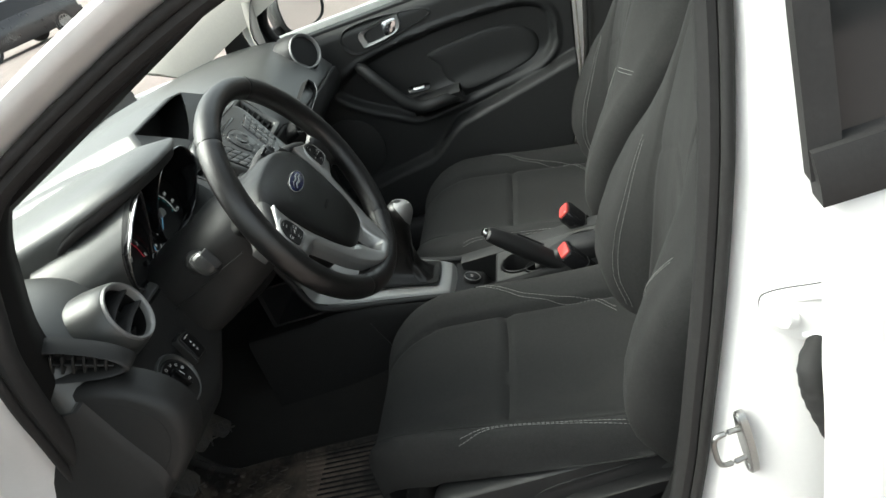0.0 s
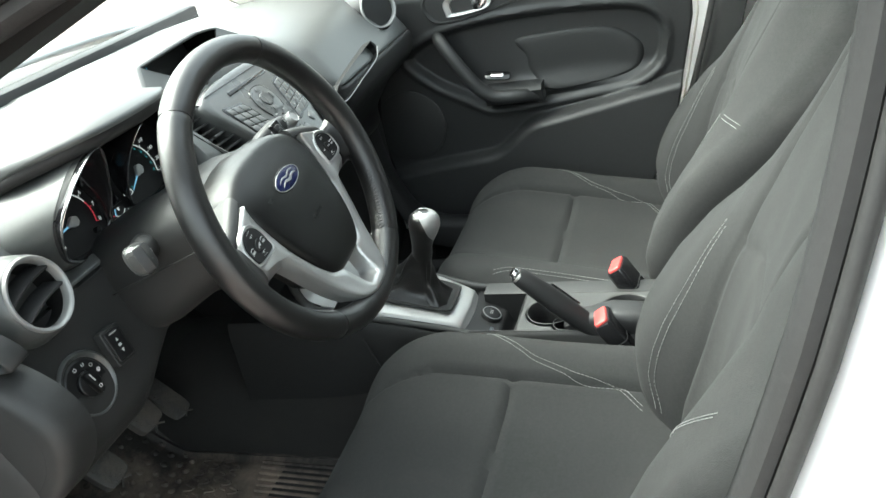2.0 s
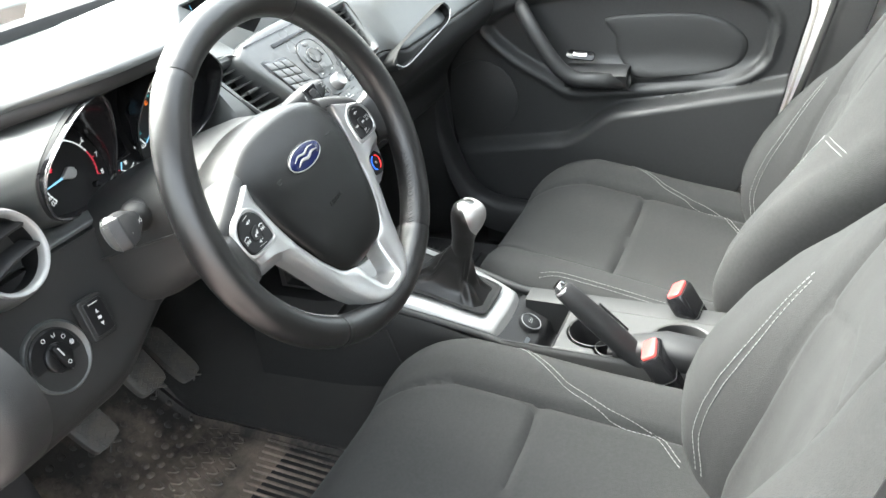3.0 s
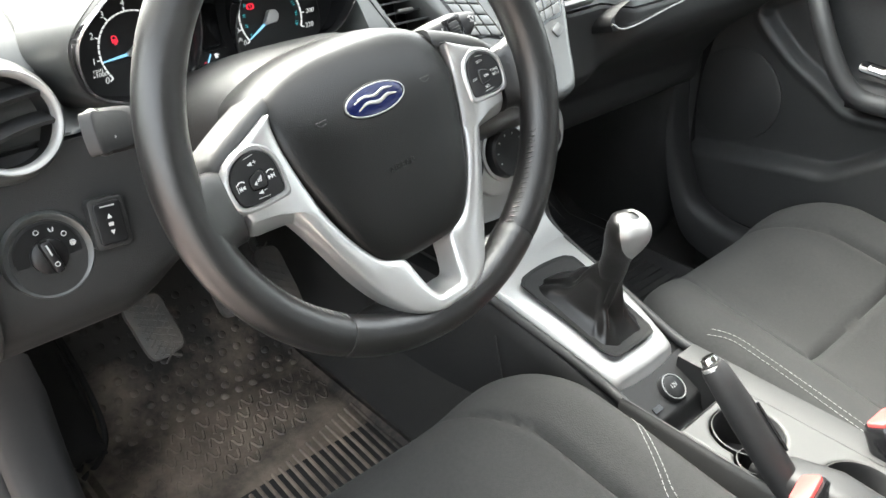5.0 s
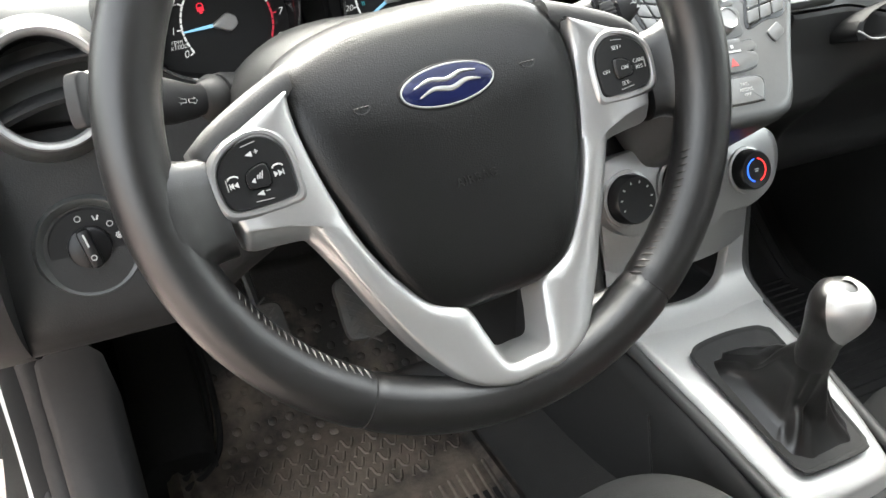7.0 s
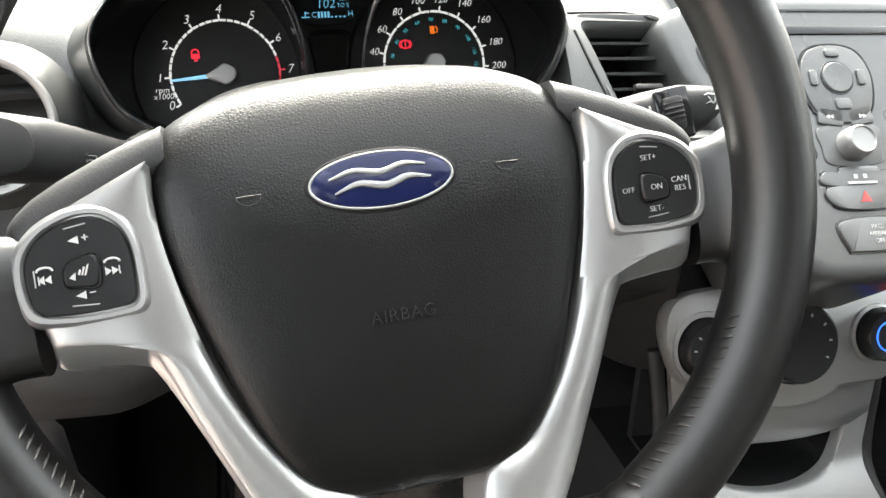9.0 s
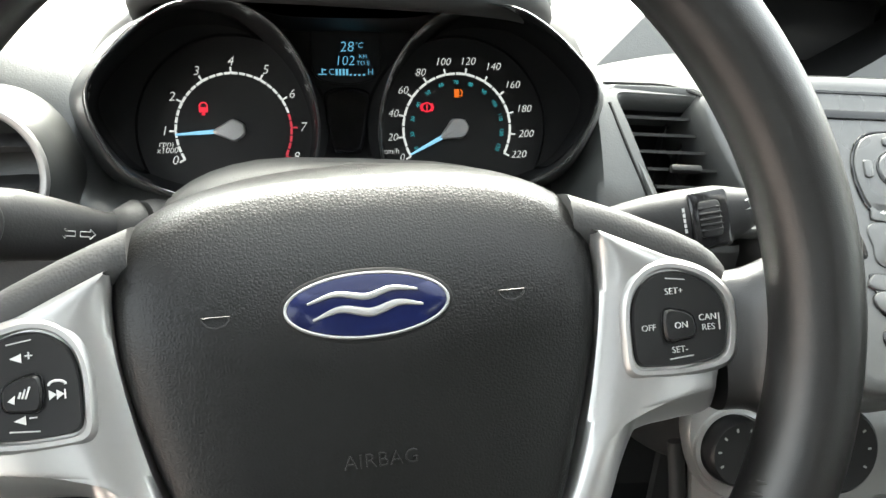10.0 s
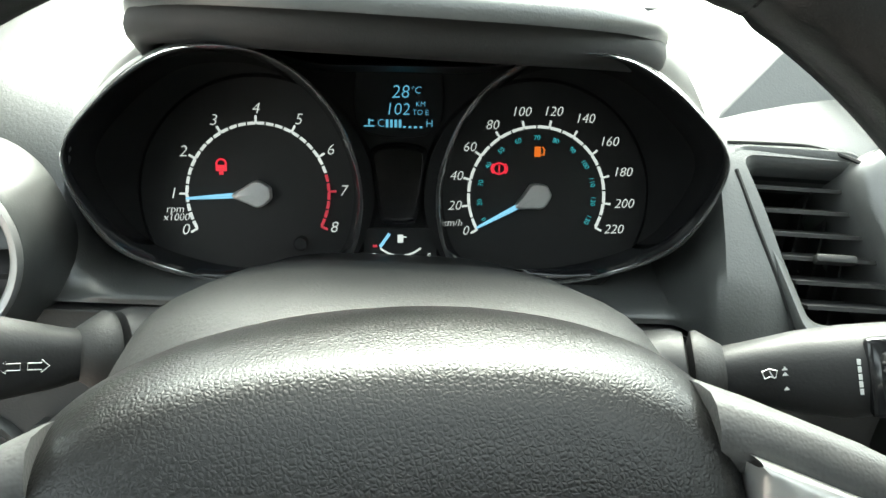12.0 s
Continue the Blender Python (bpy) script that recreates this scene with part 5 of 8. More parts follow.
def trimmed_left(line, left, right):
    """Draws the outer tips of an outline in or out, past 9 cm from the middle."""
    return [Vector((p.x if abs(p.x) < 0.09 else math.copysign(0.09 + (abs(p.x) - 0.09) * (left if p.x < 0 else right), p.x), p.y, 0)) for p in line]


bez = trimmed_left(rounded([Vector((*p, 0)) for p in BEZEL_HALF] + [Vector((-x, y, 0)) for x, y in reversed(BEZEL_HALF[1:])], 120), 0.876, 0.94)


def raked(bm):
    """Draws the rims of the wells forward, most at their tops, as under a deep hood."""
    for v in bm.verts:
        x, y, z = v.co
        f = z / 0.0226
        if f > 0:
            out = f * (0.036 + 0.8 * y + 0.2 * (abs(x) - 0.075))
            more = out - 0.0226 * f
            v.co = (x * (1 - 2.645 * more) - 0.018 * more, y * (1 - 2.645 * more) + 0.0635 * more, out)
    return bm


part("housing", raked(loft([scaled(bez, k, z) for k, z in ((0.99, -0.03), (0.994, 0.012), (0.994, 0.0195), (0.985, 0.0208), (0.977, 0.0195), (0.975, -0.012), (0.02, -0.012))])), DARK, cluster, "dark bezel housing", 50)
part("cheek", raked(loft([scaled(bez, k, z) for k, z in ((0.993, 0.0185), (1.0, 0.0185), (1.012, 0.0150), (1.035, 0.006), (1.08, -0.010), (1.16, -0.040), (1.22, -0.065))], cap=False)), DASH, cluster, "grey surround of the bezel", 60)
for body_ in (dash_top, lower_dash):
    cut_through(body_, moved(loft([scaled(bez, 0.985, z) for z in (-0.045, 0.12)]), CL_M))
part("backing", plate(scaled(bez, 0.97), -0.014, -0.0035), FACE, cluster, "black dial backing")


def dial(s, cx, cy, steps, minor, labels, size, red_from=99):
    eye = trimmed_left(rounded([Vector((s * x, y * (1.05 if y > 0 else 1.12), 0)) for x, y in EYE_HALF], 96), 0.932, 1.0)
    cx0 = Vector((s * 0.075, 0.008, 0))
    ring = part("eye_ring", raked(loft([scaled(eye, k, z, cx0) for k, z in ((1.012, 0.012), (1.012, 0.0205), (1.0, 0.0225), (0.985, 0.0215), (0.955, 0.010), (0.93, 0.0), (0.925, -0.003))], cap=False)), GLOSS, cluster, "gloss black eye-shaped surround", 60)
    part("eye_edge", raked(tube([Vector((p.x, p.y, 0.0226)) for p in scaled(eye, 1.003, 0, cx0)], 0.0009, 8, closed=True)), EDGE, ring, "thin grey metal edge")
    face = part("dial_face", moved(lathe([(0.058, -0.003), (0.056, -0.0005), (0.0, 0.0)], 64), Matrix.Translation((cx, cy, 0))), FACE, cluster, "black dial face")
    a0, a1 = 210.0, -27.5
    R = 0.0340
    white, red = [], []
    n = steps * minor

    def arc_piece(p, q, r0, r1):
        pts = []
        m = max(2, int(abs(q - p) / 2))
        ring_ = []
        for i in range(m + 1):
            a = radians(p + (q - p) * i / m)
            ring_.append([Vector((cx + r * math.cos(a), cy + r * math.sin(a), z)) for r, z in ((r0, 0.0002), (r0, 0.0009), (r1, 0.0009), (r1, 0.0002))])
        return loft(ring_)
    for i in range(n):
        p, q = a0 + (a1 - a0) * i / n, a0 + (a1 - a0) * (i + 1) / n
        (red if i / minor >= red_from else white).append(arc_piece(p - 0.7, q + 0.7, R - 0.0007, R + 0.0007))
    for i in range(steps + 1):
        a = a0 + (a1 - a0) * i / steps
        (red if i >= red_from + 0.6 else white).append(arc_piece(a + 0.8, a - 0.8, R - 0.0002, R + 0.0036))
    for bm in white:
        part("scale_mark", bm, DIAL_WHITE, face)
    for bm in red:
        part("scale_mark", bm, DIAL_RED, face, "lit red mark")
    for i, body in enumerate(labels):
        a = radians(a0 + (a1 - a0) * i / (len(labels) - 1))
        rr = R + 0.0062 + (0.0026 if len(body) > 2 and abs(math.cos(a)) > 0.4 else 0.0) + 0.0006 * len(body)
        words("numeral", body, size, DIAL_WHITE, face, Matrix.Translation((cx + rr * math.cos(a), cy + (R + (rr - R) * (1.0 if math.sin(a) > 0 else 0.2)) * math.sin(a), 0.0006)), slant=0.22)
    return face


tach = dial(-1, -0.068, -0.0008, 8, 4, "0 1 2 3 4 5 6 7 8".split(), 0.0077, 6.35)
speedo = dial(1, 0.0685, -0.0008, 11, 2, "0 20 40 60 80 100 120 140 160 180 200 220".split(), 0.0066)
words("lettering", "rpm", 0.0052, DIAL_WHITE, tach, Matrix.Translation((-0.108, -0.0085, 0.0006)), slant=0.2)
words("lettering", "x1000", 0.0050, DIAL_WHITE, tach, Matrix.Translation((-0.1075, -0.0125, 0.0006)), slant=0.2)
words("lettering", "km/h", 0.0050, DIAL_WHITE, speedo, Matrix.Translation((0.0265, -0.0145, 0.0006)), slant=0.2)
for i in range(13):
    a = radians(206 + (-24 - 206) * i / 12)
    words("minor_numeral", str(i * 10 + 10), 0.0034, TEAL, speedo, Matrix.Translation((0.0685 + 0.0286 * math.cos(a), -0.0008 + 0.0286 * math.sin(a), 0.0006)) @ Matrix.Rotation(a - math.pi / 2, 4, "Z"))


def needle(face, cx, deg):
    a = radians(deg)
    m = Matrix.Translation((cx, -0.0008, 0)) @ Matrix.Rotation(a, 4, "Z")
    part("needle", moved(loft([[Vector((x, y * w, z)) for y, z in ((-1, 0.003), (0, 0.0042), (1, 0.003))] for x, w in ((0.008, 0.0014), (0.020, 0.0011), (0.0340, 0.0006))]), m), NEEDLE, face, "lit pale blue needle")
    part("needle_hub", moved(dome(rounded([(0.0125, 0.0), (0.0055, 0.0042), (0.0, 0.0066), (-0.0058, 0.0034), (-0.0066, 0.0), (-0.0058, -0.0034), (0.0, -0.0066), (0.0055, -0.0042)], 48), [(1.0, 0.0005), (0.98, 0.0046), (0.86, 0.0054), (0.02, 0.0056)], (0, 0, 0)), m), SATIN, face, "grey needle hub")


needle(tach, -0.068, 184)
needle(speedo, 0.0685, 208)


def lamp(face, x, y, mat, kind):
    if kind == "key":
        bms = [tube([Vector((p.x, p.y + 0.0012, 0)) for p in ellipse(0.0022, 0.0020, 20)], 0.0005, 5, closed=True), box(0.0052, 0.0030, 0.0006, 0, -0.0010, 0, 0.0001, 1), box(0.0020, 0.0016, 0.0006, 0, -0.0034, 0)]
    elif kind == "brake":
        bms = [tube([Vector((p.x, p.y, 0)) for p in ellipse(0.0030, 0.0026, 24)], 0.0005, 5, closed=True), bar(0.0007, 0.0028, 0, 0.0004), bar(0.0007, 0.0006, 0, -0.0016)]
        for s in (-1, 1):
            bms.append(tube([Vector((s * 0.0040 * math.cos(radians(a)), 0.0034 * math.sin(radians(a)), 0)) for a in range(-45, 46, 15)], 0.0004, 5))
    else:
        bms = [box(0.0030, 0.0050, 0.0006, -0.0006, 0, 0, 0.0001, 1), tube([Vector((0.0012, -0.0014, 0)), Vector((0.0026, -0.0016, 0)), Vector((0.0028, 0.0010, 0)), Vector((0.0018, 0.0024, 0))], 0.0004, 5)]
    part("warning_lamp", moved(joined(*bms), Matrix.Translation((x, y, 0.0008))), mat, face, "lit warning lamp")


lamp(tach, -0.0855, 0.0125, LAMP_RED, "key")
lamp(speedo, 0.0495, 0.0125, LAMP_RED, "brake")
lamp(speedo, 0.0690, 0.0210, LAMP_AMBER, "fuel")

# middle display and fuel gauge
mid = part("display", loft([scaled(rounded([(0.021, 0.056), (0.017, 0.030), (-0.017, 0.030), (-0.021, 0.056), (-0.014, 0.062), (0.014, 0.062)], 40), k, z) for k, z in ((1.0, -0.004), (1.0, 0.0), (0.98, 0.0006), (0.02, 0.0006))]), FACE, cluster, "dark display")
words("lettering", "28", 0.0088, LCD, mid, Matrix.Translation((0.0006, 0.0488, 0.0012)), slant=0.12)
words("lettering", "°C", 0.0048, LCD, mid, Matrix.Translation((0.0080, 0.0498, 0.0012)), slant=0.12)
words("lettering", "102", 0.0082, LCD, mid, Matrix.Translation((-0.0008, 0.0405, 0.0012)), slant=0.12)
words("lettering", "KM", 0.0034, LCD, mid, Matrix.Translation((0.0104, 0.0432, 0.0012)))
words("lettering", "TO E", 0.0036, LCD, mid, Matrix.Translation((0.0104, 0.0392, 0.0012)))
words("lettering", "C", 0.0052, LCD, mid, Matrix.Translation((-0.0088, 0.0338, 0.0012)))
words("lettering", "H", 0.0052, LCD, mid, Matrix.Translation((0.0148, 0.0338, 0.0012)))
part("temperature_bars", joined(*[bar(0.0013, 0.0038, -0.0058 + 0.0021 * i, 0.0338) for i in range(4)], *[bar(0.0013, 0.0010, 0.0026 + 0.0027 * i, 0.0322) for i in range(4)], bar(0.0008, 0.0030, -0.0145, 0.0345), bar(0.0052, 0.0006, -0.0145, 0.0325), bar(0.0018, 0.0006, -0.0132, 0.0352)), LCD, mid).location.z = 0.0012
well = rounded([(0.012, 0.021), (0.0125, 0.012), (0.009, -0.010), (0.005, -0.014), (-0.005, -0.014), (-0.009, -0.010), (-0.0125, 0.012), (-0.012, 0.021), (0, 0.0235)], 60)
part("button_well", loft([scaled(well, k, z) for k, z in ((1.08, -0.003), (1.06, 0.0015), (1.0, 0.0022), (0.94, 0.0014), (0.9, -0.003), (0.02, -0.003))]), GLOSS, cluster, "dark recess between the dials")
fuel = part("fuel_gauge", moved(plate(rrect(0.036, 0.018, 0.004), -0.003, -0.0002), Matrix.Translation((0.001, -0.0265, 0))), FACE, cluster, "small fuel gauge")
pts = [Vector((0.001 + 0.0150 * math.cos(radians(a)), -0.0160 + 0.0150 * math.sin(radians(a)), 0.0004)) for a in range(228, 313, 6)]
part("fuel_scale", joined(tube(pts, 0.0005, 5), bar(0.0006, 0.0022, 0.001, -0.0318)), DIAL_WHITE, fuel)
words("lettering", "E", 0.0045, DIAL_WHITE, fuel, Matrix.Translation((-0.0128, -0.0315, 0.0006)), slant=0.2)
words("lettering", "F", 0.0045, DIAL_WHITE, fuel, Matrix.Translation((0.0148, -0.0315, 0.0006)), slant=0.2)
part("fuel_needle", tube([Vector((-0.0090, -0.0265, 0.0012)), Vector((-0.0045, -0.0200, 0.0012))], 0.0008, 6), NEEDLE, fuel)
part("fuel_icon", moved(joined(bar(0.0028, 0.0040), bar(0.0018, 0.0006, 0.0022, 0.0008)), Matrix.Translation((0.0010, -0.0225, 0.0004))), DIAL_WHITE, fuel)
part("red_mark", moved(bar(0.0022, 0.0012), Matrix.Translation((-0.0115, -0.0262, 0.0004))), DIAL_RED, fuel)
part("reset_knob", moved(lathe([(0.0034, -0.002), (0.0034, 0.006), (0.0028, 0.007), (0.0, 0.007)], 20), Matrix.Translation((-0.0475, -0.0245, 0))), GLOSS, cluster)


# ---------------------------------------------------------------- vents and switches of the dashboard
def round_vent(x, y, z, turn, size, closed=False):
    m = frame_of((x, y, z), (math.cos(turn), math.sin(turn), 0), (0, 0.28, 0.96))
    v = thing("air_vent", "round air vent with a satin silver ring", "air vent", m @ Matrix.Diagonal((size, size, size, 1)), "round dashboard vents")
    # the closed far vent's nacelle takes a darker plastic to stand for shade
    part("nacelle", lathe([(0.062, -0.060), (0.060, -0.042), (0.0545, -0.018), (0.0505, -0.004), (0.0475, 0.0), (0.044, -0.003), (0.042, -0.03), (0.05, -0.060)], 56, True), DARK if closed else DASH, v, "swelling dashboard nacelle", 60)
    part("ring", lathe([(0.0472, -0.002), (0.0474, 0.003), (0.0460, 0.0052), (0.0432, 0.0048), (0.0412, 0.001), (0.0405, -0.008), (0.043, -0.008)], 64, True), RING, v, "satin silver ring", 60)
    part("well", lathe([(0.043, -0.004), (0.040, -0.05), (0.0, -0.052)], 40, lid=False), FACE, v)
    if closed:
        part("shutter", lathe([(0.0405, -0.010), (0.0400, -0.004), (0.030, -0.0025), (0.0, -0.0020)], 48), DARK, v, "closed dark shutter", 60)
    for dy in () if closed else (0.013, -0.014):
        w = math.sqrt(0.0405 ** 2 - dy * dy)
        part("louvre", moved(loft([[Vector((k * w, dy + a + 0.004 * (1 - k * k), b)) for a, b in ((-0.0035, -0.003), (0.0, 0.001), (0.003, -0.004), (0.009, -0.024), (0.006, -0.025))] for k in (-1, -0.7, -0.3, 0, 0.3, 0.7, 1)]), Matrix.Rotation(radians(10), 4, "Z")), DARK, v, "curved dark louvre", 60)
    return v


round_vent(-0.542, 0.194, 0.896, radians(4), 0.85)
round_vent(0.512, 0.190, 0.929, radians(-34), 0.90, True)


def corner_grille():
    m = frame_of((-0.628, 0.208, 0.884), (0.22, -0.86, -0.46), (-0.05, -0.42, 0.90))
    v = thing("side_vent", "dark slotted side vent at the dashboard's end", "air vent", m)
    out = rounded([(-0.062, 0.012), (-0.045, 0.022), (0.0, 0.018), (0.028, 0.010), (0.042, -0.002), (0.028, -0.012), (0.0, -0.020), (-0.05, -0.026), (-0.060, -0.012)], 60)
    inn = scaled(out, 0.74)
    part("frame", loft([scaled(out, k, z) for k, z in ((1.05, -0.02), (1.0, 0.004), (0.92, 0.006), (0.80, 0.003), (0.74, -0.012), (0.02, -0.014))]), DASH_LOW, v, "grey moulded frame", 60)
    for i in range(6):
        x = -0.044 + 0.0118 * i
        part("slat", box(0.0032, 0.026 - 0.0016 * i, 0.012, x, -0.003 + 0.0008 * i, -0.004, 0.001, 1), DASH_LOW, v)
    part("slat", box(0.070, 0.0025, 0.010, -0.012, -0.002, -0.005, 0.001, 1), DASH_LOW, v)
    return v


corner_grille()

# grooves in the dashboard skin round the driver's centre vent
for line in (((-0.1827, 0.2512, 0.9497), (-0.165, 0.2515, 0.9499), (-0.142, 0.2513, 0.9497), (-0.126, 0.2455, 0.9475), (-0.118, 0.232, 0.9462)), ((-0.1813, 0.2382, 0.9401), (-0.1741, 0.2186, 0.9192), (-0.1634, 0.2001, 0.8933), (-0.158, 0.190, 0.880))):
    part("skin_groove", tube(smooth_line([Vector(q) for q in line], 24), 0.0011, 6), BLACK, dashboard, "dark joint in the dashboard skin")

# rounded end of the lower dashboard
m_end = Matrix(((0, 0, -1, -0.597), (1, 0, 0, 0), (0, 1, 0, 0), (0, 0, 0, 1)))
end_out = rounded([(0.30, 0.868), (0.255, 0.868), (0.195, 0.853), (0.152, 0.822), (0.138, 0.782), (0.158, 0.735), (0.205, 0.692), (0.26, 0.67), (0.32, 0.70), (0.33, 0.80)], 70)
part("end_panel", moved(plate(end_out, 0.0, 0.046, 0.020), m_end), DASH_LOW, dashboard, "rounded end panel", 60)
part("panel_line", moved(tube([Vector((p.x, p.y, 0.0450)) for p in scaled(end_out, 0.74)], 0.0012, 6, closed=True), m_end), DARK, dashboard)

# light switch and dimmer
lsm = frame_of((-0.541, 0.187, 0.783), (1, 0, 0), (0, 0.30, 0.954))
ls = thing("light_switch", "round black light switch with white marks", "switch", lsm @ Matrix.Diagonal((0.80, 0.80, 0.80, 1)))
part("bezel", lathe([(0.047, -0.012), (0.0465, 0.001), (0.043, 0.0045), (0.038, 0.002), (0.0355, -0.004), (0.0, -0.004)], 56), DASH, ls, "grey raised bezel", 60)
part("face", lathe([(0.0355, -0.005), (0.0350, -0.0005), (0.033, 0.0012), (0.0, 0.0012)], 56), BUTTON, ls)
dialk = part("knob", joined(lathe([(0.0185, 0.0), (0.0180, 0.006), (0.016, 0.0075), (0.0, 0.0075)], 40), moved(box(0.011, 0.036, 0.014, 0, 0, 0.010, 0.004), Matrix.Rotation(radians(12), 4, "Z"))), BUTTON, ls, "turning knob")
part("pointer", moved(box(0.0016, 0.012, 0.001, 0, 0.008, 0.0172), Matrix.Rotation(radians(12), 4, "Z")), PRINT, dialk)
part("mark", moved(tube([p.to_3d() for p in ellipse(0.0022, 0.0022, 16)], 0.0005, 5, closed=True), Matrix.Rotation(radians(12), 4, "Z") @ Matrix.Translation((0, -0.008, 0.0172))), PRINT, dialk)
for i, a in enumerate((100, 68, 40, 12)):
    c = Vector((0.0265 * math.cos(radians(a)), 0.0265 * math.sin(radians(a)), 0.0016))
    bm = [tube([p.to_3d() for p in ellipse(0.0024, 0.0024, 16)], 0.0005, 5, closed=True)] if i != 1 else [bar(0.0014, 0.0045, -0.0016, 0, 20), bar(0.0014, 0.0045, 0.0016, 0, -20)]
    if i == 3:
        bm += [bar(0.007, 0.0006, 0, 0, q) for q in (0, 45, 90, 135)]
    part("mark", moved(joined(*bm), Matrix.Translation(c)), PRINT, ls)
dmm = frame_of((-0.4905, 0.180, 0.798), (1, 0, 0), (0, 0.30, 0.954)) @ Matrix.Rotation(radians(-4), 4, "Z")
dm = thing("dimmer_switch", "small black dimmer switch with white arrows", "switch", dmm)
part("frame", plate(rrect(0.030, 0.043, 0.004), -0.008, 0.003, 0.0015), DASH_LOW, dm)
part("rocker", plate(rrect(0.023, 0.036, 0.003), -0.002, 0.0048, 0.0015), BUTTON, dm)
part("mark", joined(moved(tri(0.004, 0.004), pose(0, 0.006, 0.005, 0, 0, 90)), moved(tri(0.004, 0.004), pose(0, -0.008, 0.005, 0, 0, -90)), moved(bar(0.004, 0.003), Matrix.Translation((0, -0.001, 0.005)))), PRINT, dm)
part("mark", moved(bar(0.012, 0.0012), Matrix.Translation((0, 0.0145, 0.005))), GREY_PRINT, dm)


# ---------------------------------------------------------------- centre stack
ST = frame_of((-0.003, 0.174, 0.875), (1, 0, 0), (0, 0.615, 0.789))
stack = thing("centre_stack", "grey centre stack with radio keys and a volume knob", "radio", ST)
STK = [(0.0, 0.112), (0.07, 0.110), (0.112, 0.100), (0.120, 0.080), (0.108, 0.045), (0.088, 0.0), (0.070, -0.042), (0.056, -0.078), (0.040, -0.092), (0.0, -0.094)]
st_out = rounded([Vector((*p, 0)) for p in STK] + [Vector((-x, y, 0)) for x, y in reversed(STK[1:-1])], 110)
panel = part("panel", loft([scaled(st_out, k, z) for k, z in ((1.04, -0.10), (1.02, -0.012), (1.0, -0.002), (0.97, 0.001), (0.9, 0.0016), (0.02, 0.0016))]), STACK, stack, "charcoal radio panel", 55)
part("disc_slot", box(0.118, 0.0065, 0.004, 0, 0.083, 0.001, 0.001), GLOSS, stack, "black disc slot")
part("panel_line", box(0.21, 0.0016, 0.003, 0, 0.0985, 0.001), GLOSS, stack)
pad = part("key_pad", plate(rounded([(0, 0.071), (0.019, 0.066), (0.027, 0.048), (0.023, 0.026), (0.014, 0.016), (0, 0.013), (-0.014, 0.016), (-0.023, 0.026), (-0.027, 0.048), (-0.019, 0.066)], 60), 0.0, 0.0035, 0.001), STACK, stack, "grey navigation pad")
part("pad_edge", tube([Vector((p.x, p.y, 0.0022)) for p in rounded([(0, 0.072), (0.020, 0.067), (0.028, 0.048), (0.024, 0.025), (0.014, 0.015), (0, 0.012), (-0.014, 0.015), (-0.024, 0.025), (-0.028, 0.048), (-0.020, 0.067)], 60)], 0.0008, 6, closed=True), GLOSS, stack)
part("ok_key", moved(lathe([(0.0115, 0.002), (0.0115, 0.0045), (0.0105, 0.0052), (0.0, 0.0046)], 36), Matrix.Translation((0, 0.046, 0))), STACK, stack, "grey round key")
part("key_ring", moved(tube([p.to_3d() for p in ellipse(0.0121, 0.0121, 40)], 0.0006, 6, closed=True), Matrix.Translation((0, 0.046, 0.0036))), GLOSS, stack, "dark joint round the key")
for x, y, w, h in ((0, 0.0645, 0.011, 0.006), (-0.0185, 0.046, 0.006, 0.012), (0.0185, 0.046, 0.006, 0.012), (0, 0.0265, 0.012, 0.008)):
    part("nav_key", moved(plate(rrect(w, h, 0.002), 0.002, 0.005, 0.001), Matrix.Translation((x, y, 0))), STACK, stack)
for s in (-1, 1):
    part("seek_key", moved(plate(rrect(0.019, 0.012, 0.002), 0.0, 0.0035, 0.001), Matrix.Translation((s * 0.0115, 0.0175, 0)) @ Matrix.Rotation(radians(s * 8), 4, "Z")), STACK, stack)
    part("icon", moved(joined(tri(0.003, 0.003), moved(tri(0.003, 0.003), Matrix.Translation((0.0028, 0, 0)))), Matrix.Translation((s * 0.0115, 0.0175, 0.0037)) @ Matrix.Rotation(0 if s > 0 else math.pi, 4, "Z")), GREY_PRINT, stack)
part("volume_base", plate(rounded([(0.021, 0.011), (0.023, -0.004), (0.018, -0.0165), (-0.018, -0.0165), (-0.023, -0.004), (-0.021, 0.011)], 48), 0.0, 0.0026, 0.001), STACK, stack)
part("volume_knob", moved(lathe([(0.0120, 0.0), (0.0112, 0.009), (0.0104, 0.0135), (0.0092, 0.0148), (0.0084, 0.0136), (0.0, 0.0133)], 40), Matrix.Translation((0, -0.003, 0))), RING, stack, "silver volume knob")
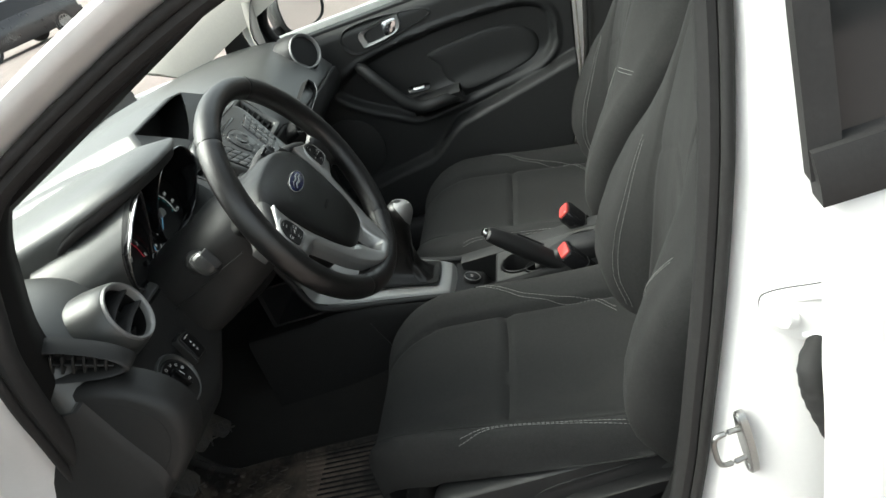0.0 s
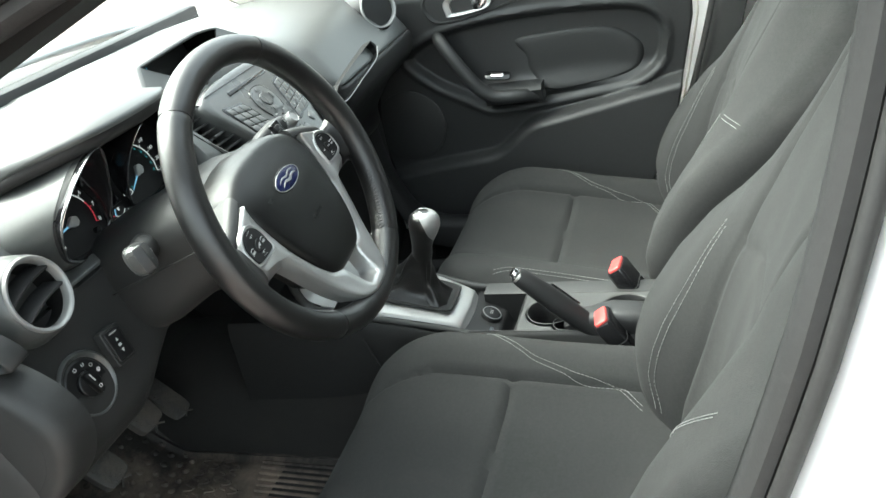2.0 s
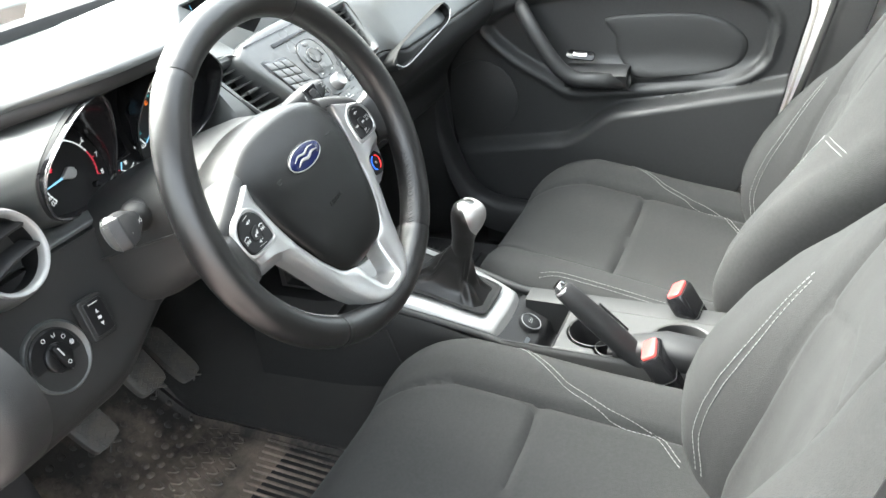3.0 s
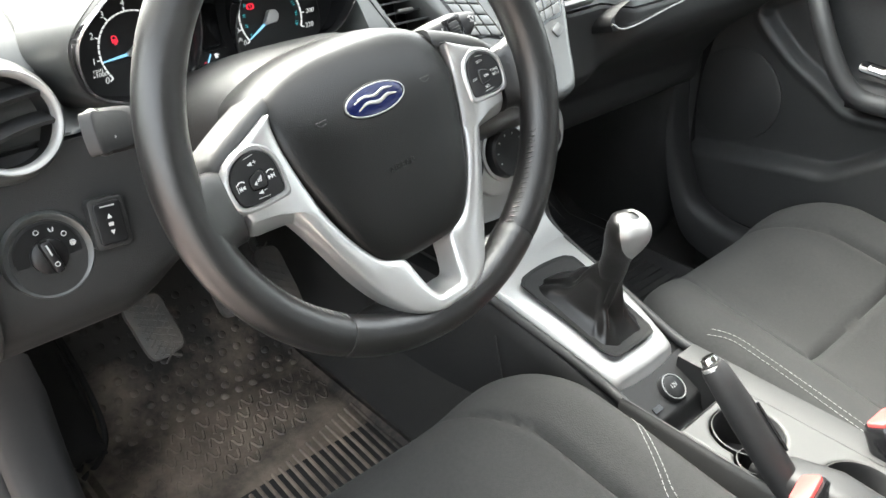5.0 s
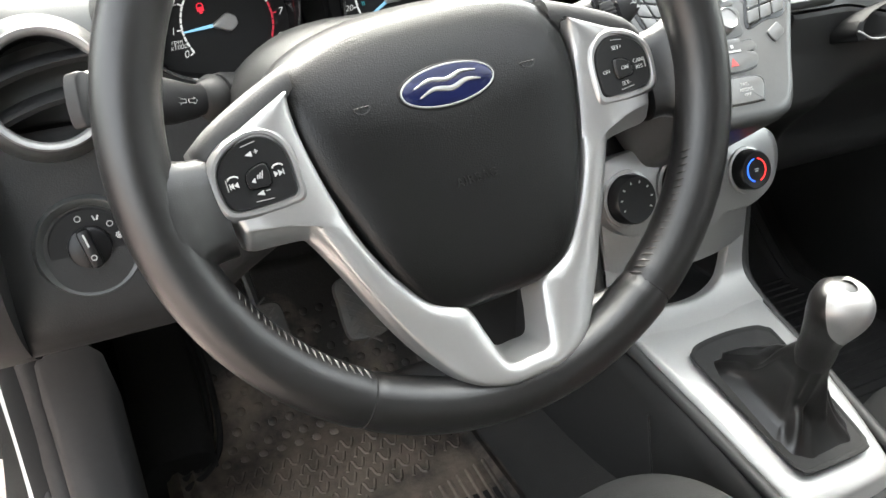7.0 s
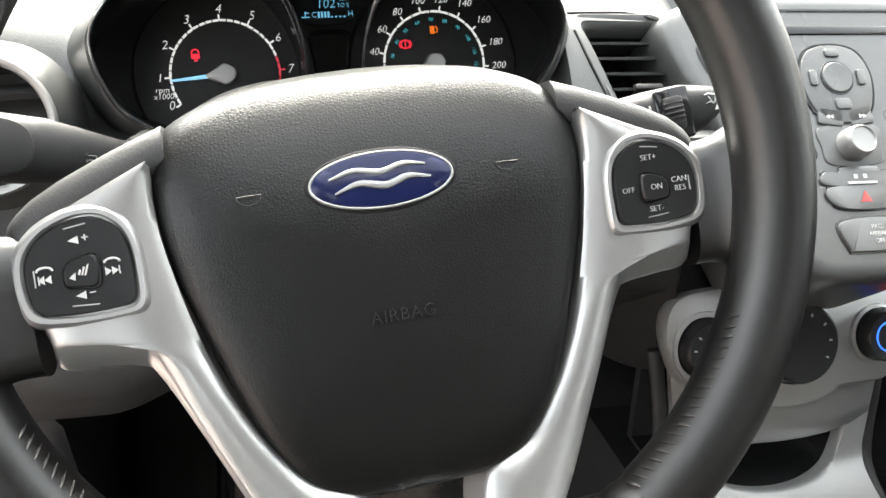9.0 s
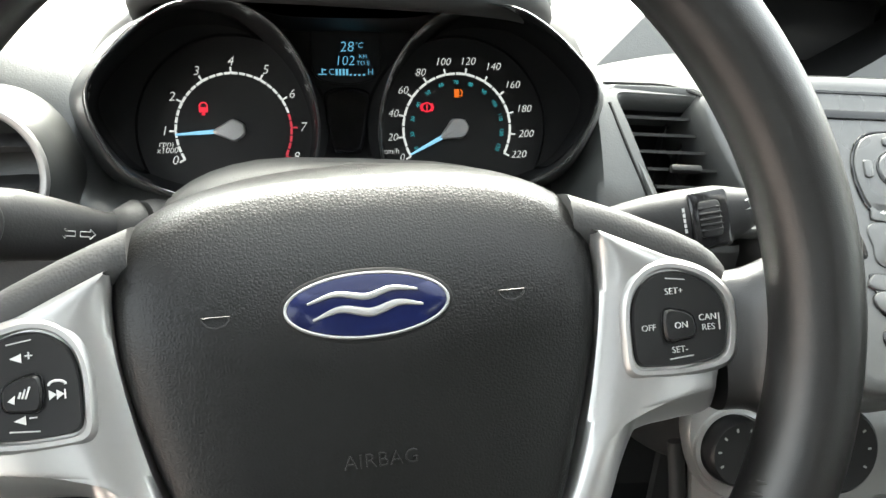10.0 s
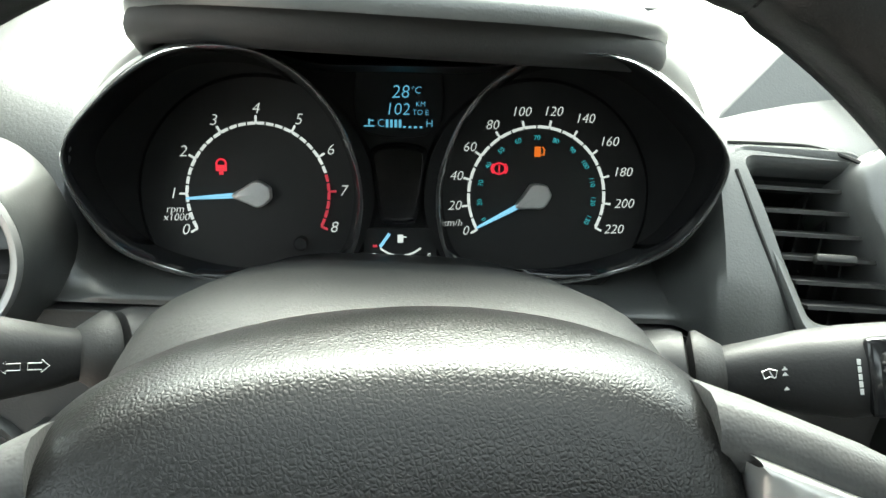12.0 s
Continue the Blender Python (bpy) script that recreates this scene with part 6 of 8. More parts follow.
for s in (-1, 1):
    bed = [Vector((s * (0.039 + 0.0155 * c + 0.0045 * r), 0.0135 * r + 0.003 * c, 0)) for c, r in ((-0.58, -0.62), (1.0, -0.66), (2.58, -0.62), (2.62, 2.0), (2.58, 4.62), (1.0, 4.66), (-0.58, 4.62), (-0.62, 2.0))]
    part("key_bed", plate(rounded(bed, 64), 0.0, 0.0022, 0.0006), GLOSS, stack, "dark bed between the number keys")
    for r in range(5):
        for c in range(3):
            x, y = s * (0.043 + 0.0155 * c + 0.0045 * r - 0.004), 0.000 + 0.0135 * r + 0.003 * c
            k = plate(rrect(0.0139, 0.0119, 0.0012), 0.0, 0.0036, 0.0009)
            part("key", moved(k, Matrix.Translation((x, y, 0)) @ Matrix(((1, s * 0.30, 0, 0), (0.2 * s, 1, 0, 0), (0, 0, 1, 0), (0, 0, 0, 1)))), STACK, stack)
    part("side_key", moved(plate(rrect(0.018, 0.012, 0.003), 0.0, 0.0034, 0.0009), Matrix.Translation((s * 0.058, -0.018, 0)) @ Matrix.Rotation(radians(s * 30), 4, "Z")), STACK, stack)
hz = part("lock_key", plate(rounded([(-0.027, -0.022), (-0.016, -0.022), (-0.012, -0.0185), (0.012, -0.0185), (0.016, -0.022), (0.027, -0.022), (0.026, -0.031), (-0.026, -0.031)], 48), 0.0, 0.0036, 0.0009), STACK, stack, "grey lock key")
part("light_bar", box(0.022, 0.0016, 0.0006, 0, -0.0300, 0.0040), PRINT, hz)
part("icon", joined(bar(0.003, 0.003, -0.004, -0.0255), bar(0.003, 0.003, 0.003, -0.0255)), PRINT, hz).location.z = 0.0038
hk = part("hazard_key", plate(rounded([(-0.025, -0.0325), (0.025, -0.0325), (0.020, -0.0465), (-0.020, -0.0465)], 48), 0.0, 0.0036, 0.0009), STACK, stack, "grey hazard key")
part("key_gap", plate(rounded([(-0.0285, -0.0212), (-0.016, -0.0212), (-0.012, -0.0175), (0.012, -0.0175), (0.016, -0.0212), (0.0285, -0.0212), (0.0262, -0.0325), (0.021, -0.0476), (-0.021, -0.0476), (-0.0262, -0.0325)], 60), 0.0, 0.0024, 0.0004), GLOSS, stack, "dark joint round the keys")
part("icon", moved(tri(0.0075, 0.0085), pose(0, -0.0395, 0.0039, 0, 0, 90)), RED, hk, "red triangle")
pa = part("airbag_lamp", plate(rounded([(-0.022, -0.056), (0.022, -0.056), (0.020, -0.0745), (0.015, -0.0765), (-0.015, -0.0765), (-0.020, -0.0745)], 48), 0.0, 0.0034, 0.0012), STACK, stack, "grey airbag lamp panel")
part("lamp_gap", plate(rounded([(-0.0235, -0.0548), (0.0235, -0.0548), (0.0212, -0.0752), (0.0155, -0.0778), (-0.0155, -0.0778), (-0.0212, -0.0752)], 48), 0.0, 0.0022, 0.0004), GLOSS, stack, "dark joint round the lamp panel")
for i, body in enumerate(("PASS", "AIRBAG", "OFF")):
    words("lettering", body, 0.0042, PRINT, pa, Matrix.Translation((0.003, -0.0605 - 0.0048 * i, 0.0037)))


def stack_vent(s):
    """A slanted vent beside the stack."""
    m = frame_of((s * 0.137, 0.2165, 0.9125), (1, 0.04 * s, 0), (0, 0.69, 0.73))
    v = thing("air_vent", "dark slatted vent beside the centre stack", "air vent", m, "centre vents")
    q = [(-0.037, 0.0385), (0.016, 0.0385), (0.050, -0.0385), (-0.013, -0.0385)]
    q = [Vector((-s * x, y, 0)) for x, y in q]
    out = []
    for i in range(4):
        a, b, c = q[i - 1], q[i], q[(i + 1) % 4]
        for k in range(7):
            w = k / 6
            p0, p1 = b + (a - b).normalized() * 0.008, b + (c - b).normalized() * 0.008
            out.append((p0 * (1 - w) ** 2 + b * 2 * w * (1 - w) + p1 * w * w))
    for body in (dash_top, lower_dash):
        cut_through(body, moved(loft([scaled(out, 1.12, z) for z in (-0.05, 0.05)]), m))
    part("frame", loft([scaled(out, k, z) for k, z in ((1.13, -0.02), (1.32, -0.006), (1.30, 0.001), (1.24, 0.0030), (1.10, 0.0015), (1.02, -0.003), (1.0, -0.03))], cap=False), DASH, v, "grey moulded frame", 45)
    part("well", loft([scaled(out, k, z) for k, z in ((1.01, -0.012), (1.01, -0.042), (0.02, -0.042))], cap=False), FACE, v, "dark well")
    c = centre(out)
    for i in range(6):
        y = 0.0290 - 0.0120 * i
        off = -s * (-0.0105 + 0.029 * (0.0385 - y) / 0.077)
        part("slat", loft([[Vector((off + k * 0.0285 + s * 0.3 * a, y + a, b)) for a, b in ((-0.0008, -0.004), (0.0009, -0.0032), (0.0092, -0.020), (0.0080, -0.0205))] for k in (-1, 0, 1)]), SHROUD, v, "", 60)
    part("slider", box(0.020, 0.0045, 0.006, -s * 0.002, -0.0072, -0.002, 0.0015), SHROUD, v, "grey slider")
    for i in range(3):
        part("back_blade", loft([[Vector((c.x + 0.013 * (i - 1) - s * (-0.34) * -yy + d, yy, z)) for d, z in ((-0.0006, -0.022), (0.0006, -0.022), (0.0006, -0.036), (-0.0006, -0.036))] for yy in (-0.036, 0.036)]), DARK, v)
    return v


stack_vent(-1)
stack_vent(1)

# centre screen under its hood
scm = frame_of((-0.004, 0.362, 0.977), (1, 0, 0), (0, 0.20, 0.98))
sc = thing("centre_screen", "dark centre screen with faint blue readings", "display", scm)
part("bezel", plate(rrect(0.168, 0.056, 0.010), -0.012, 0.0, 0.002), GLOSS, sc)
part("glass", plate(rrect(0.155, 0.046, 0.004), 0.0, 0.0012, 0.0005), FACE, sc)
part("readings", joined(bar(0.010, 0.0015, -0.055, 0.012), bar(0.016, 0.0015, -0.050, 0.007), bar(0.006, 0.006, -0.056, -0.002), bar(0.0012, 0.026, -0.036, 0.002), bar(0.02, 0.0015, -0.048, -0.012)), LCD, sc, "blue bars of writing").location.z = 0.0016

# passenger side: tray slot
tray = thing("dash_tray", "slot tray with a silver lip in the dashboard", "tray", frame_of((0.275, 0.166, 0.866), (1, 0.02, 0.12), (0, 0.3, 0.954)))
slot = rounded([(-0.115, -0.008), (-0.09, -0.016), (0.09, -0.016), (0.118, -0.006), (0.112, 0.010), (0.09, 0.014), (-0.06, 0.014), (-0.105, 0.006)], 60)
part("recess", loft([scaled(slot, k, z) for k, z in ((1.03, -0.03), (1.03, 0.003), (1.0, 0.0045), (0.95, 0.003), (0.92, -0.035), (0.02, -0.035))]), BLACK, tray, "dark recess", 50)
part("lip", tube([Vector((p.x, p.y, 0.005)) for p in smooth_line([(-0.118, -0.004, 0), (-0.09, -0.0175, 0), (0.0, -0.0182, 0), (0.09, -0.0175, 0), (0.120, -0.004, 0)], 40)], 0.0011, 8), SATIN, tray, "silver lip")


# ---------------------------------------------------------------- climate pod
CM = frame_of((-0.006, 0.183, 0.716), (1, 0, 0), (0, 0.34, 0.94))
clim = thing("climate_panel", "silver heater panel with three black knobs", "heater control", CM)
CP = [(0.0, 0.048), (0.05, 0.046), (0.092, 0.040), (0.104, 0.016), (0.096, -0.018), (0.073, -0.036), (0.045, -0.039), (0.030, -0.047), (0.0, -0.051)]
cp_out = rounded([Vector((*p, 0)) for p in CP] + [Vector((-x, y, 0)) for x, y in reversed(CP[1:-1])], 90)
for p in cp_out:
    if p.x > 0.05:
        p.x += 0.35 * (p.x - 0.05)
part("panel", loft([scaled(cp_out, k, z) for k, z in ((0.90, -0.035), (0.985, -0.014), (1.0, -0.007), (0.975, -0.001), (0.9, 0.0005), (0.02, 0.0005))]), SILVER, clim, "satin silver pod", 55)
for x, r in ((-0.071, 0.0235), (0.0, 0.031), (0.074, 0.0200)):
    kb = part("knob", moved(lathe([(r, 0.0), (r * 0.98, 0.014), (r * 0.90, 0.0165), (r * 0.55, 0.0155), (0.0, 0.0155)], 44), Matrix.Translation((x, 0.001, 0))), BUTTON, clim, "black turning knob")
    part("collar", moved(lathe([(r * 1.20, -0.002), (r * 1.18, 0.0035), (r * 1.06, 0.0042), (r * 1.03, -0.001)], 48, True), Matrix.Translation((x, 0.001, 0))), SILVER, kb, "silver collar")
    if x > 0.01:
        for a0, a1, mt in ((100, 250, glowing("blue_mark", (0.02, 0.12, 0.9), 0.25)), (80, -70, glowing("red_mark", (0.8, 0.03, 0.03), 0.25))):
            part("colour_arc", moved(tube([Vector((0.0115 * math.cos(radians(a0 + (a1 - a0) * i / 16)), 0.0115 * math.sin(radians(a0 + (a1 - a0) * i / 16)), 0.0158)) for i in range(17)], 0.0007, 6), Matrix.Translation((x, 0.001, 0))), mt, kb)
        part("icon", moved(joined(bar(0.005, 0.0012, 0, 0.001), bar(0.004, 0.0012, 0, -0.001)), Matrix.Translation((x, 0.001, 0.0158))), PRINT, kb)
    else:
        part("icon", joined(*[moved(bar(0.0024, 0.0014), Matrix.Translation((x + r * 0.72 * math.cos(radians(a)), 0.001 + r * 0.72 * math.sin(radians(a)), 0.0162)) @ Matrix.Rotation(radians(a), 4, "Z")) for a in range(-30, 211, 34)]), GREY_PRINT, kb)


# ---------------------------------------------------------------- centre console
console = thing("centre_console", "dark centre console with silver trim and cup holders", "console", Matrix.Translation((0, 0, 0.42)))
CN = Matrix.Translation((0, 0, -0.42))


def console_ring(y, w, top, bottom, flare=0.02):
    return [Vector((x, y, z)) for x, z in ((-w - flare, bottom), (-w - flare * 0.4, (top + bottom) / 2), (-w - 0.004, top - 0.022), (-w, top - 0.004), (-w + 0.004, top), (0, top), (w - 0.004, top), (w, top - 0.004), (w + 0.004, top - 0.022), (w + flare * 0.4, (top + bottom) / 2), (w + flare, bottom))]


part("body", moved(loft([console_ring(*r) for r in ((-0.55, 0.070, 0.520, 0.40), (-0.41, 0.073, 0.520, 0.385), (-0.405, 0.073, 0.458, 0.385), (-0.15, 0.076, 0.458, 0.34), (-0.112, 0.076, 0.460, 0.32), (-0.100, 0.076, 0.480, 0.315), (-0.060, 0.076, 0.512, 0.31), (0.0, 0.084, 0.534, 0.30), (0.06, 0.088, 0.550, 0.29), (0.12, 0.092, 0.562, 0.28), (0.17, 0.096, 0.565, 0.28), (0.21, 0.098, 0.560, 0.28), (0.34, 0.10, 0.560, 0.29))]), CN), SOFT, console, "dark console body", 40)
for s in (-1, 1):
    inner = 0.0 if s < 0 else -0.034
    part("side_wall", moved(loft([[Vector((s * (0.0715 + a), y, z)) for a, z in ((inner, 0.44), (inner, 0.5250), (inner + 0.002, 0.5262), (0.0, 0.5262), (0.003, 0.5235), (0.007, 0.519), (0.010, 0.44))] for y in (-0.408, -0.28, -0.15, -0.10, -0.075)]), CN), DASH_LOW, console, "dark console side wall", 40)
part("side_line", moved(tube([Vector((-0.0995 - 0.012 * k, 0.095 - 0.04 * k, 0.53 - 0.10 * k)) for k in (0, 0.3, 0.7, 1)], 0.0012, 6), CN), DARK, console)

# silver frame round the gear lever
TR = [(-0.067, 0.505, 0.050), (-0.060, 0.520, 0.056), (-0.050, 0.531, 0.059), (0.0, 0.548, 0.066), (0.06, 0.563, 0.072), (0.12, 0.576, 0.078), (0.150, 0.582, 0.081), (0.164, 0.584, 0.083)]
rows = []
for y, z, w in [tuple(v) for v in smooth_line([Vector(t) for t in TR], 40)]:
    rear = max(0.0, min(1.0, (0.06 - y) / 0.11))
    rows.append([Vector((x - (0.008 * rear if x > 0 else 0), y + 0.010 * (1 - (x / w) ** 2) * (1 if y > -0.04 else -0.3), z + dz)) for x, dz in ((-w - 0.003, -0.014), (-w - 0.0025, -0.008), (-w, -0.002), (-w + 0.004, 0.0), (-w * 0.6, 0.001), (0, 0.001), (w * 0.6, 0.001), (w - 0.004, 0.0), (w, -0.002), (w + 0.0025, -0.008), (w + 0.003, -0.014))])
part("silver_trim", moved(loft(rows, closed=False, cap=False), CN), TRIM, console, "satin silver console trim", 45)
for s in (-1, 1):
    rail = smooth_line([Vector((s * x, y, z)) for x, y, z in ((0.101, 0.215, 0.700), (0.0965, 0.202, 0.655), (0.0935, 0.194, 0.615), (0.0905, 0.180, 0.588), (0.0865, 0.140, 0.571), (0.0790, 0.060, 0.552), (0.0730, 0.0, 0.537), (0.0690, -0.050, 0.524), (0.0715, -0.085, 0.5175), (0.0755, -0.125, 0.5170))], 60)
    part("side_rail", moved(tube(rail, [0.0062] * 50 + [0.0062 - 0.0003 * i for i in range(10)], 12), CN), DASH_LOW, console, "dark rail beside the trim", 60)
BIN_LINE = smooth_line([Vector(q) for q in ((0.0815, 0.140, 0.5795), (0.0840, 0.160, 0.5855), (0.0858, 0.176, 0.5945), (0.0872, 0.1825, 0.607), (0.0885, 0.1845, 0.624), (0.0898, 0.1862, 0.644), (0.0915, 0.192, 0.670))], 60)


def bin_skin(x, t, back=0.0):
    """A point of the silver skin round the open bin: x across in half widths, t up along its bent line."""
    k = max(0.0, min(58.999, 59 * t))
    p = BIN_LINE[int(k)].lerp(BIN_LINE[int(k) + 1], k - int(k))
    return Vector((x * p.x, p.y + 0.008 * abs(x) ** 3 * t + back, p.z - 0.5 * back))


bin_hole = rounded([Vector((x, t, 0)) for x, t in ((-0.73, 0.86), (-0.68, 0.90), (0.0, 0.90), (0.68, 0.90), (0.73, 0.86), (0.725, 0.70), (0.69, 0.50), (0.58, 0.355), (0.32, 0.265), (0.0, 0.235), (-0.32, 0.265), (-0.58, 0.355), (-0.69, 0.50), (-0.725, 0.70))], 96)
bin_edge = []
for q in bin_hole:
    c = Vector((q.x, (q.y - 0.6) * 2.2, 0))
    c = c / max(abs(c.x), abs(c.y))
    bin_edge.append(Vector((c.x, max(0.0, min(1.0, 0.5 + 0.5 * c.y)), 0)))
rings = [[bin_skin(q.x, q.y, 0.012) for q in bin_hole], [bin_skin(q.x * 1.0, q.y, 0.0022) for q in bin_hole]]
for k in (0.05, 0.12, 0.3, 0.5, 0.7, 0.9, 1.0):
    rings.append([bin_skin(a.x + (b.x - a.x) * k, a.y + (b.y - a.y) * k) for a, b in zip(bin_hole, bin_edge)])
part("bin_surround", moved(loft(rings, closed=True, cap=False), CN), TRIM, console, "satin silver surround of the bin", 50)
part("fascia", moved(loft([[Vector((x * w, y + 0.012 * (abs(x) ** 3), z - 0.010 * drop * (1 - x * x))) for x in (-1, -0.9, -0.75, -0.5, -0.25, 0, 0.25, 0.5, 0.75, 0.9, 1)] + [Vector((w, y + 0.02, z)), Vector((-w, y + 0.02, z))] for y, z, w, drop in ((0.194, 0.712, 0.094, 0), (0.184, 0.672, 0.0915, 0), (0.1805, 0.648, 0.0895, 0.5), (0.1790, 0.638, 0.0885, 1.0), (0.1805, 0.6355, 0.088, 1.0))]), CN), SILVER, console, "silver fascia above the bin", 40)
part("open_bin", moved(loft([[Vector((x, y, z)) for y, z in ((0.158, 0.5645), (0.158, 0.569), (0.279, 0.569), (0.279, 0.648), (0.19, 0.648), (0.19, 0.652), (0.288, 0.652), (0.288, 0.5645))] for x in (-0.075, 0.075)]), CN), DARK, console, "dark open bin", 30)
gm = frame_of((0, 0.036, 0.5615), (1, 0, 0), (0, 0.968, 0.252))
hole = rounded([(-0.051, 0.060), (-0.046, 0.071), (-0.034, 0.077), (0.0, 0.080), (0.034, 0.077), (0.046, 0.071), (0.051, 0.060), (0.046, 0.0), (0.041, -0.060), (0.037, -0.073), (0.028, -0.079), (-0.030, -0.079), (-0.041, -0.073), (-0.045, -0.060), (-0.048, 0.0)], 72)
part("gaiter_frame", moved(loft([scaled(hole, k, z) for k, z in ((1.0, 0.0), (1.0, 0.0014), (0.985, 0.0020), (0.955, 0.0014), (0.90, -0.0025), (0.84, -0.0075), (0.78, -0.010), (0.02, -0.010))]), CN @ gm), SOFT, console, "black gaiter frame", 50)

lever = thing("gear_lever", "gear lever with a silver-capped knob and leather gaiter", "gear lever", Matrix.Translation((0, 0.036, 0.562)))
GL = Matrix.Translation((0, -0.036, -0.562))
base = scaled(rrect(0.086, 0.144, 0.028, 12), 1, 0)
nb = len(base)
rings = []
top_c, top_m = Vector((-0.015, -0.003, 0.641)), frame_of((0, 0, 0), (1, 0, 0), (0, 0.97, 0.22))
for i in range(29):
    k = i / 28
    c = (gm @ Vector((0, 0, -0.006))).lerp(top_c, k)
    rings.append([])
    for j, p in enumerate(base):
        a = 2 * math.pi * j / nb
        shrink = (1 - k) ** 1.25 * (1 - 0.34 * math.sin(math.pi * k))
        fold = 1 + 0.13 * math.sin(5 * a + 5 * k) * math.sin(math.pi * k) + 0.07 * math.sin(9 * a - 9 * k) * math.sin(math.pi * k) ** 0.7
        q = Vector((p.x * shrink * fold, p.y * shrink * fold, 0)) + Vector((0.0145 * math.cos(a), 0.0145 * math.sin(a), 0)) * k
        rings[-1].append(c + top_m.to_3x3() @ q + Vector((0, 0, 0.006 * math.sin(3 * a + 9 * k) * math.sin(math.pi * k))))
part("gaiter", moved(loft(rings), GL), LEATHER, lever, "folded black leather gaiter", 70)
kd = Vector((-0.006, -0.012, 0.075)).normalized()
km = frame_of(top_c - kd * 0.012, (1, 0, 0.08), (0, 0.97, 0.2))
knob = part("knob", moved(loft([[Vector((a * math.cos(q), b * math.sin(q) + y, z)) for q in [2 * math.pi * j / 32 for j in range(32)]] for z, a, b, y in ((0.0, 0.0155, 0.0155, 0), (0.010, 0.0165, 0.0165, 0), (0.024, 0.0155, 0.0165, 0), (0.040, 0.0175, 0.019, -0.001), (0.056, 0.0215, 0.023, -0.003), (0.068, 0.0225, 0.0245, -0.004), (0.078, 0.0205, 0.0225, -0.004), (0.085, 0.0145, 0.016, -0.004), (0.088, 0.005, 0.006, -0.004))]), GL @ km), LEATHER, lever, "black leather knob", 60)
KN = [(0.036, 0.0170, 0.0183, -0.001), (0.046, 0.0188, 0.0203, -0.002), (0.056, 0.0215, 0.023, -0.003), (0.068, 0.0225, 0.0245, -0.004), (0.078, 0.0205, 0.0225, -0.004), (0.085, 0.0145, 0.016, -0.004), (0.0885, 0.006, 0.007, -0.004)]
cap = []
for i, (z, a, b, y) in enumerate(KN):
    half = (12, 50, 72, 86, 98, 118, 165)[i]
    row_ = [radians(283 - half + 2 * half * j / 24) for j in range(25)]
    k = 1.0 if i == 0 else 1.05
    cap.append([Vector((a * k * math.cos(q), b * k * math.sin(q) + y, z + 0.0006 * (i > 3))) for q in row_])
cap = [smooth_line([r[j] for r in cap], 22) for j in range(25)]
tilt = Matrix.Translation((0, -0.004, 0.064)) @ Matrix.Rotation(radians(20), 4, "Z") @ Matrix.Translation((0, 0.004, -0.064))
part("knob_cap", moved(loft(cap, closed=False, cap=False), GL @ km), SATIN, knob, "satin silver shift cap", 70)
part("shift_marks", moved(joined(*[bar(0.0014, 0.0022, 0.0045 * (i - 1), 0.004 * (j - 0.5) * 2) for i in range(3) for j in range(2)], bar(0.010, 0.0006)), GL @ km @ tilt @ frame_of((0, -0.0255, 0.0790), (1, 0, 0), (0, 0.55, 0.83))), BUTTON, knob, "dark shift pattern marks")

# socket panel, tray, cup plate
part("socket_panel", moved(loft([[Vector((x, y, z + dz)) for x, dz in ((-w, -0.004), (-w + 0.003, 0.0015), (0, 0.002), (w - 0.003, 0.0015), (w, -0.004))] for y, z, w in smooth_line([Vector(q) for q in ((-0.149, 0.5235, 0.068), (-0.146, 0.5150, 0.068), (-0.142, 0.4850, 0.068), (-0.136, 0.4690, 0.068), (-0.124, 0.4660, 0.068), (-0.117, 0.4720, 0.068), (-0.112, 0.4890, 0.069), (-0.104, 0.4955, 0.069), (-0.085, 0.5045, 0.069), (-0.062, 0.5150, 0.067))], 48)], closed=False, cap=False), CN), DARK, console, "dark socket panel with a pocket", 50)
skm = frame_of((0.004, -0.092, 0.5055), (1, 0, 0), (0, 0.88, 0.47))
sk = part("power_socket", moved(lathe([(0.0175, -0.004), (0.0175, 0.003), (0.0165, 0.0048), (0.0150, 0.0048), (0.0140, 0.003), (0.0, 0.0032)], 40), CN @ skm), DARK, console, "dark power socket with a bright ring")
part("socket_ring", moved(tube([Vector((0.0154 * math.cos(2 * math.pi * i / 40), 0.0154 * math.sin(2 * math.pi * i / 40), 0.0052)) for i in range(40)], 0.0007, 6, closed=True), CN @ skm), SILVER, sk, "thin silver ring")
part("socket_cap", moved(lathe([(0.0142, 0.002), (0.0140, 0.0052), (0.012, 0.006), (0.0, 0.006)], 36), CN @ skm), BUTTON, sk)
words("lettering", "12V", 0.0075, GREY_PRINT, sk, CN @ skm @ Matrix.Translation((0, 0.001, 0.0063)))
part("usb_port", moved(joined(box(0.014, 0.007, 0.003), box(0.009, 0.0022, 0.0036)), CN @ frame_of((-0.034, -0.099, 0.5005), (1, 0, 0), (0, 0.88, 0.47))), GLOSS, console)
part("badge", moved(plate(rrect(0.022, 0.008, 0.002), 0, 0.0015), CN @ frame_of((-0.012, -0.071, 0.5105), (1, 0, 0), (0, 0.88, 0.47))), SHROUD, console)

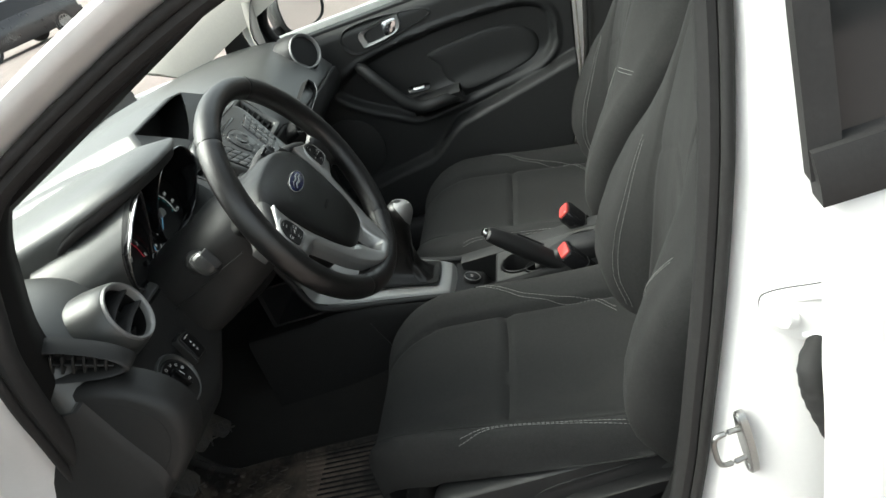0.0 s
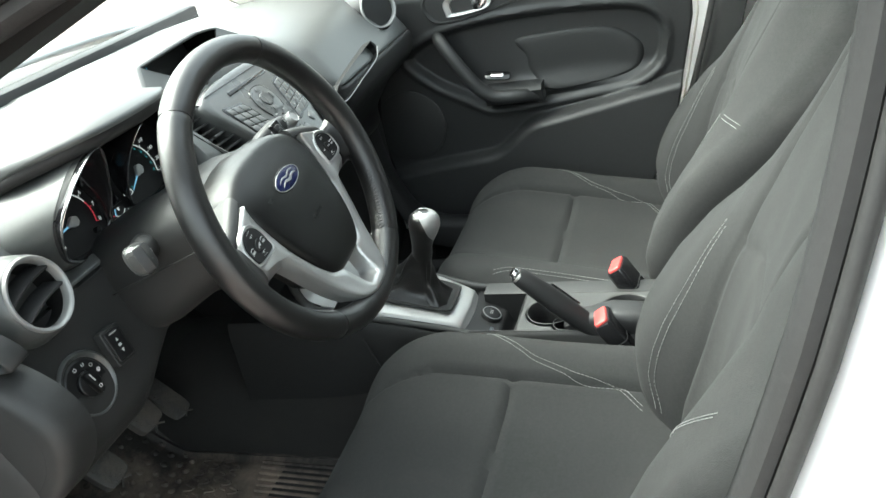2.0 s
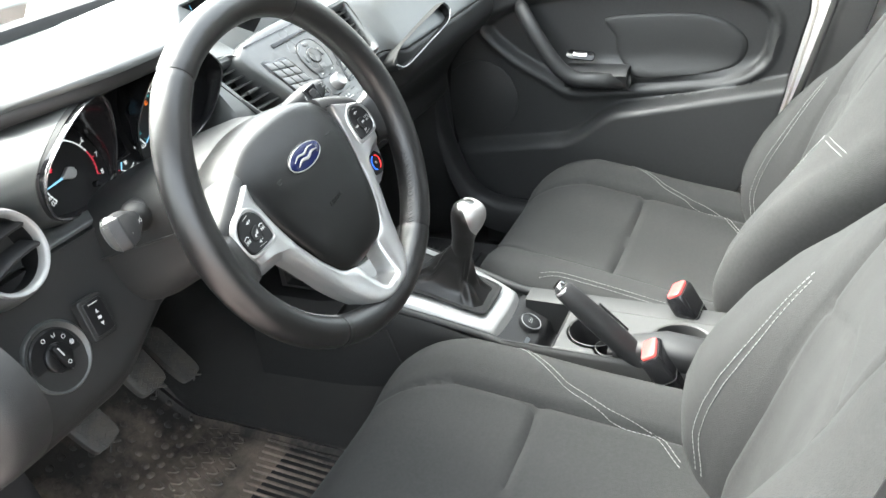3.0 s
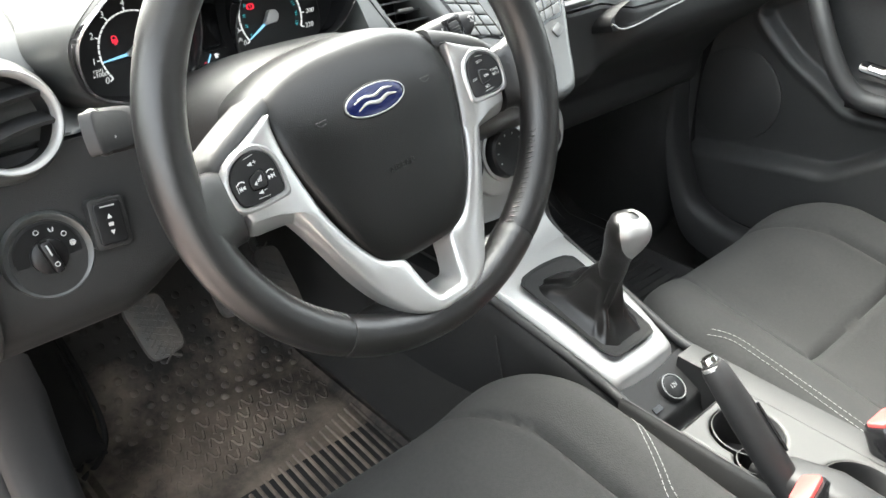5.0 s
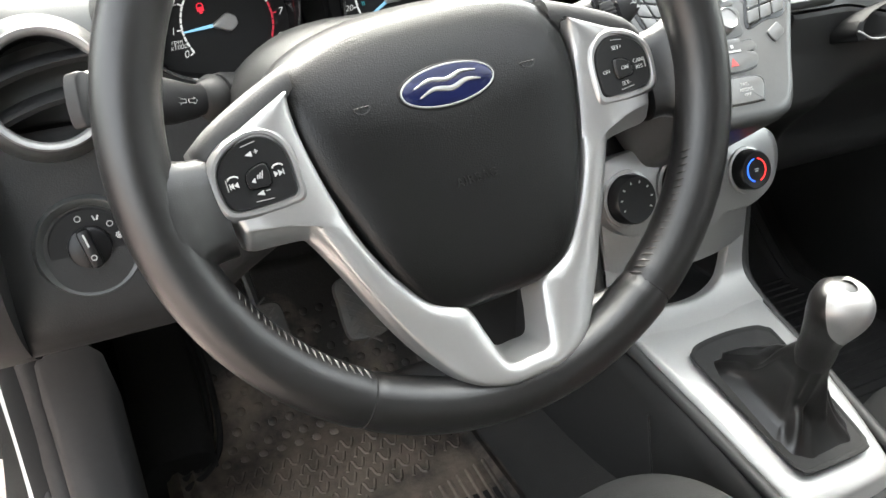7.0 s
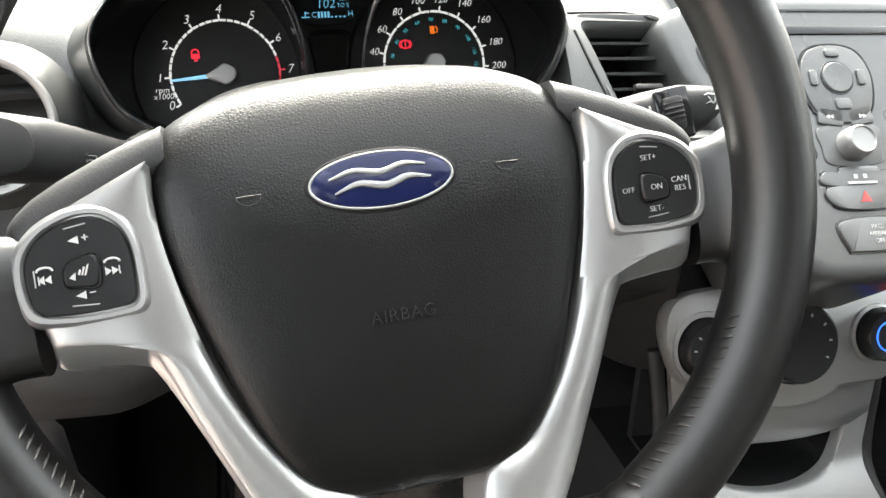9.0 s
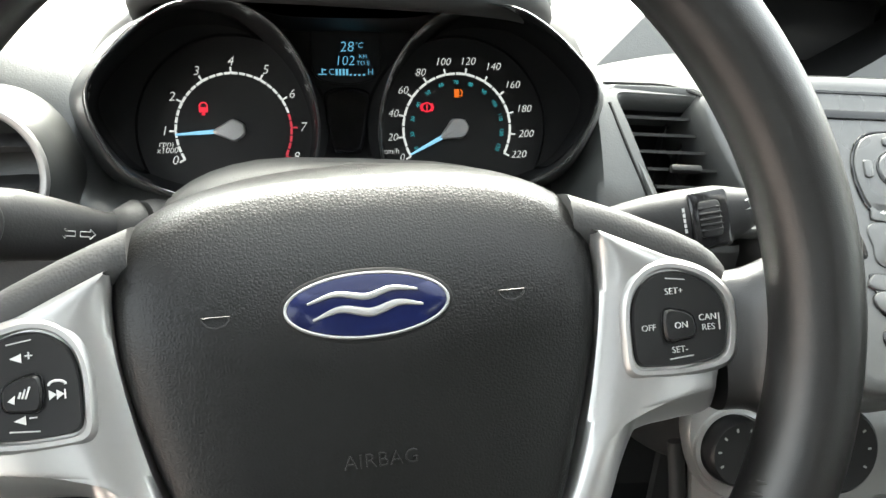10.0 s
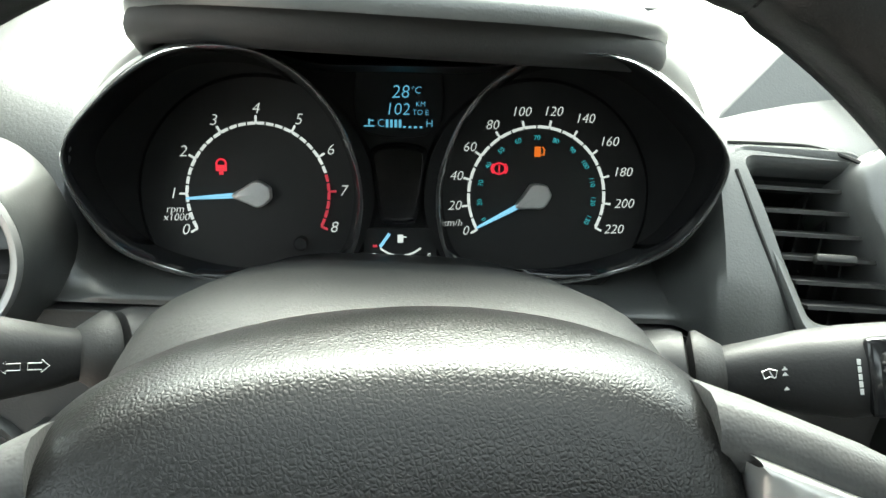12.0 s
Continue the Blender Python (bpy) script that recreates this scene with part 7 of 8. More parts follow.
def cup_plate():
    """The cup plate: a rounded sheet with three round wells cut into it."""
    holes = ((-0.018, -0.197, 0.036), (-0.052, -0.225, 0.018), (-0.012, -0.315, 0.038))
    bm = bmesh.new()
    nx, ny = 76, 128
    grid = {}
    for i in range(nx + 1):
        for j in range(ny + 1):
            x, y = -0.071 + 0.142 * i / nx, -0.40 + 0.255 * j / ny
            z = 0.5245
            for hx, hy, hr in holes:
                d = math.hypot(x - hx, y - hy)
                z -= 0.055 / (1 + math.exp((d - hr) / 0.0009)) if d < hr + 0.01 else 0
            z -= 0.004 * max(0, (abs(x) - 0.066) / 0.005) ** 2
            z -= 0.006 * max(0, (y + 0.152) / 0.007) ** 2
            grid[i, j] = bm.verts.new((x, y, z))
    for i in range(nx):
        for j in range(ny):
            bm.faces.new((grid[i, j], grid[i + 1, j], grid[i + 1, j + 1], grid[i, j + 1]))
    return bm


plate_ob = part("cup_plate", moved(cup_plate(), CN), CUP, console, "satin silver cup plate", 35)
for hx, hy, hr in ((-0.018, -0.197, 0.036), (-0.052, -0.225, 0.018), (-0.012, -0.315, 0.038)):
    part("cup_liner", moved(lathe([(hr + 0.0015, 0.0012), (hr + 0.0002, 0.0018), (hr - 0.002, -0.002), (hr - 0.004, -0.048), (0.0, -0.050)], 40, lid=False), CN @ Matrix.Translation((hx, hy, 0.5248))), DARK, plate_ob, "dark cup liner", 50)

# handbrake
hb = thing("handbrake", "black handbrake lever with a chrome button", "handbrake", Matrix.Translation((-0.06, -0.40, 0.525)))
HB = Matrix.Translation((0.06, 0.40, -0.525))
tip, root = Vector((-0.072, -0.161, 0.632)), Vector((-0.060, -0.305, 0.488))
ax = tip - root
part("lever", moved(tube([root + ax * k for k in (0, 0.1, 0.2, 0.32, 0.5, 0.66, 0.84, 0.93, 0.965)], [0.019, 0.0185, 0.0155, 0.0145, 0.0150, 0.0150, 0.0135, 0.0125, 0.010], 20, flat=1.15), HB), DARK, hb, "black moulded grip", 50)
part("button", moved(tube([root + ax * k for k in (0.955, 0.97, 0.985, 1.0, 1.005)], [0.0085, 0.0095, 0.0085, 0.0080, 0.006], 18), HB), CHROME, hb, "chrome release button")
part("boot", moved(loft([shroud_ring(y, w, t, 0.515, -0.054) for y, w, t in ((-0.40, 0.022, 0.535), (-0.35, 0.025, 0.556), (-0.30, 0.025, 0.560), (-0.255, 0.021, 0.548), (-0.225, 0.011, 0.530))]), HB), DARK, hb, "dark lever base")
part("button_collar", moved(tube([root + ax * k for k in (0.935, 0.94, 0.955, 0.96)], [0.0100, 0.0122, 0.0118, 0.0095], 20), HB), SILVER, hb, "silver button collar")
part("grip_line", moved(tube([root + ax * k + Vector((0.006, -0.008, 0.0172)) for k in (0.42, 0.55, 0.68)], 0.0016, 6), HB), GLOSS, hb)


# ---------------------------------------------------------------- belt buckles
def buckle(x, y, z, lean):
    """Red-buttoned buckle on its stalk."""
    m = frame_of((x, y, z), (math.cos(lean), math.sin(lean), 0), (0.0, 0.85, -0.52)) @ Matrix.Diagonal((1.2, 1.2, 1.2, 1))
    b = thing("belt_buckle", "black seat belt buckle with a red button", "seat belt", m, "front belt buckles")
    part("case", moved(loft([scaled(rrect(0.040 * k, 0.025 * k2, 0.006), 1, zz) for zz, k, k2 in ((0.0, 0.92, 0.90), (-0.004, 1.0, 1.0), (-0.040, 1.0, 1.0), (-0.080, 0.90, 1.0), (-0.092, 0.70, 0.8))]), Matrix.Identity(4)), GLOSS, b, "black plastic case", 45)
    part("button", plate(rrect(0.033, 0.017, 0.004), -0.001, 0.0035, 0.002), RED, b, "red release button")
    part("case_line", tube([Vector((p.x, p.y, -0.034)) for p in rrect(0.0408, 0.0258, 0.006)], 0.0006, 6, closed=True), SHROUD, b)
    part("stalk", moved(box(0.024, 0.010, 0.10, 0, 0, -0.12, 0.003), Matrix.Identity(4)), DARK, b)
    return b


buckle(-0.083, -0.286, 0.556, radians(8))
buckle(0.068, -0.296, 0.556, radians(-4))


# ---------------------------------------------------------------- pedals
def pedal(x, y, z, w, h, tilt, lean, label):
    m = frame_of((x, y, z), (math.cos(lean), 0, math.sin(lean)), (0, math.sin(tilt), math.cos(tilt)))
    p = thing("pedal", label, "pedal", m, "foot pedals")
    out = rounded([(-w * 0.42, h * 0.5), (w * 0.42, h * 0.5), (w * 0.5, h * 0.1), (w * 0.46, -h * 0.42), (w * 0.2, -h * 0.52), (-w * 0.2, -h * 0.52), (-w * 0.46, -h * 0.42), (-w * 0.5, h * 0.1)], 40)
    part("pad", plate(out, -0.010, 0.003, 0.003), PEDAL, p, "worn rubber pad")
    ribs = []
    for i in range(-4, 5):
        for s in (-1, 1):
            ribs.append(moved(box(w * 0.95, 0.0022, 0.0022, 0, 0, 0.0032), Matrix.Translation((0, i * h * 0.13, 0)) @ Matrix.Rotation(radians(35 * s), 4, "Z") @ Matrix.Diagonal((0.55 if abs(i) > 2 else 0.9, 1, 1, 1))))
    tagged(part("tread", joined(*ribs), PEDAL, p), kind="stuff")
    part("arm", tube([Vector((0, 0.0, -0.010)), Vector((0.0, h * 0.6, -0.02)), Vector((0, h * 1.6, -0.012)), Vector((0, h * 3.0, 0.0))], 0.0065, 8), STEEL, p, "steel pedal arm")
    return p


pedal(-0.390, 0.410, 0.516, 0.050, 0.078, radians(40), 0.12, "worn rubber clutch pedal on a steel arm")
pedal(-0.272, 0.425, 0.518, 0.055, 0.075, radians(40), 0.0, "worn rubber brake pedal on a steel arm")
pedal(-0.182, 0.455, 0.475, 0.042, 0.10, radians(48), -0.05, "narrow rubber accelerator pedal")

# ---------------------------------------------------------------- floor mats
def floor_at(y):
    if y < 0.42:
        return 0.302
    return 0.302 + 0.9 * max(0, y - 0.47) ** 1.3 * 1.6


mat_d = thing("floor_mat", "dirty black rubber driver's mat with moulded ribs", "floor mat", Matrix.Translation((-0.34, 0.3, 0.30)), "floor mats")
MD = Matrix.Translation((0.34, -0.3, -0.30))


def mat_sheet(x0, x1, y0, y1, dz=0.010):
    def f(u, v):
        x, y = x0 + (x1 - x0) * u, y0 + (y1 - y0) * v
        e = min(u, 1 - u) * (x1 - x0)
        rim = 0.012 * bell(e, 0.012, 0.006) + 0.007 * bell(e, 0.032, 0.005)
        return Vector((x, y, floor_at(y) + dz + rim + 0.0015 * noise.noise(Vector((x * 8, y * 8, 0)))))
    return sheet(f, 90, 60)


thick(part("sheet", moved(mat_sheet(-0.535, -0.125, 0.02, 0.66), MD), MAT_RUBBER, mat_d, "muddy rubber sheet"), 0.005, 0.0)
studs = [moved(lathe([(0.0066, -0.003), (0.0060, 0.002), (0.0042, 0.0036), (0.0, 0.0040)], 10), MD @ Matrix.Translation((-0.485 + 0.024 * i + 0.012 * (j % 2), 0.455 + 0.021 * j, floor_at(0.455 + 0.021 * j) + 0.0130)) @ Matrix.Rotation(radians(35), 4, "X")) for i in range(14) for j in range(8)]
tagged(part("studs", joined(*studs), MAT_RUBBER, mat_d), kind="stuff")
sq = []
for i in range(9):
    for j in range(8):
        x, y = -0.475 + 0.036 * i + 0.018 * (j % 2), 0.275 + 0.0215 * j
        if y < 0.30 + max(0, (x + 0.35)) * 0.35:
            continue
        line = [Vector((x - 0.013, y - 0.008, 0)), Vector((x - 0.007, y + 0.006, 0)), Vector((x - 0.001, y + 0.006, 0)), Vector((x + 0.001, y - 0.006, 0)), Vector((x + 0.007, y - 0.007, 0)), Vector((x + 0.013, y + 0.008, 0))]
        sq.append(moved(tube([p + Vector((0, 0, floor_at(p.y) + 0.0122)) for p in smooth_line(line, 12)], 0.0024, 5), MD))
tagged(part("wavy_ribs", joined(*sq), MAT_RUBBER, mat_d), kind="stuff")
ch = []
for i in range(17):
    x = -0.165 - 0.0135 * i
    ch.append(moved(tube([Vector((x, 0.315 - 0.0035 * i, floor_at(0.3) + 0.0145)), Vector((x - 0.006, 0.20 - 0.0035 * i, floor_at(0.2) + 0.0145)), Vector((x - 0.012, 0.08, floor_at(0.1) + 0.0145))], 0.0030, 6), MD))
for i in range(9):
    y = 0.265 - 0.0165 * i
    ch.append(moved(tube([Vector((-0.50, y + 0.01, floor_at(y) + 0.0130)), Vector((-0.41, y, floor_at(y) + 0.0130))], 0.0030, 6), MD))
tagged(part("heel_ribs", joined(*ch), MAT_RUBBER, mat_d), kind="stuff")
part("heel_pad", moved(loft([[Vector((x, y, floor_at(y) + 0.0135 + 0.0008 * k)) for x, k in ((-0.50, -3), (-0.495, 0), (-0.30, 0.5), (-0.160, 0), (-0.152, -3))] for y in (0.06, 0.10, 0.20, 0.268)], closed=False, cap=False), MD), RUBBER, mat_d, "black ribbed heel pad")
for k in (0.0, 0.022):
    part("mat_rim", moved(tube([Vector((-0.134 - k, y, floor_at(y) + 0.016 - 0.2 * k)) for y in [0.05 + 0.61 * i / 40 for i in range(41)]], 0.0055 - 0.05 * k, 8), MD), RUBBER, mat_d, "raised black rim")
mat_p = thing("floor_mat", "black ribbed rubber passenger mat", "floor mat", Matrix.Translation((0.34, 0.3, 0.30)), "floor mats")
MP = Matrix.Translation((-0.34, -0.3, -0.30))
thick(part("sheet", moved(mat_sheet(0.125, 0.535, 0.02, 0.66), MP), RUBBER, mat_p, "black rubber sheet"), 0.005, 0.0)
tagged(part("ribs", joined(*[moved(tube([Vector((0.16, y, floor_at(y) + 0.0130)), Vector((0.50, y, floor_at(y) + 0.0130))], 0.0030, 6), MP) for y in [0.06 + 0.0165 * i for i in range(26)]]), RUBBER, mat_p), kind="stuff")
part("foot_rest", loft([[Vector((-0.515 + dx, y + 0.02, z + dz)) for dx, dz in ((-0.045, -0.04), (-0.044, 0.006), (-0.036, 0.016), (-0.02, 0.021), (0.02, 0.021), (0.036, 0.016), (0.044, 0.006), (0.045, -0.04))] for y, z in ((0.44, 0.325), (0.50, 0.365), (0.60, 0.455), (0.66, 0.52))]), RUBBER, car, "black moulded foot rest", 40)
# kick panel beside the foot rest and sill trim
for s in (-1, 1):
    part("sill_trim", loft([[Vector((-s * x, y, z)) for x, z in ((-0.700, 0.372), (-0.690, 0.392), (-0.64, 0.396), (-0.585, 0.372), (-0.565, 0.31), (-0.60, 0.29), (-0.69, 0.30))] for y in (-0.35, -0.1, 0.1, 0.20)]), BLACK, car, "dark sill trim", 40)
    part("kick_panel", loft([[Vector((-s * x, y, z)) for x, z in ((-0.655, 0.33), (-0.648, 0.50), (-0.640, 0.70), (-0.605 - e, 0.70), (-0.590 - e, 0.50), (-0.580 - e, 0.31), (-0.60, 0.29))] for y, e in ((0.295, 0.03), (0.31, 0.012), (0.34, 0.0), (0.45, 0.0), (0.74, 0.0))]), DOOR, car, "dark kick panel", 40)

for s in (-1, 1):
    ramp = []
    for y, z in [(v.x, v.y) for v in smooth_line([Vector((a, b, 0)) for a, b in ((0.10, 0.398), (0.17, 0.404), (0.225, 0.430), (0.262, 0.495), (0.286, 0.575), (0.294, 0.638))], 24)]:
        ramp.append([Vector((s * x, y, z + dz)) for x, dz in ((0.616, -0.030), (0.613, -0.006), (0.608, 0.002), (0.590, 0.006), (0.568, 0.002), (0.558, -0.010), (0.552, -0.060))])
    part("sill_cover", loft(ramp, closed=False, cap=False), DARK, car, "dark plastic cover rising from the sill", 60)
for k in (0.0, 0.010):
    part("mat_fold", moved(tube(smooth_line([(-0.472 + k, 0.64, floor_at(0.64) + 0.02), (-0.464 + k, 0.56, floor_at(0.56) + 0.02), (-0.470 + k, 0.50 - k, floor_at(0.5) + 0.018), (-0.492 + k, 0.465 - k, floor_at(0.46) + 0.016), (-0.525, 0.448 - 2 * k, floor_at(0.44) + 0.014)], 30), 0.0042, 8), MD), RUBBER, mat_d, "moulded fold of the mat")


# ---------------------------------------------------------------- passenger door
pdoor = thing("passenger_door", "closed passenger door with dark trim and chrome handle", "car door", Matrix.Translation((0.68, -0.05, 0.36)))
PD = Matrix.Translation((-0.68, 0.05, -0.36))


def inside(poly, y, z):
    """Signed distance to a closed outline: positive inside."""
    best, flip = 1e9, False
    for (ay, az), (by, bz) in zip(poly, poly[1:] + poly[:1]):
        dy, dz = by - ay, bz - az
        k = max(0, min(1, ((y - ay) * dy + (z - az) * dz) / (dy * dy + dz * dz)))
        best = min(best, math.hypot(y - ay - k * dy, z - az - k * dz))
        if (az > z) != (bz > z) and y < ay + (z - az) / (bz - az) * dy:
            flip = not flip
    return best if flip else -best


def step(d, w):
    k = max(0.0, min(1.0, 0.5 + d / w))
    return k * k * (3 - 2 * k)


BOWL = [(p.x, p.y) for p in rounded([(0.215, 0.775), (0.13, 0.825), (0.0, 0.845), (-0.15, 0.849), (-0.30, 0.838), (-0.362, 0.805), (-0.372, 0.755), (-0.355, 0.70), (-0.30, 0.662), (-0.18, 0.648), (-0.05, 0.636), (0.03, 0.634), (0.085, 0.665), (0.16, 0.71)], 48)]
PADS = [(p.x, p.y) for p in rounded([(-0.045, 0.786), (-0.12, 0.795), (-0.20, 0.797), (-0.265, 0.788), (-0.315, 0.752), (-0.318, 0.715), (-0.29, 0.690), (-0.20, 0.674), (-0.12, 0.667), (-0.088, 0.690), (-0.068, 0.72), (-0.066, 0.75)], 40)]


def rear_edge(z):
    return -0.425 + 0.20 * max(0, 0.80 - z) + 0.55 * max(0, 0.60 - z) ** 1.5


def ridge(y):
    """The upper edge of the lower pocket panel."""
    if y > 0.05:
        return 0.530 - 0.13 * (y - 0.05)
    if y > -0.10:
        k = (0.05 - y) / 0.15
        return 0.530 + 0.079 * (k * k * (3 - 2 * k))
    return 0.609 + 0.21 * (-0.10 - y)


def door_x(y, z):
    x = 0.668 - 0.004 * math.sin(8 * z)
    d = inside(BOWL, y, z)
    x += 0.022 * step(d - 0.006, 0.022) - 0.006 * bell(d, 0.0, 0.008)
    arm = bell(z, 0.672, 0.022) * step(0.05 - y, 0.08) * step(y + 0.36, 0.06)
    x -= 0.020 * arm * step(d, 0.02)
    x -= 0.045 * step(ridge(y) - z, 0.022) * (0.75 + 0.25 * step(-y, 0.3))
    x -= 0.006 * bell(z, ridge(y), 0.008)
    x += 0.020 * max(0, (z - 0.900) / 0.02) ** 2
    return x


def door_sheet(u, v):
    z = 0.385 + 0.545 * v
    y = rear_edge(z) + (0.36 - rear_edge(z)) * u
    return Vector((door_x(y, z), y, z))


thick(part("inner_panel", moved(sheet(door_sheet, 150, 130), PD), DOOR, pdoor, "dark moulded door trim", 60), 0.004, 1)


def pad_surface():
    rings = []
    c = (-0.19, 0.735)
    for k, h in ((1.0, -0.004), (1.0, 0.004), (0.97, 0.0075), (0.90, 0.0095), (0.75, 0.0105), (0.5, 0.011), (0.25, 0.011), (0.02, 0.011)):
        rings.append([Vector((door_x(c[0] + (y - c[0]) * k, c[1] + (z - c[1]) * k) - h, c[0] + (y - c[0]) * k, c[1] + (z - c[1]) * k)) for y, z in PADS])
    return loft(rings)


part("elbow_pad", moved(pad_surface(), PD), DOOR_CLOTH, pdoor, "soft black elbow pad", 60)
part("pull_handle", moved(tube(smooth_line([(0.672, 0.128, 0.820), (0.640, 0.112, 0.812), (0.622, 0.090, 0.785), (0.616, 0.062, 0.742), (0.616, 0.032, 0.702), (0.620, 0.000, 0.680), (0.626, -0.05, 0.676), (0.655, -0.10, 0.664)], 40), [0.012] * 4 + [0.0145] * 32 + [0.012] * 4, 16, flat=1.1), PD), DOOR, pdoor, "dark pull handle", 60)
part("cup_floor", moved(loft([[Vector((x, y, z)) for x, z in ((0.690, 0.694), (0.640, 0.694), (0.630, 0.684), (0.640, 0.655), (0.690, 0.650))] for y in (0.03, 0.0, -0.06, -0.10)]), PD), DOOR, pdoor, "", 50)
swi = part("window_switch", moved(plate(rrect(0.060, 0.020, 0.008), 0, 0.004, 0.002), PD @ frame_of((0.660, 0.000, 0.716), (0, -1, -0.1), (0.7, 0.05, 0.7))), GLOSS, pdoor, "black switch plate")
part("switch_key", moved(plate(rrect(0.030, 0.012, 0.004), 0.003, 0.008, 0.002), PD @ frame_of((0.660, 0.000, 0.716), (0, -1, -0.1), (0.7, 0.05, 0.7))), CHROME, swi, "chrome-edged key")
# inner handle in its oval
HM = frame_of((0.664, 0.03, 0.885), (0, -1, 0.0), (0.06, -0.05, 1))
oval = rounded([(-0.115, 0.0), (-0.095, 0.030), (-0.03, 0.036), (0.06, 0.026), (0.115, 0.014), (0.118, -0.004), (0.06, -0.016), (-0.02, -0.034), (-0.09, -0.034)], 70)
hnd = part("handle_surround", moved(loft([scaled(oval, k, z) for k, z in ((1.03, -0.006), (1.03, 0.004), (0.99, 0.006), (0.93, 0.002), (0.9, -0.006), (0.02, -0.006))]), PD @ HM), DOOR, pdoor, "oval handle surround", 50)
fr_o = [Vector((x, y, 0)) for x, y in ((-0.064, -0.018), (-0.058, 0.013), (0.036, 0.026), (0.046, 0.018), (0.034, -0.014), (-0.05, -0.026))]
fr_o = rounded(fr_o, 60)
part("handle_frame", moved(loft([scaled(fr_o, k, z) for k, z in ((1.0, -0.004), (1.0, 0.006), (0.95, 0.009), (0.74, 0.007), (0.70, 0.0), (0.70, -0.004))], cap=False), PD @ HM), SILVER, hnd, "satin chrome frame", 40)
part("handle_cup", moved(plate(scaled(fr_o, 0.72), -0.004, -0.001), PD @ HM), DARK, hnd)
part("handle_lever", moved(plate(rounded([(0.0, -0.014), (0.003, 0.017), (0.034, 0.020), (0.038, 0.012), (0.026, -0.012)], 40), 0.004, 0.009, 0.003), PD @ HM), CHROME, hnd, "chrome handle lever")
part("speaker_grille", moved(lathe([(0.088, -0.012), (0.086, 0.002), (0.080, 0.004), (0.0, 0.006)], 48), PD @ frame_of((0.6665, 0.23, 0.615), (0, -1, 0), (0, 0, 1))), DOOR, pdoor, "round speaker grille", 50)
part("rear_edge_seal", moved(tube([Vector((0.674, rear_edge(z) - 0.010, z)) for z in [0.40 + 0.045 * i for i in range(13)]], 0.0022, 8), PD), PILLAR, pdoor, "pale edge strip")
part("outer_skin", moved(box(0.02, 0.92, 0.60, 0.795, -0.03, 0.64, 0.008), PD), PAINT, pdoor, "white painted skin")
pw = part("pane", moved(loft([[Vector((x, y, z)) for x, z in ((0.700, 0.920), (0.640, 1.30), (0.644, 1.30), (0.704, 0.920))] for y in (0.29, -0.46)]), PD), GLASS, pdoor, "clear door window")
pw.visible_shadow = False
part("belt_line", moved(box(0.022, 0.78, 0.018, 0.694, -0.06, 0.922, 0.005), PD), RUBBER, pdoor, "black belt seal")
part("mirror_triangle", moved(loft([[Vector((x, y, z)) for y, z in ((0.445, 0.925), (0.370, 0.925), (0.375, 1.045), (0.42, 1.04))] for x in (0.672, 0.69)]), PD), DARK, pdoor, "black mirror triangle")

# outside mirror
mir = thing("door_mirror", "white outside mirror with bright glass", "mirror", frame_of((0.870, 0.262, 0.982), (0.84, -0.54, 0), (0, 0.02, 1)) @ Matrix.Scale(0.86, 4))
mo = rounded([(-0.092, -0.035), (-0.085, 0.05), (-0.03, 0.075), (0.055, 0.070), (0.090, 0.035), (0.085, -0.03), (0.045, -0.062), (-0.05, -0.066)], 60)
part("housing", loft([scaled(mo, k, z) for k, z in ((0.5, -0.10), (0.85, -0.075), (1.0, -0.03), (1.03, 0.0), (1.0, 0.005), (0.95, 0.003), (0.94, -0.006), (0.02, -0.006))]), DARK, mir, "dark mirror housing", 50)
part("mirror_glass", plate(scaled(mo, 0.93), -0.006, -0.001), MIRROR, mir, "mirror glass")
part("arm", box(0.10, 0.05, 0.045, -0.13, -0.045, -0.04, 0.012), DARK, mir)

# ---------------------------------------------------------------- hardware on the near side post
SM = frame_of((-0.7385, -0.455, 0.662), (-0.95, -0.22, 0.0), (0.05, 0.0, 1))
strk = part("striker", moved(plate(rounded([(-0.006, 0.040), (0.006, 0.040), (0.013, 0.018), (0.014, -0.018), (0.006, -0.040), (-0.006, -0.040), (-0.013, -0.018), (-0.013, 0.018)], 40), -0.004, 0.003, 0.001), SM @ Matrix.Diagonal((0.85, 0.90, 1, 1))), STEEL, car, "steel striker plate")
part("loop", moved(tube(smooth_line([(0, 0.018, 0), (0, 0.019, 0.020), (0, 0.015, 0.029), (0, 0.0, 0.031), (0, -0.015, 0.029), (0, -0.019, 0.020), (0, -0.018, 0)], 36), 0.0028, 10), SM), STEEL, strk, "bent steel loop")
for s in (-1, 1):
    part("screw", moved(lathe([(0.0058, 0.002), (0.0055, 0.0045), (0.002, 0.004), (0.0, 0.002)], 14), SM @ Matrix.Translation((0, s * 0.030, 0))), STEEL, strk)
GM = frame_of((-0.752, -0.512, 0.806), (-0.42, -0.90, 0), (0, 0, 1))
hinge_line = rounded([(-0.020, 0.010), (-0.012, 0.020), (0.02, 0.027), (0.07, 0.030), (0.07, -0.022), (0.015, -0.026), (-0.010, -0.016), (-0.020, -0.006)], 48)
hg = part("hinge", moved(plate(hinge_line, -0.010, 0.004, 0.002), GM), PAINT, car, "white painted door hinge")
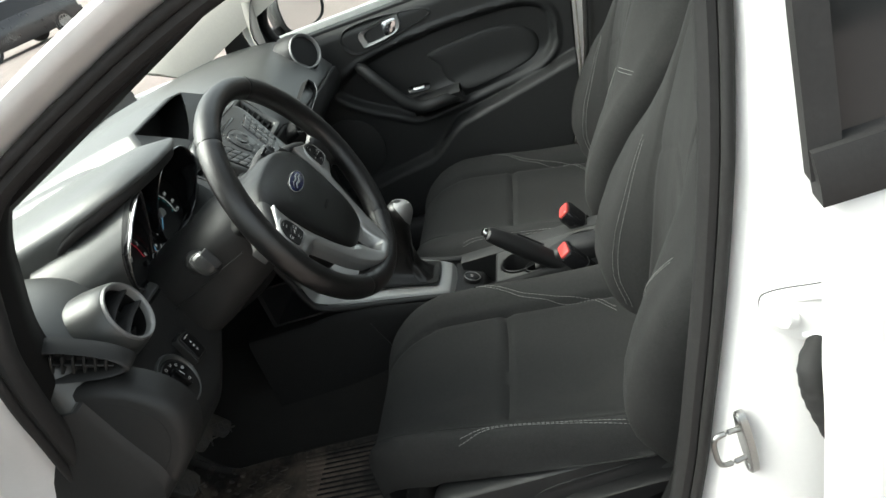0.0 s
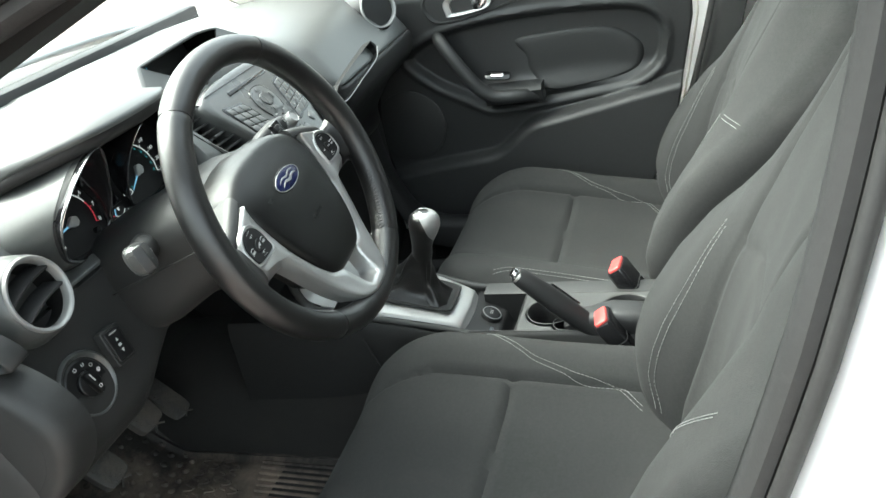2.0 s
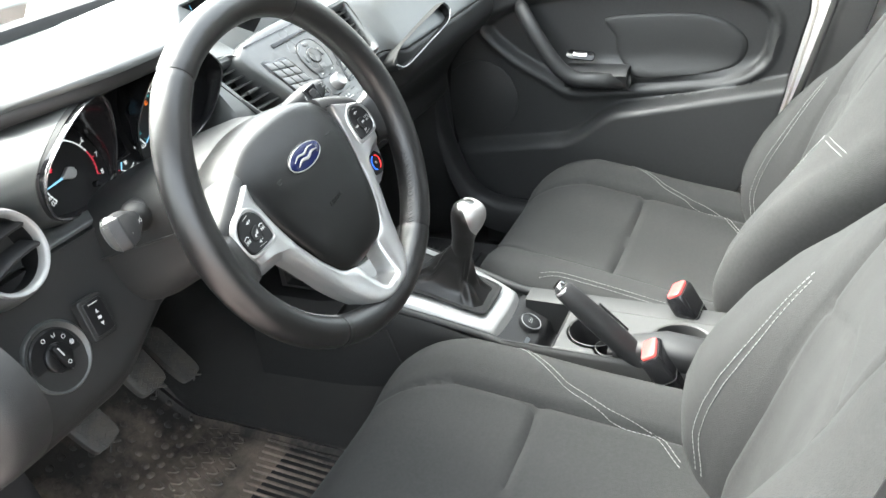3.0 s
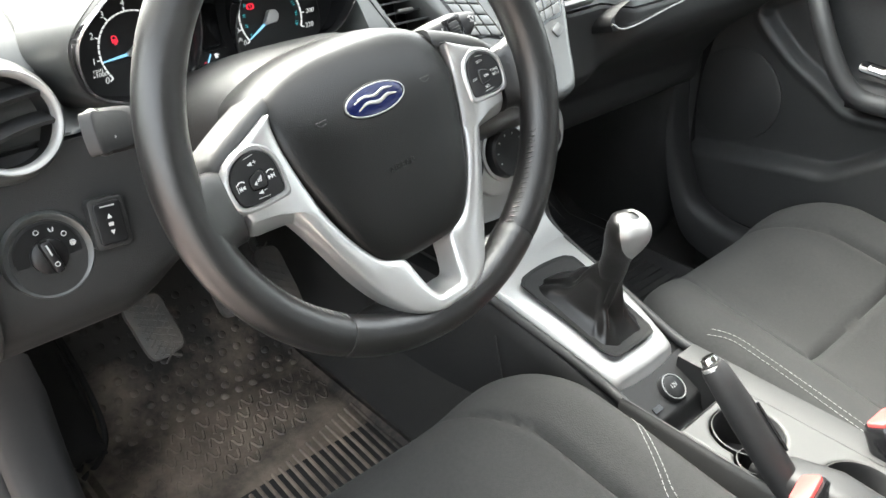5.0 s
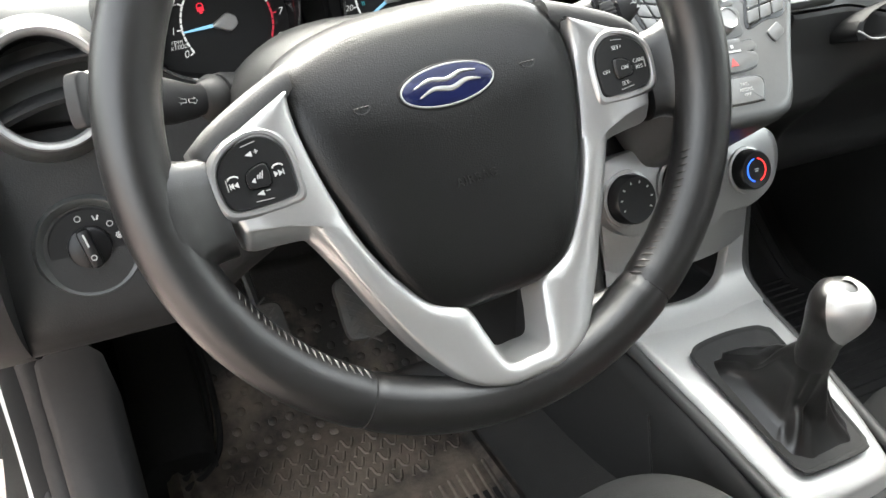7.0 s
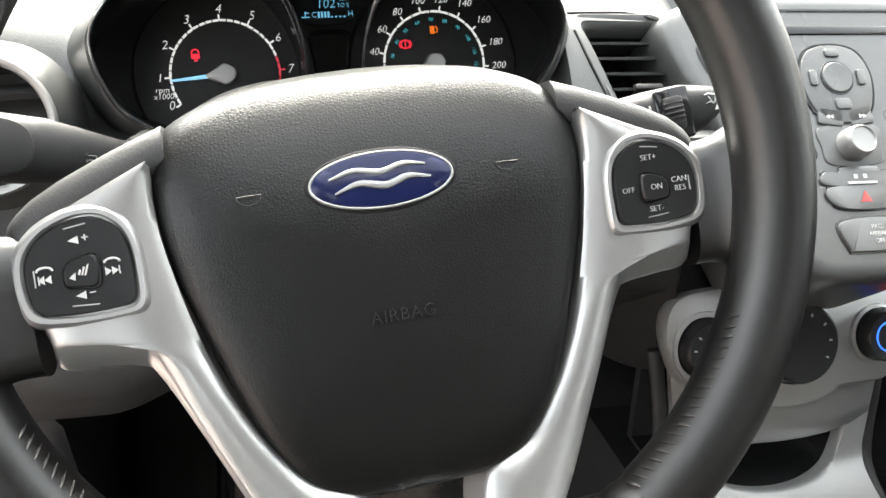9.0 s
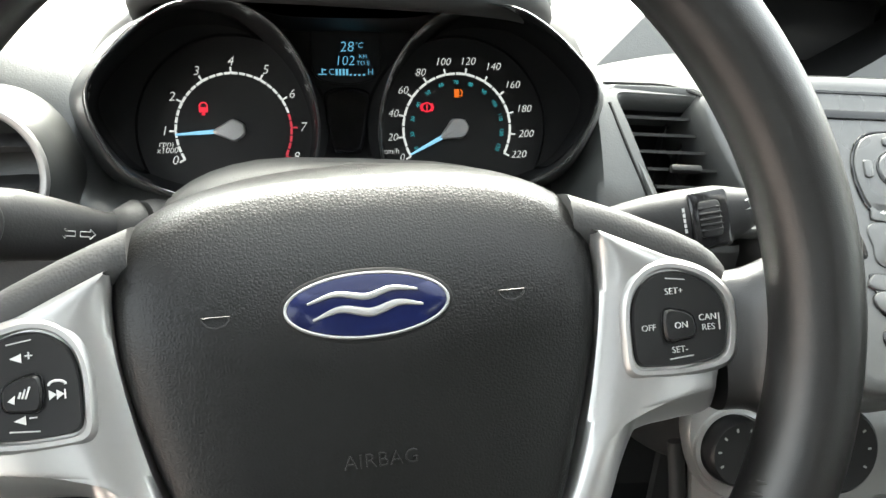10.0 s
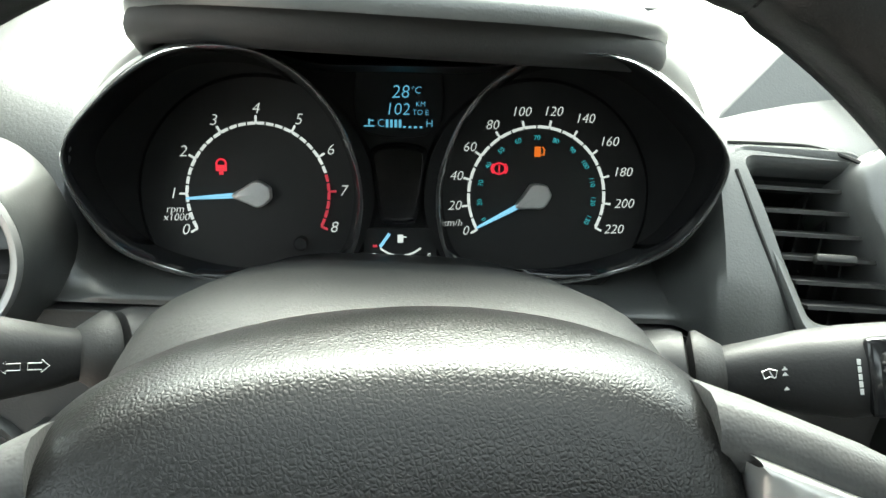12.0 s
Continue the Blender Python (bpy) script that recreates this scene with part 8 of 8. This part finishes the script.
# grey line added round the plate as its edge shading
part("hinge_shade", moved(tube([p * 1.0 + Vector((0, 0, -0.0035)) for p in [Vector((q.x, q.y, 0)) for q in scaled(hinge_line, 1.015)]], 0.0009, 6, closed=True), GM), STACK, hg, "grey outline as shade round the hinge")
for e in (0.020, -0.019):
    part("hinge_flange", moved(tube([Vector((0.012, e - 0.001, 0.003)), Vector((0.03, e + 0.002, 0.004)), Vector((0.07, e + 0.003, 0.004))], 0.0038, 10), GM), PAINT, hg, "painted flange")
part("bolt", moved(joined(lathe([(0.0125, 0.003), (0.0125, 0.006), (0.011, 0.007), (0.0, 0.007)], 30), lathe([(0.0078, 0.006), (0.0078, 0.012), (0.0065, 0.013), (0.0, 0.013)], 6)), GM), PAINT, hg, "painted bolt")
part("cable_boot", moved(tube(smooth_line([(0.03, -0.02, 0.045), (-0.004, 0.006, 0.040), (-0.010, 0.010, 0.015), (-0.008, 0.006, -0.02), (0.002, -0.006, -0.08)], 40), [0.0105 + 0.0005 * math.sin(i * 1.6) - 0.004 * max(0, i - 20) / 20 for i in range(40)], 16, ref=(1, 0, 0)), Matrix.Translation((-0.778, -0.525, 0.735))), TYRE, car, "black rubber cable boot", 60)


# ---------------------------------------------------------------- parked car in the yard
def parked_car(m):
    pc = thing("parked_car", "dark parked hatchback with bright alloy wheels", "car", m)
    half = [(-2.0, 0.55, 0.30, 0.62), (-1.95, 0.78, 0.28, 0.90), (-1.5, 0.84, 0.25, 0.98), (-0.5, 0.86, 0.22, 1.0), (0.6, 0.86, 0.22, 0.99), (1.3, 0.83, 0.24, 0.92), (1.85, 0.74, 0.30, 0.78), (2.0, 0.55, 0.36, 0.66)]

    def ring(y, w, b, t):
        return [Vector((x * w, y, z)) for x, z in ((-0.92, b), (-1.0, b + 0.2), (-0.98, t - 0.12), (-0.88, t), (0, t + 0.03), (0.88, t), (0.98, t - 0.12), (1.0, b + 0.2), (0.92, b))]
    part("body", loft([ring(*h) for h in half]), DARK_PAINT, pc, "dark painted body", 40)
    cab = [(-1.9, 0.66, 0.92, 1.0), (-1.45, 0.64, 0.95, 1.38), (-0.7, 0.64, 0.97, 1.48), (0.2, 0.63, 0.97, 1.46), (0.7, 0.62, 0.96, 1.24), (1.2, 0.62, 0.93, 0.97)]
    part("cabin_glass", loft([[Vector((x * w, y, z)) for x, z in ((-1.2, b), (-1.0, t - 0.04), (-0.8, t), (0.8, t), (1.0, t - 0.04), (1.2, b))] for y, w, b, t in cab]), DARK_GLASS, pc, "dark windows", 40)
    part("roof", loft([[Vector((x * w * 1.01, y, z)) for x, z in ((-1.0, t - 0.05), (-0.8, t + 0.012), (0.8, t + 0.012), (1.0, t - 0.05))] for y, w, b, t in cab[1:4]]), DARK_PAINT, pc, "dark painted roof", 40)
    for sx in (-1, 1):
        for wy in (1.25, -1.25):
            wheel_parts(pc, pose(sx * 0.78, wy, 0.31, 0, 90 * sx, 0), 0.31)
        part("tail_lamp", box(0.12, 0.06, 0.18, sx * 0.72, -1.93, 0.85, 0.02), RED, pc, "red tail lamp")
        part("lamp", box(0.22, 0.06, 0.12, sx * 0.58, 1.90, 0.68, 0.02), CHROME, pc, "headlamp")
    part("bumper", box(1.55, 0.10, 0.22, 0, -2.0, 0.45, 0.04), DARK_PAINT, pc)
    return pc


parked_car(pose(23.4, 16.2, 0, 0, 0, 62) @ Matrix.Scale(1.08, 4))
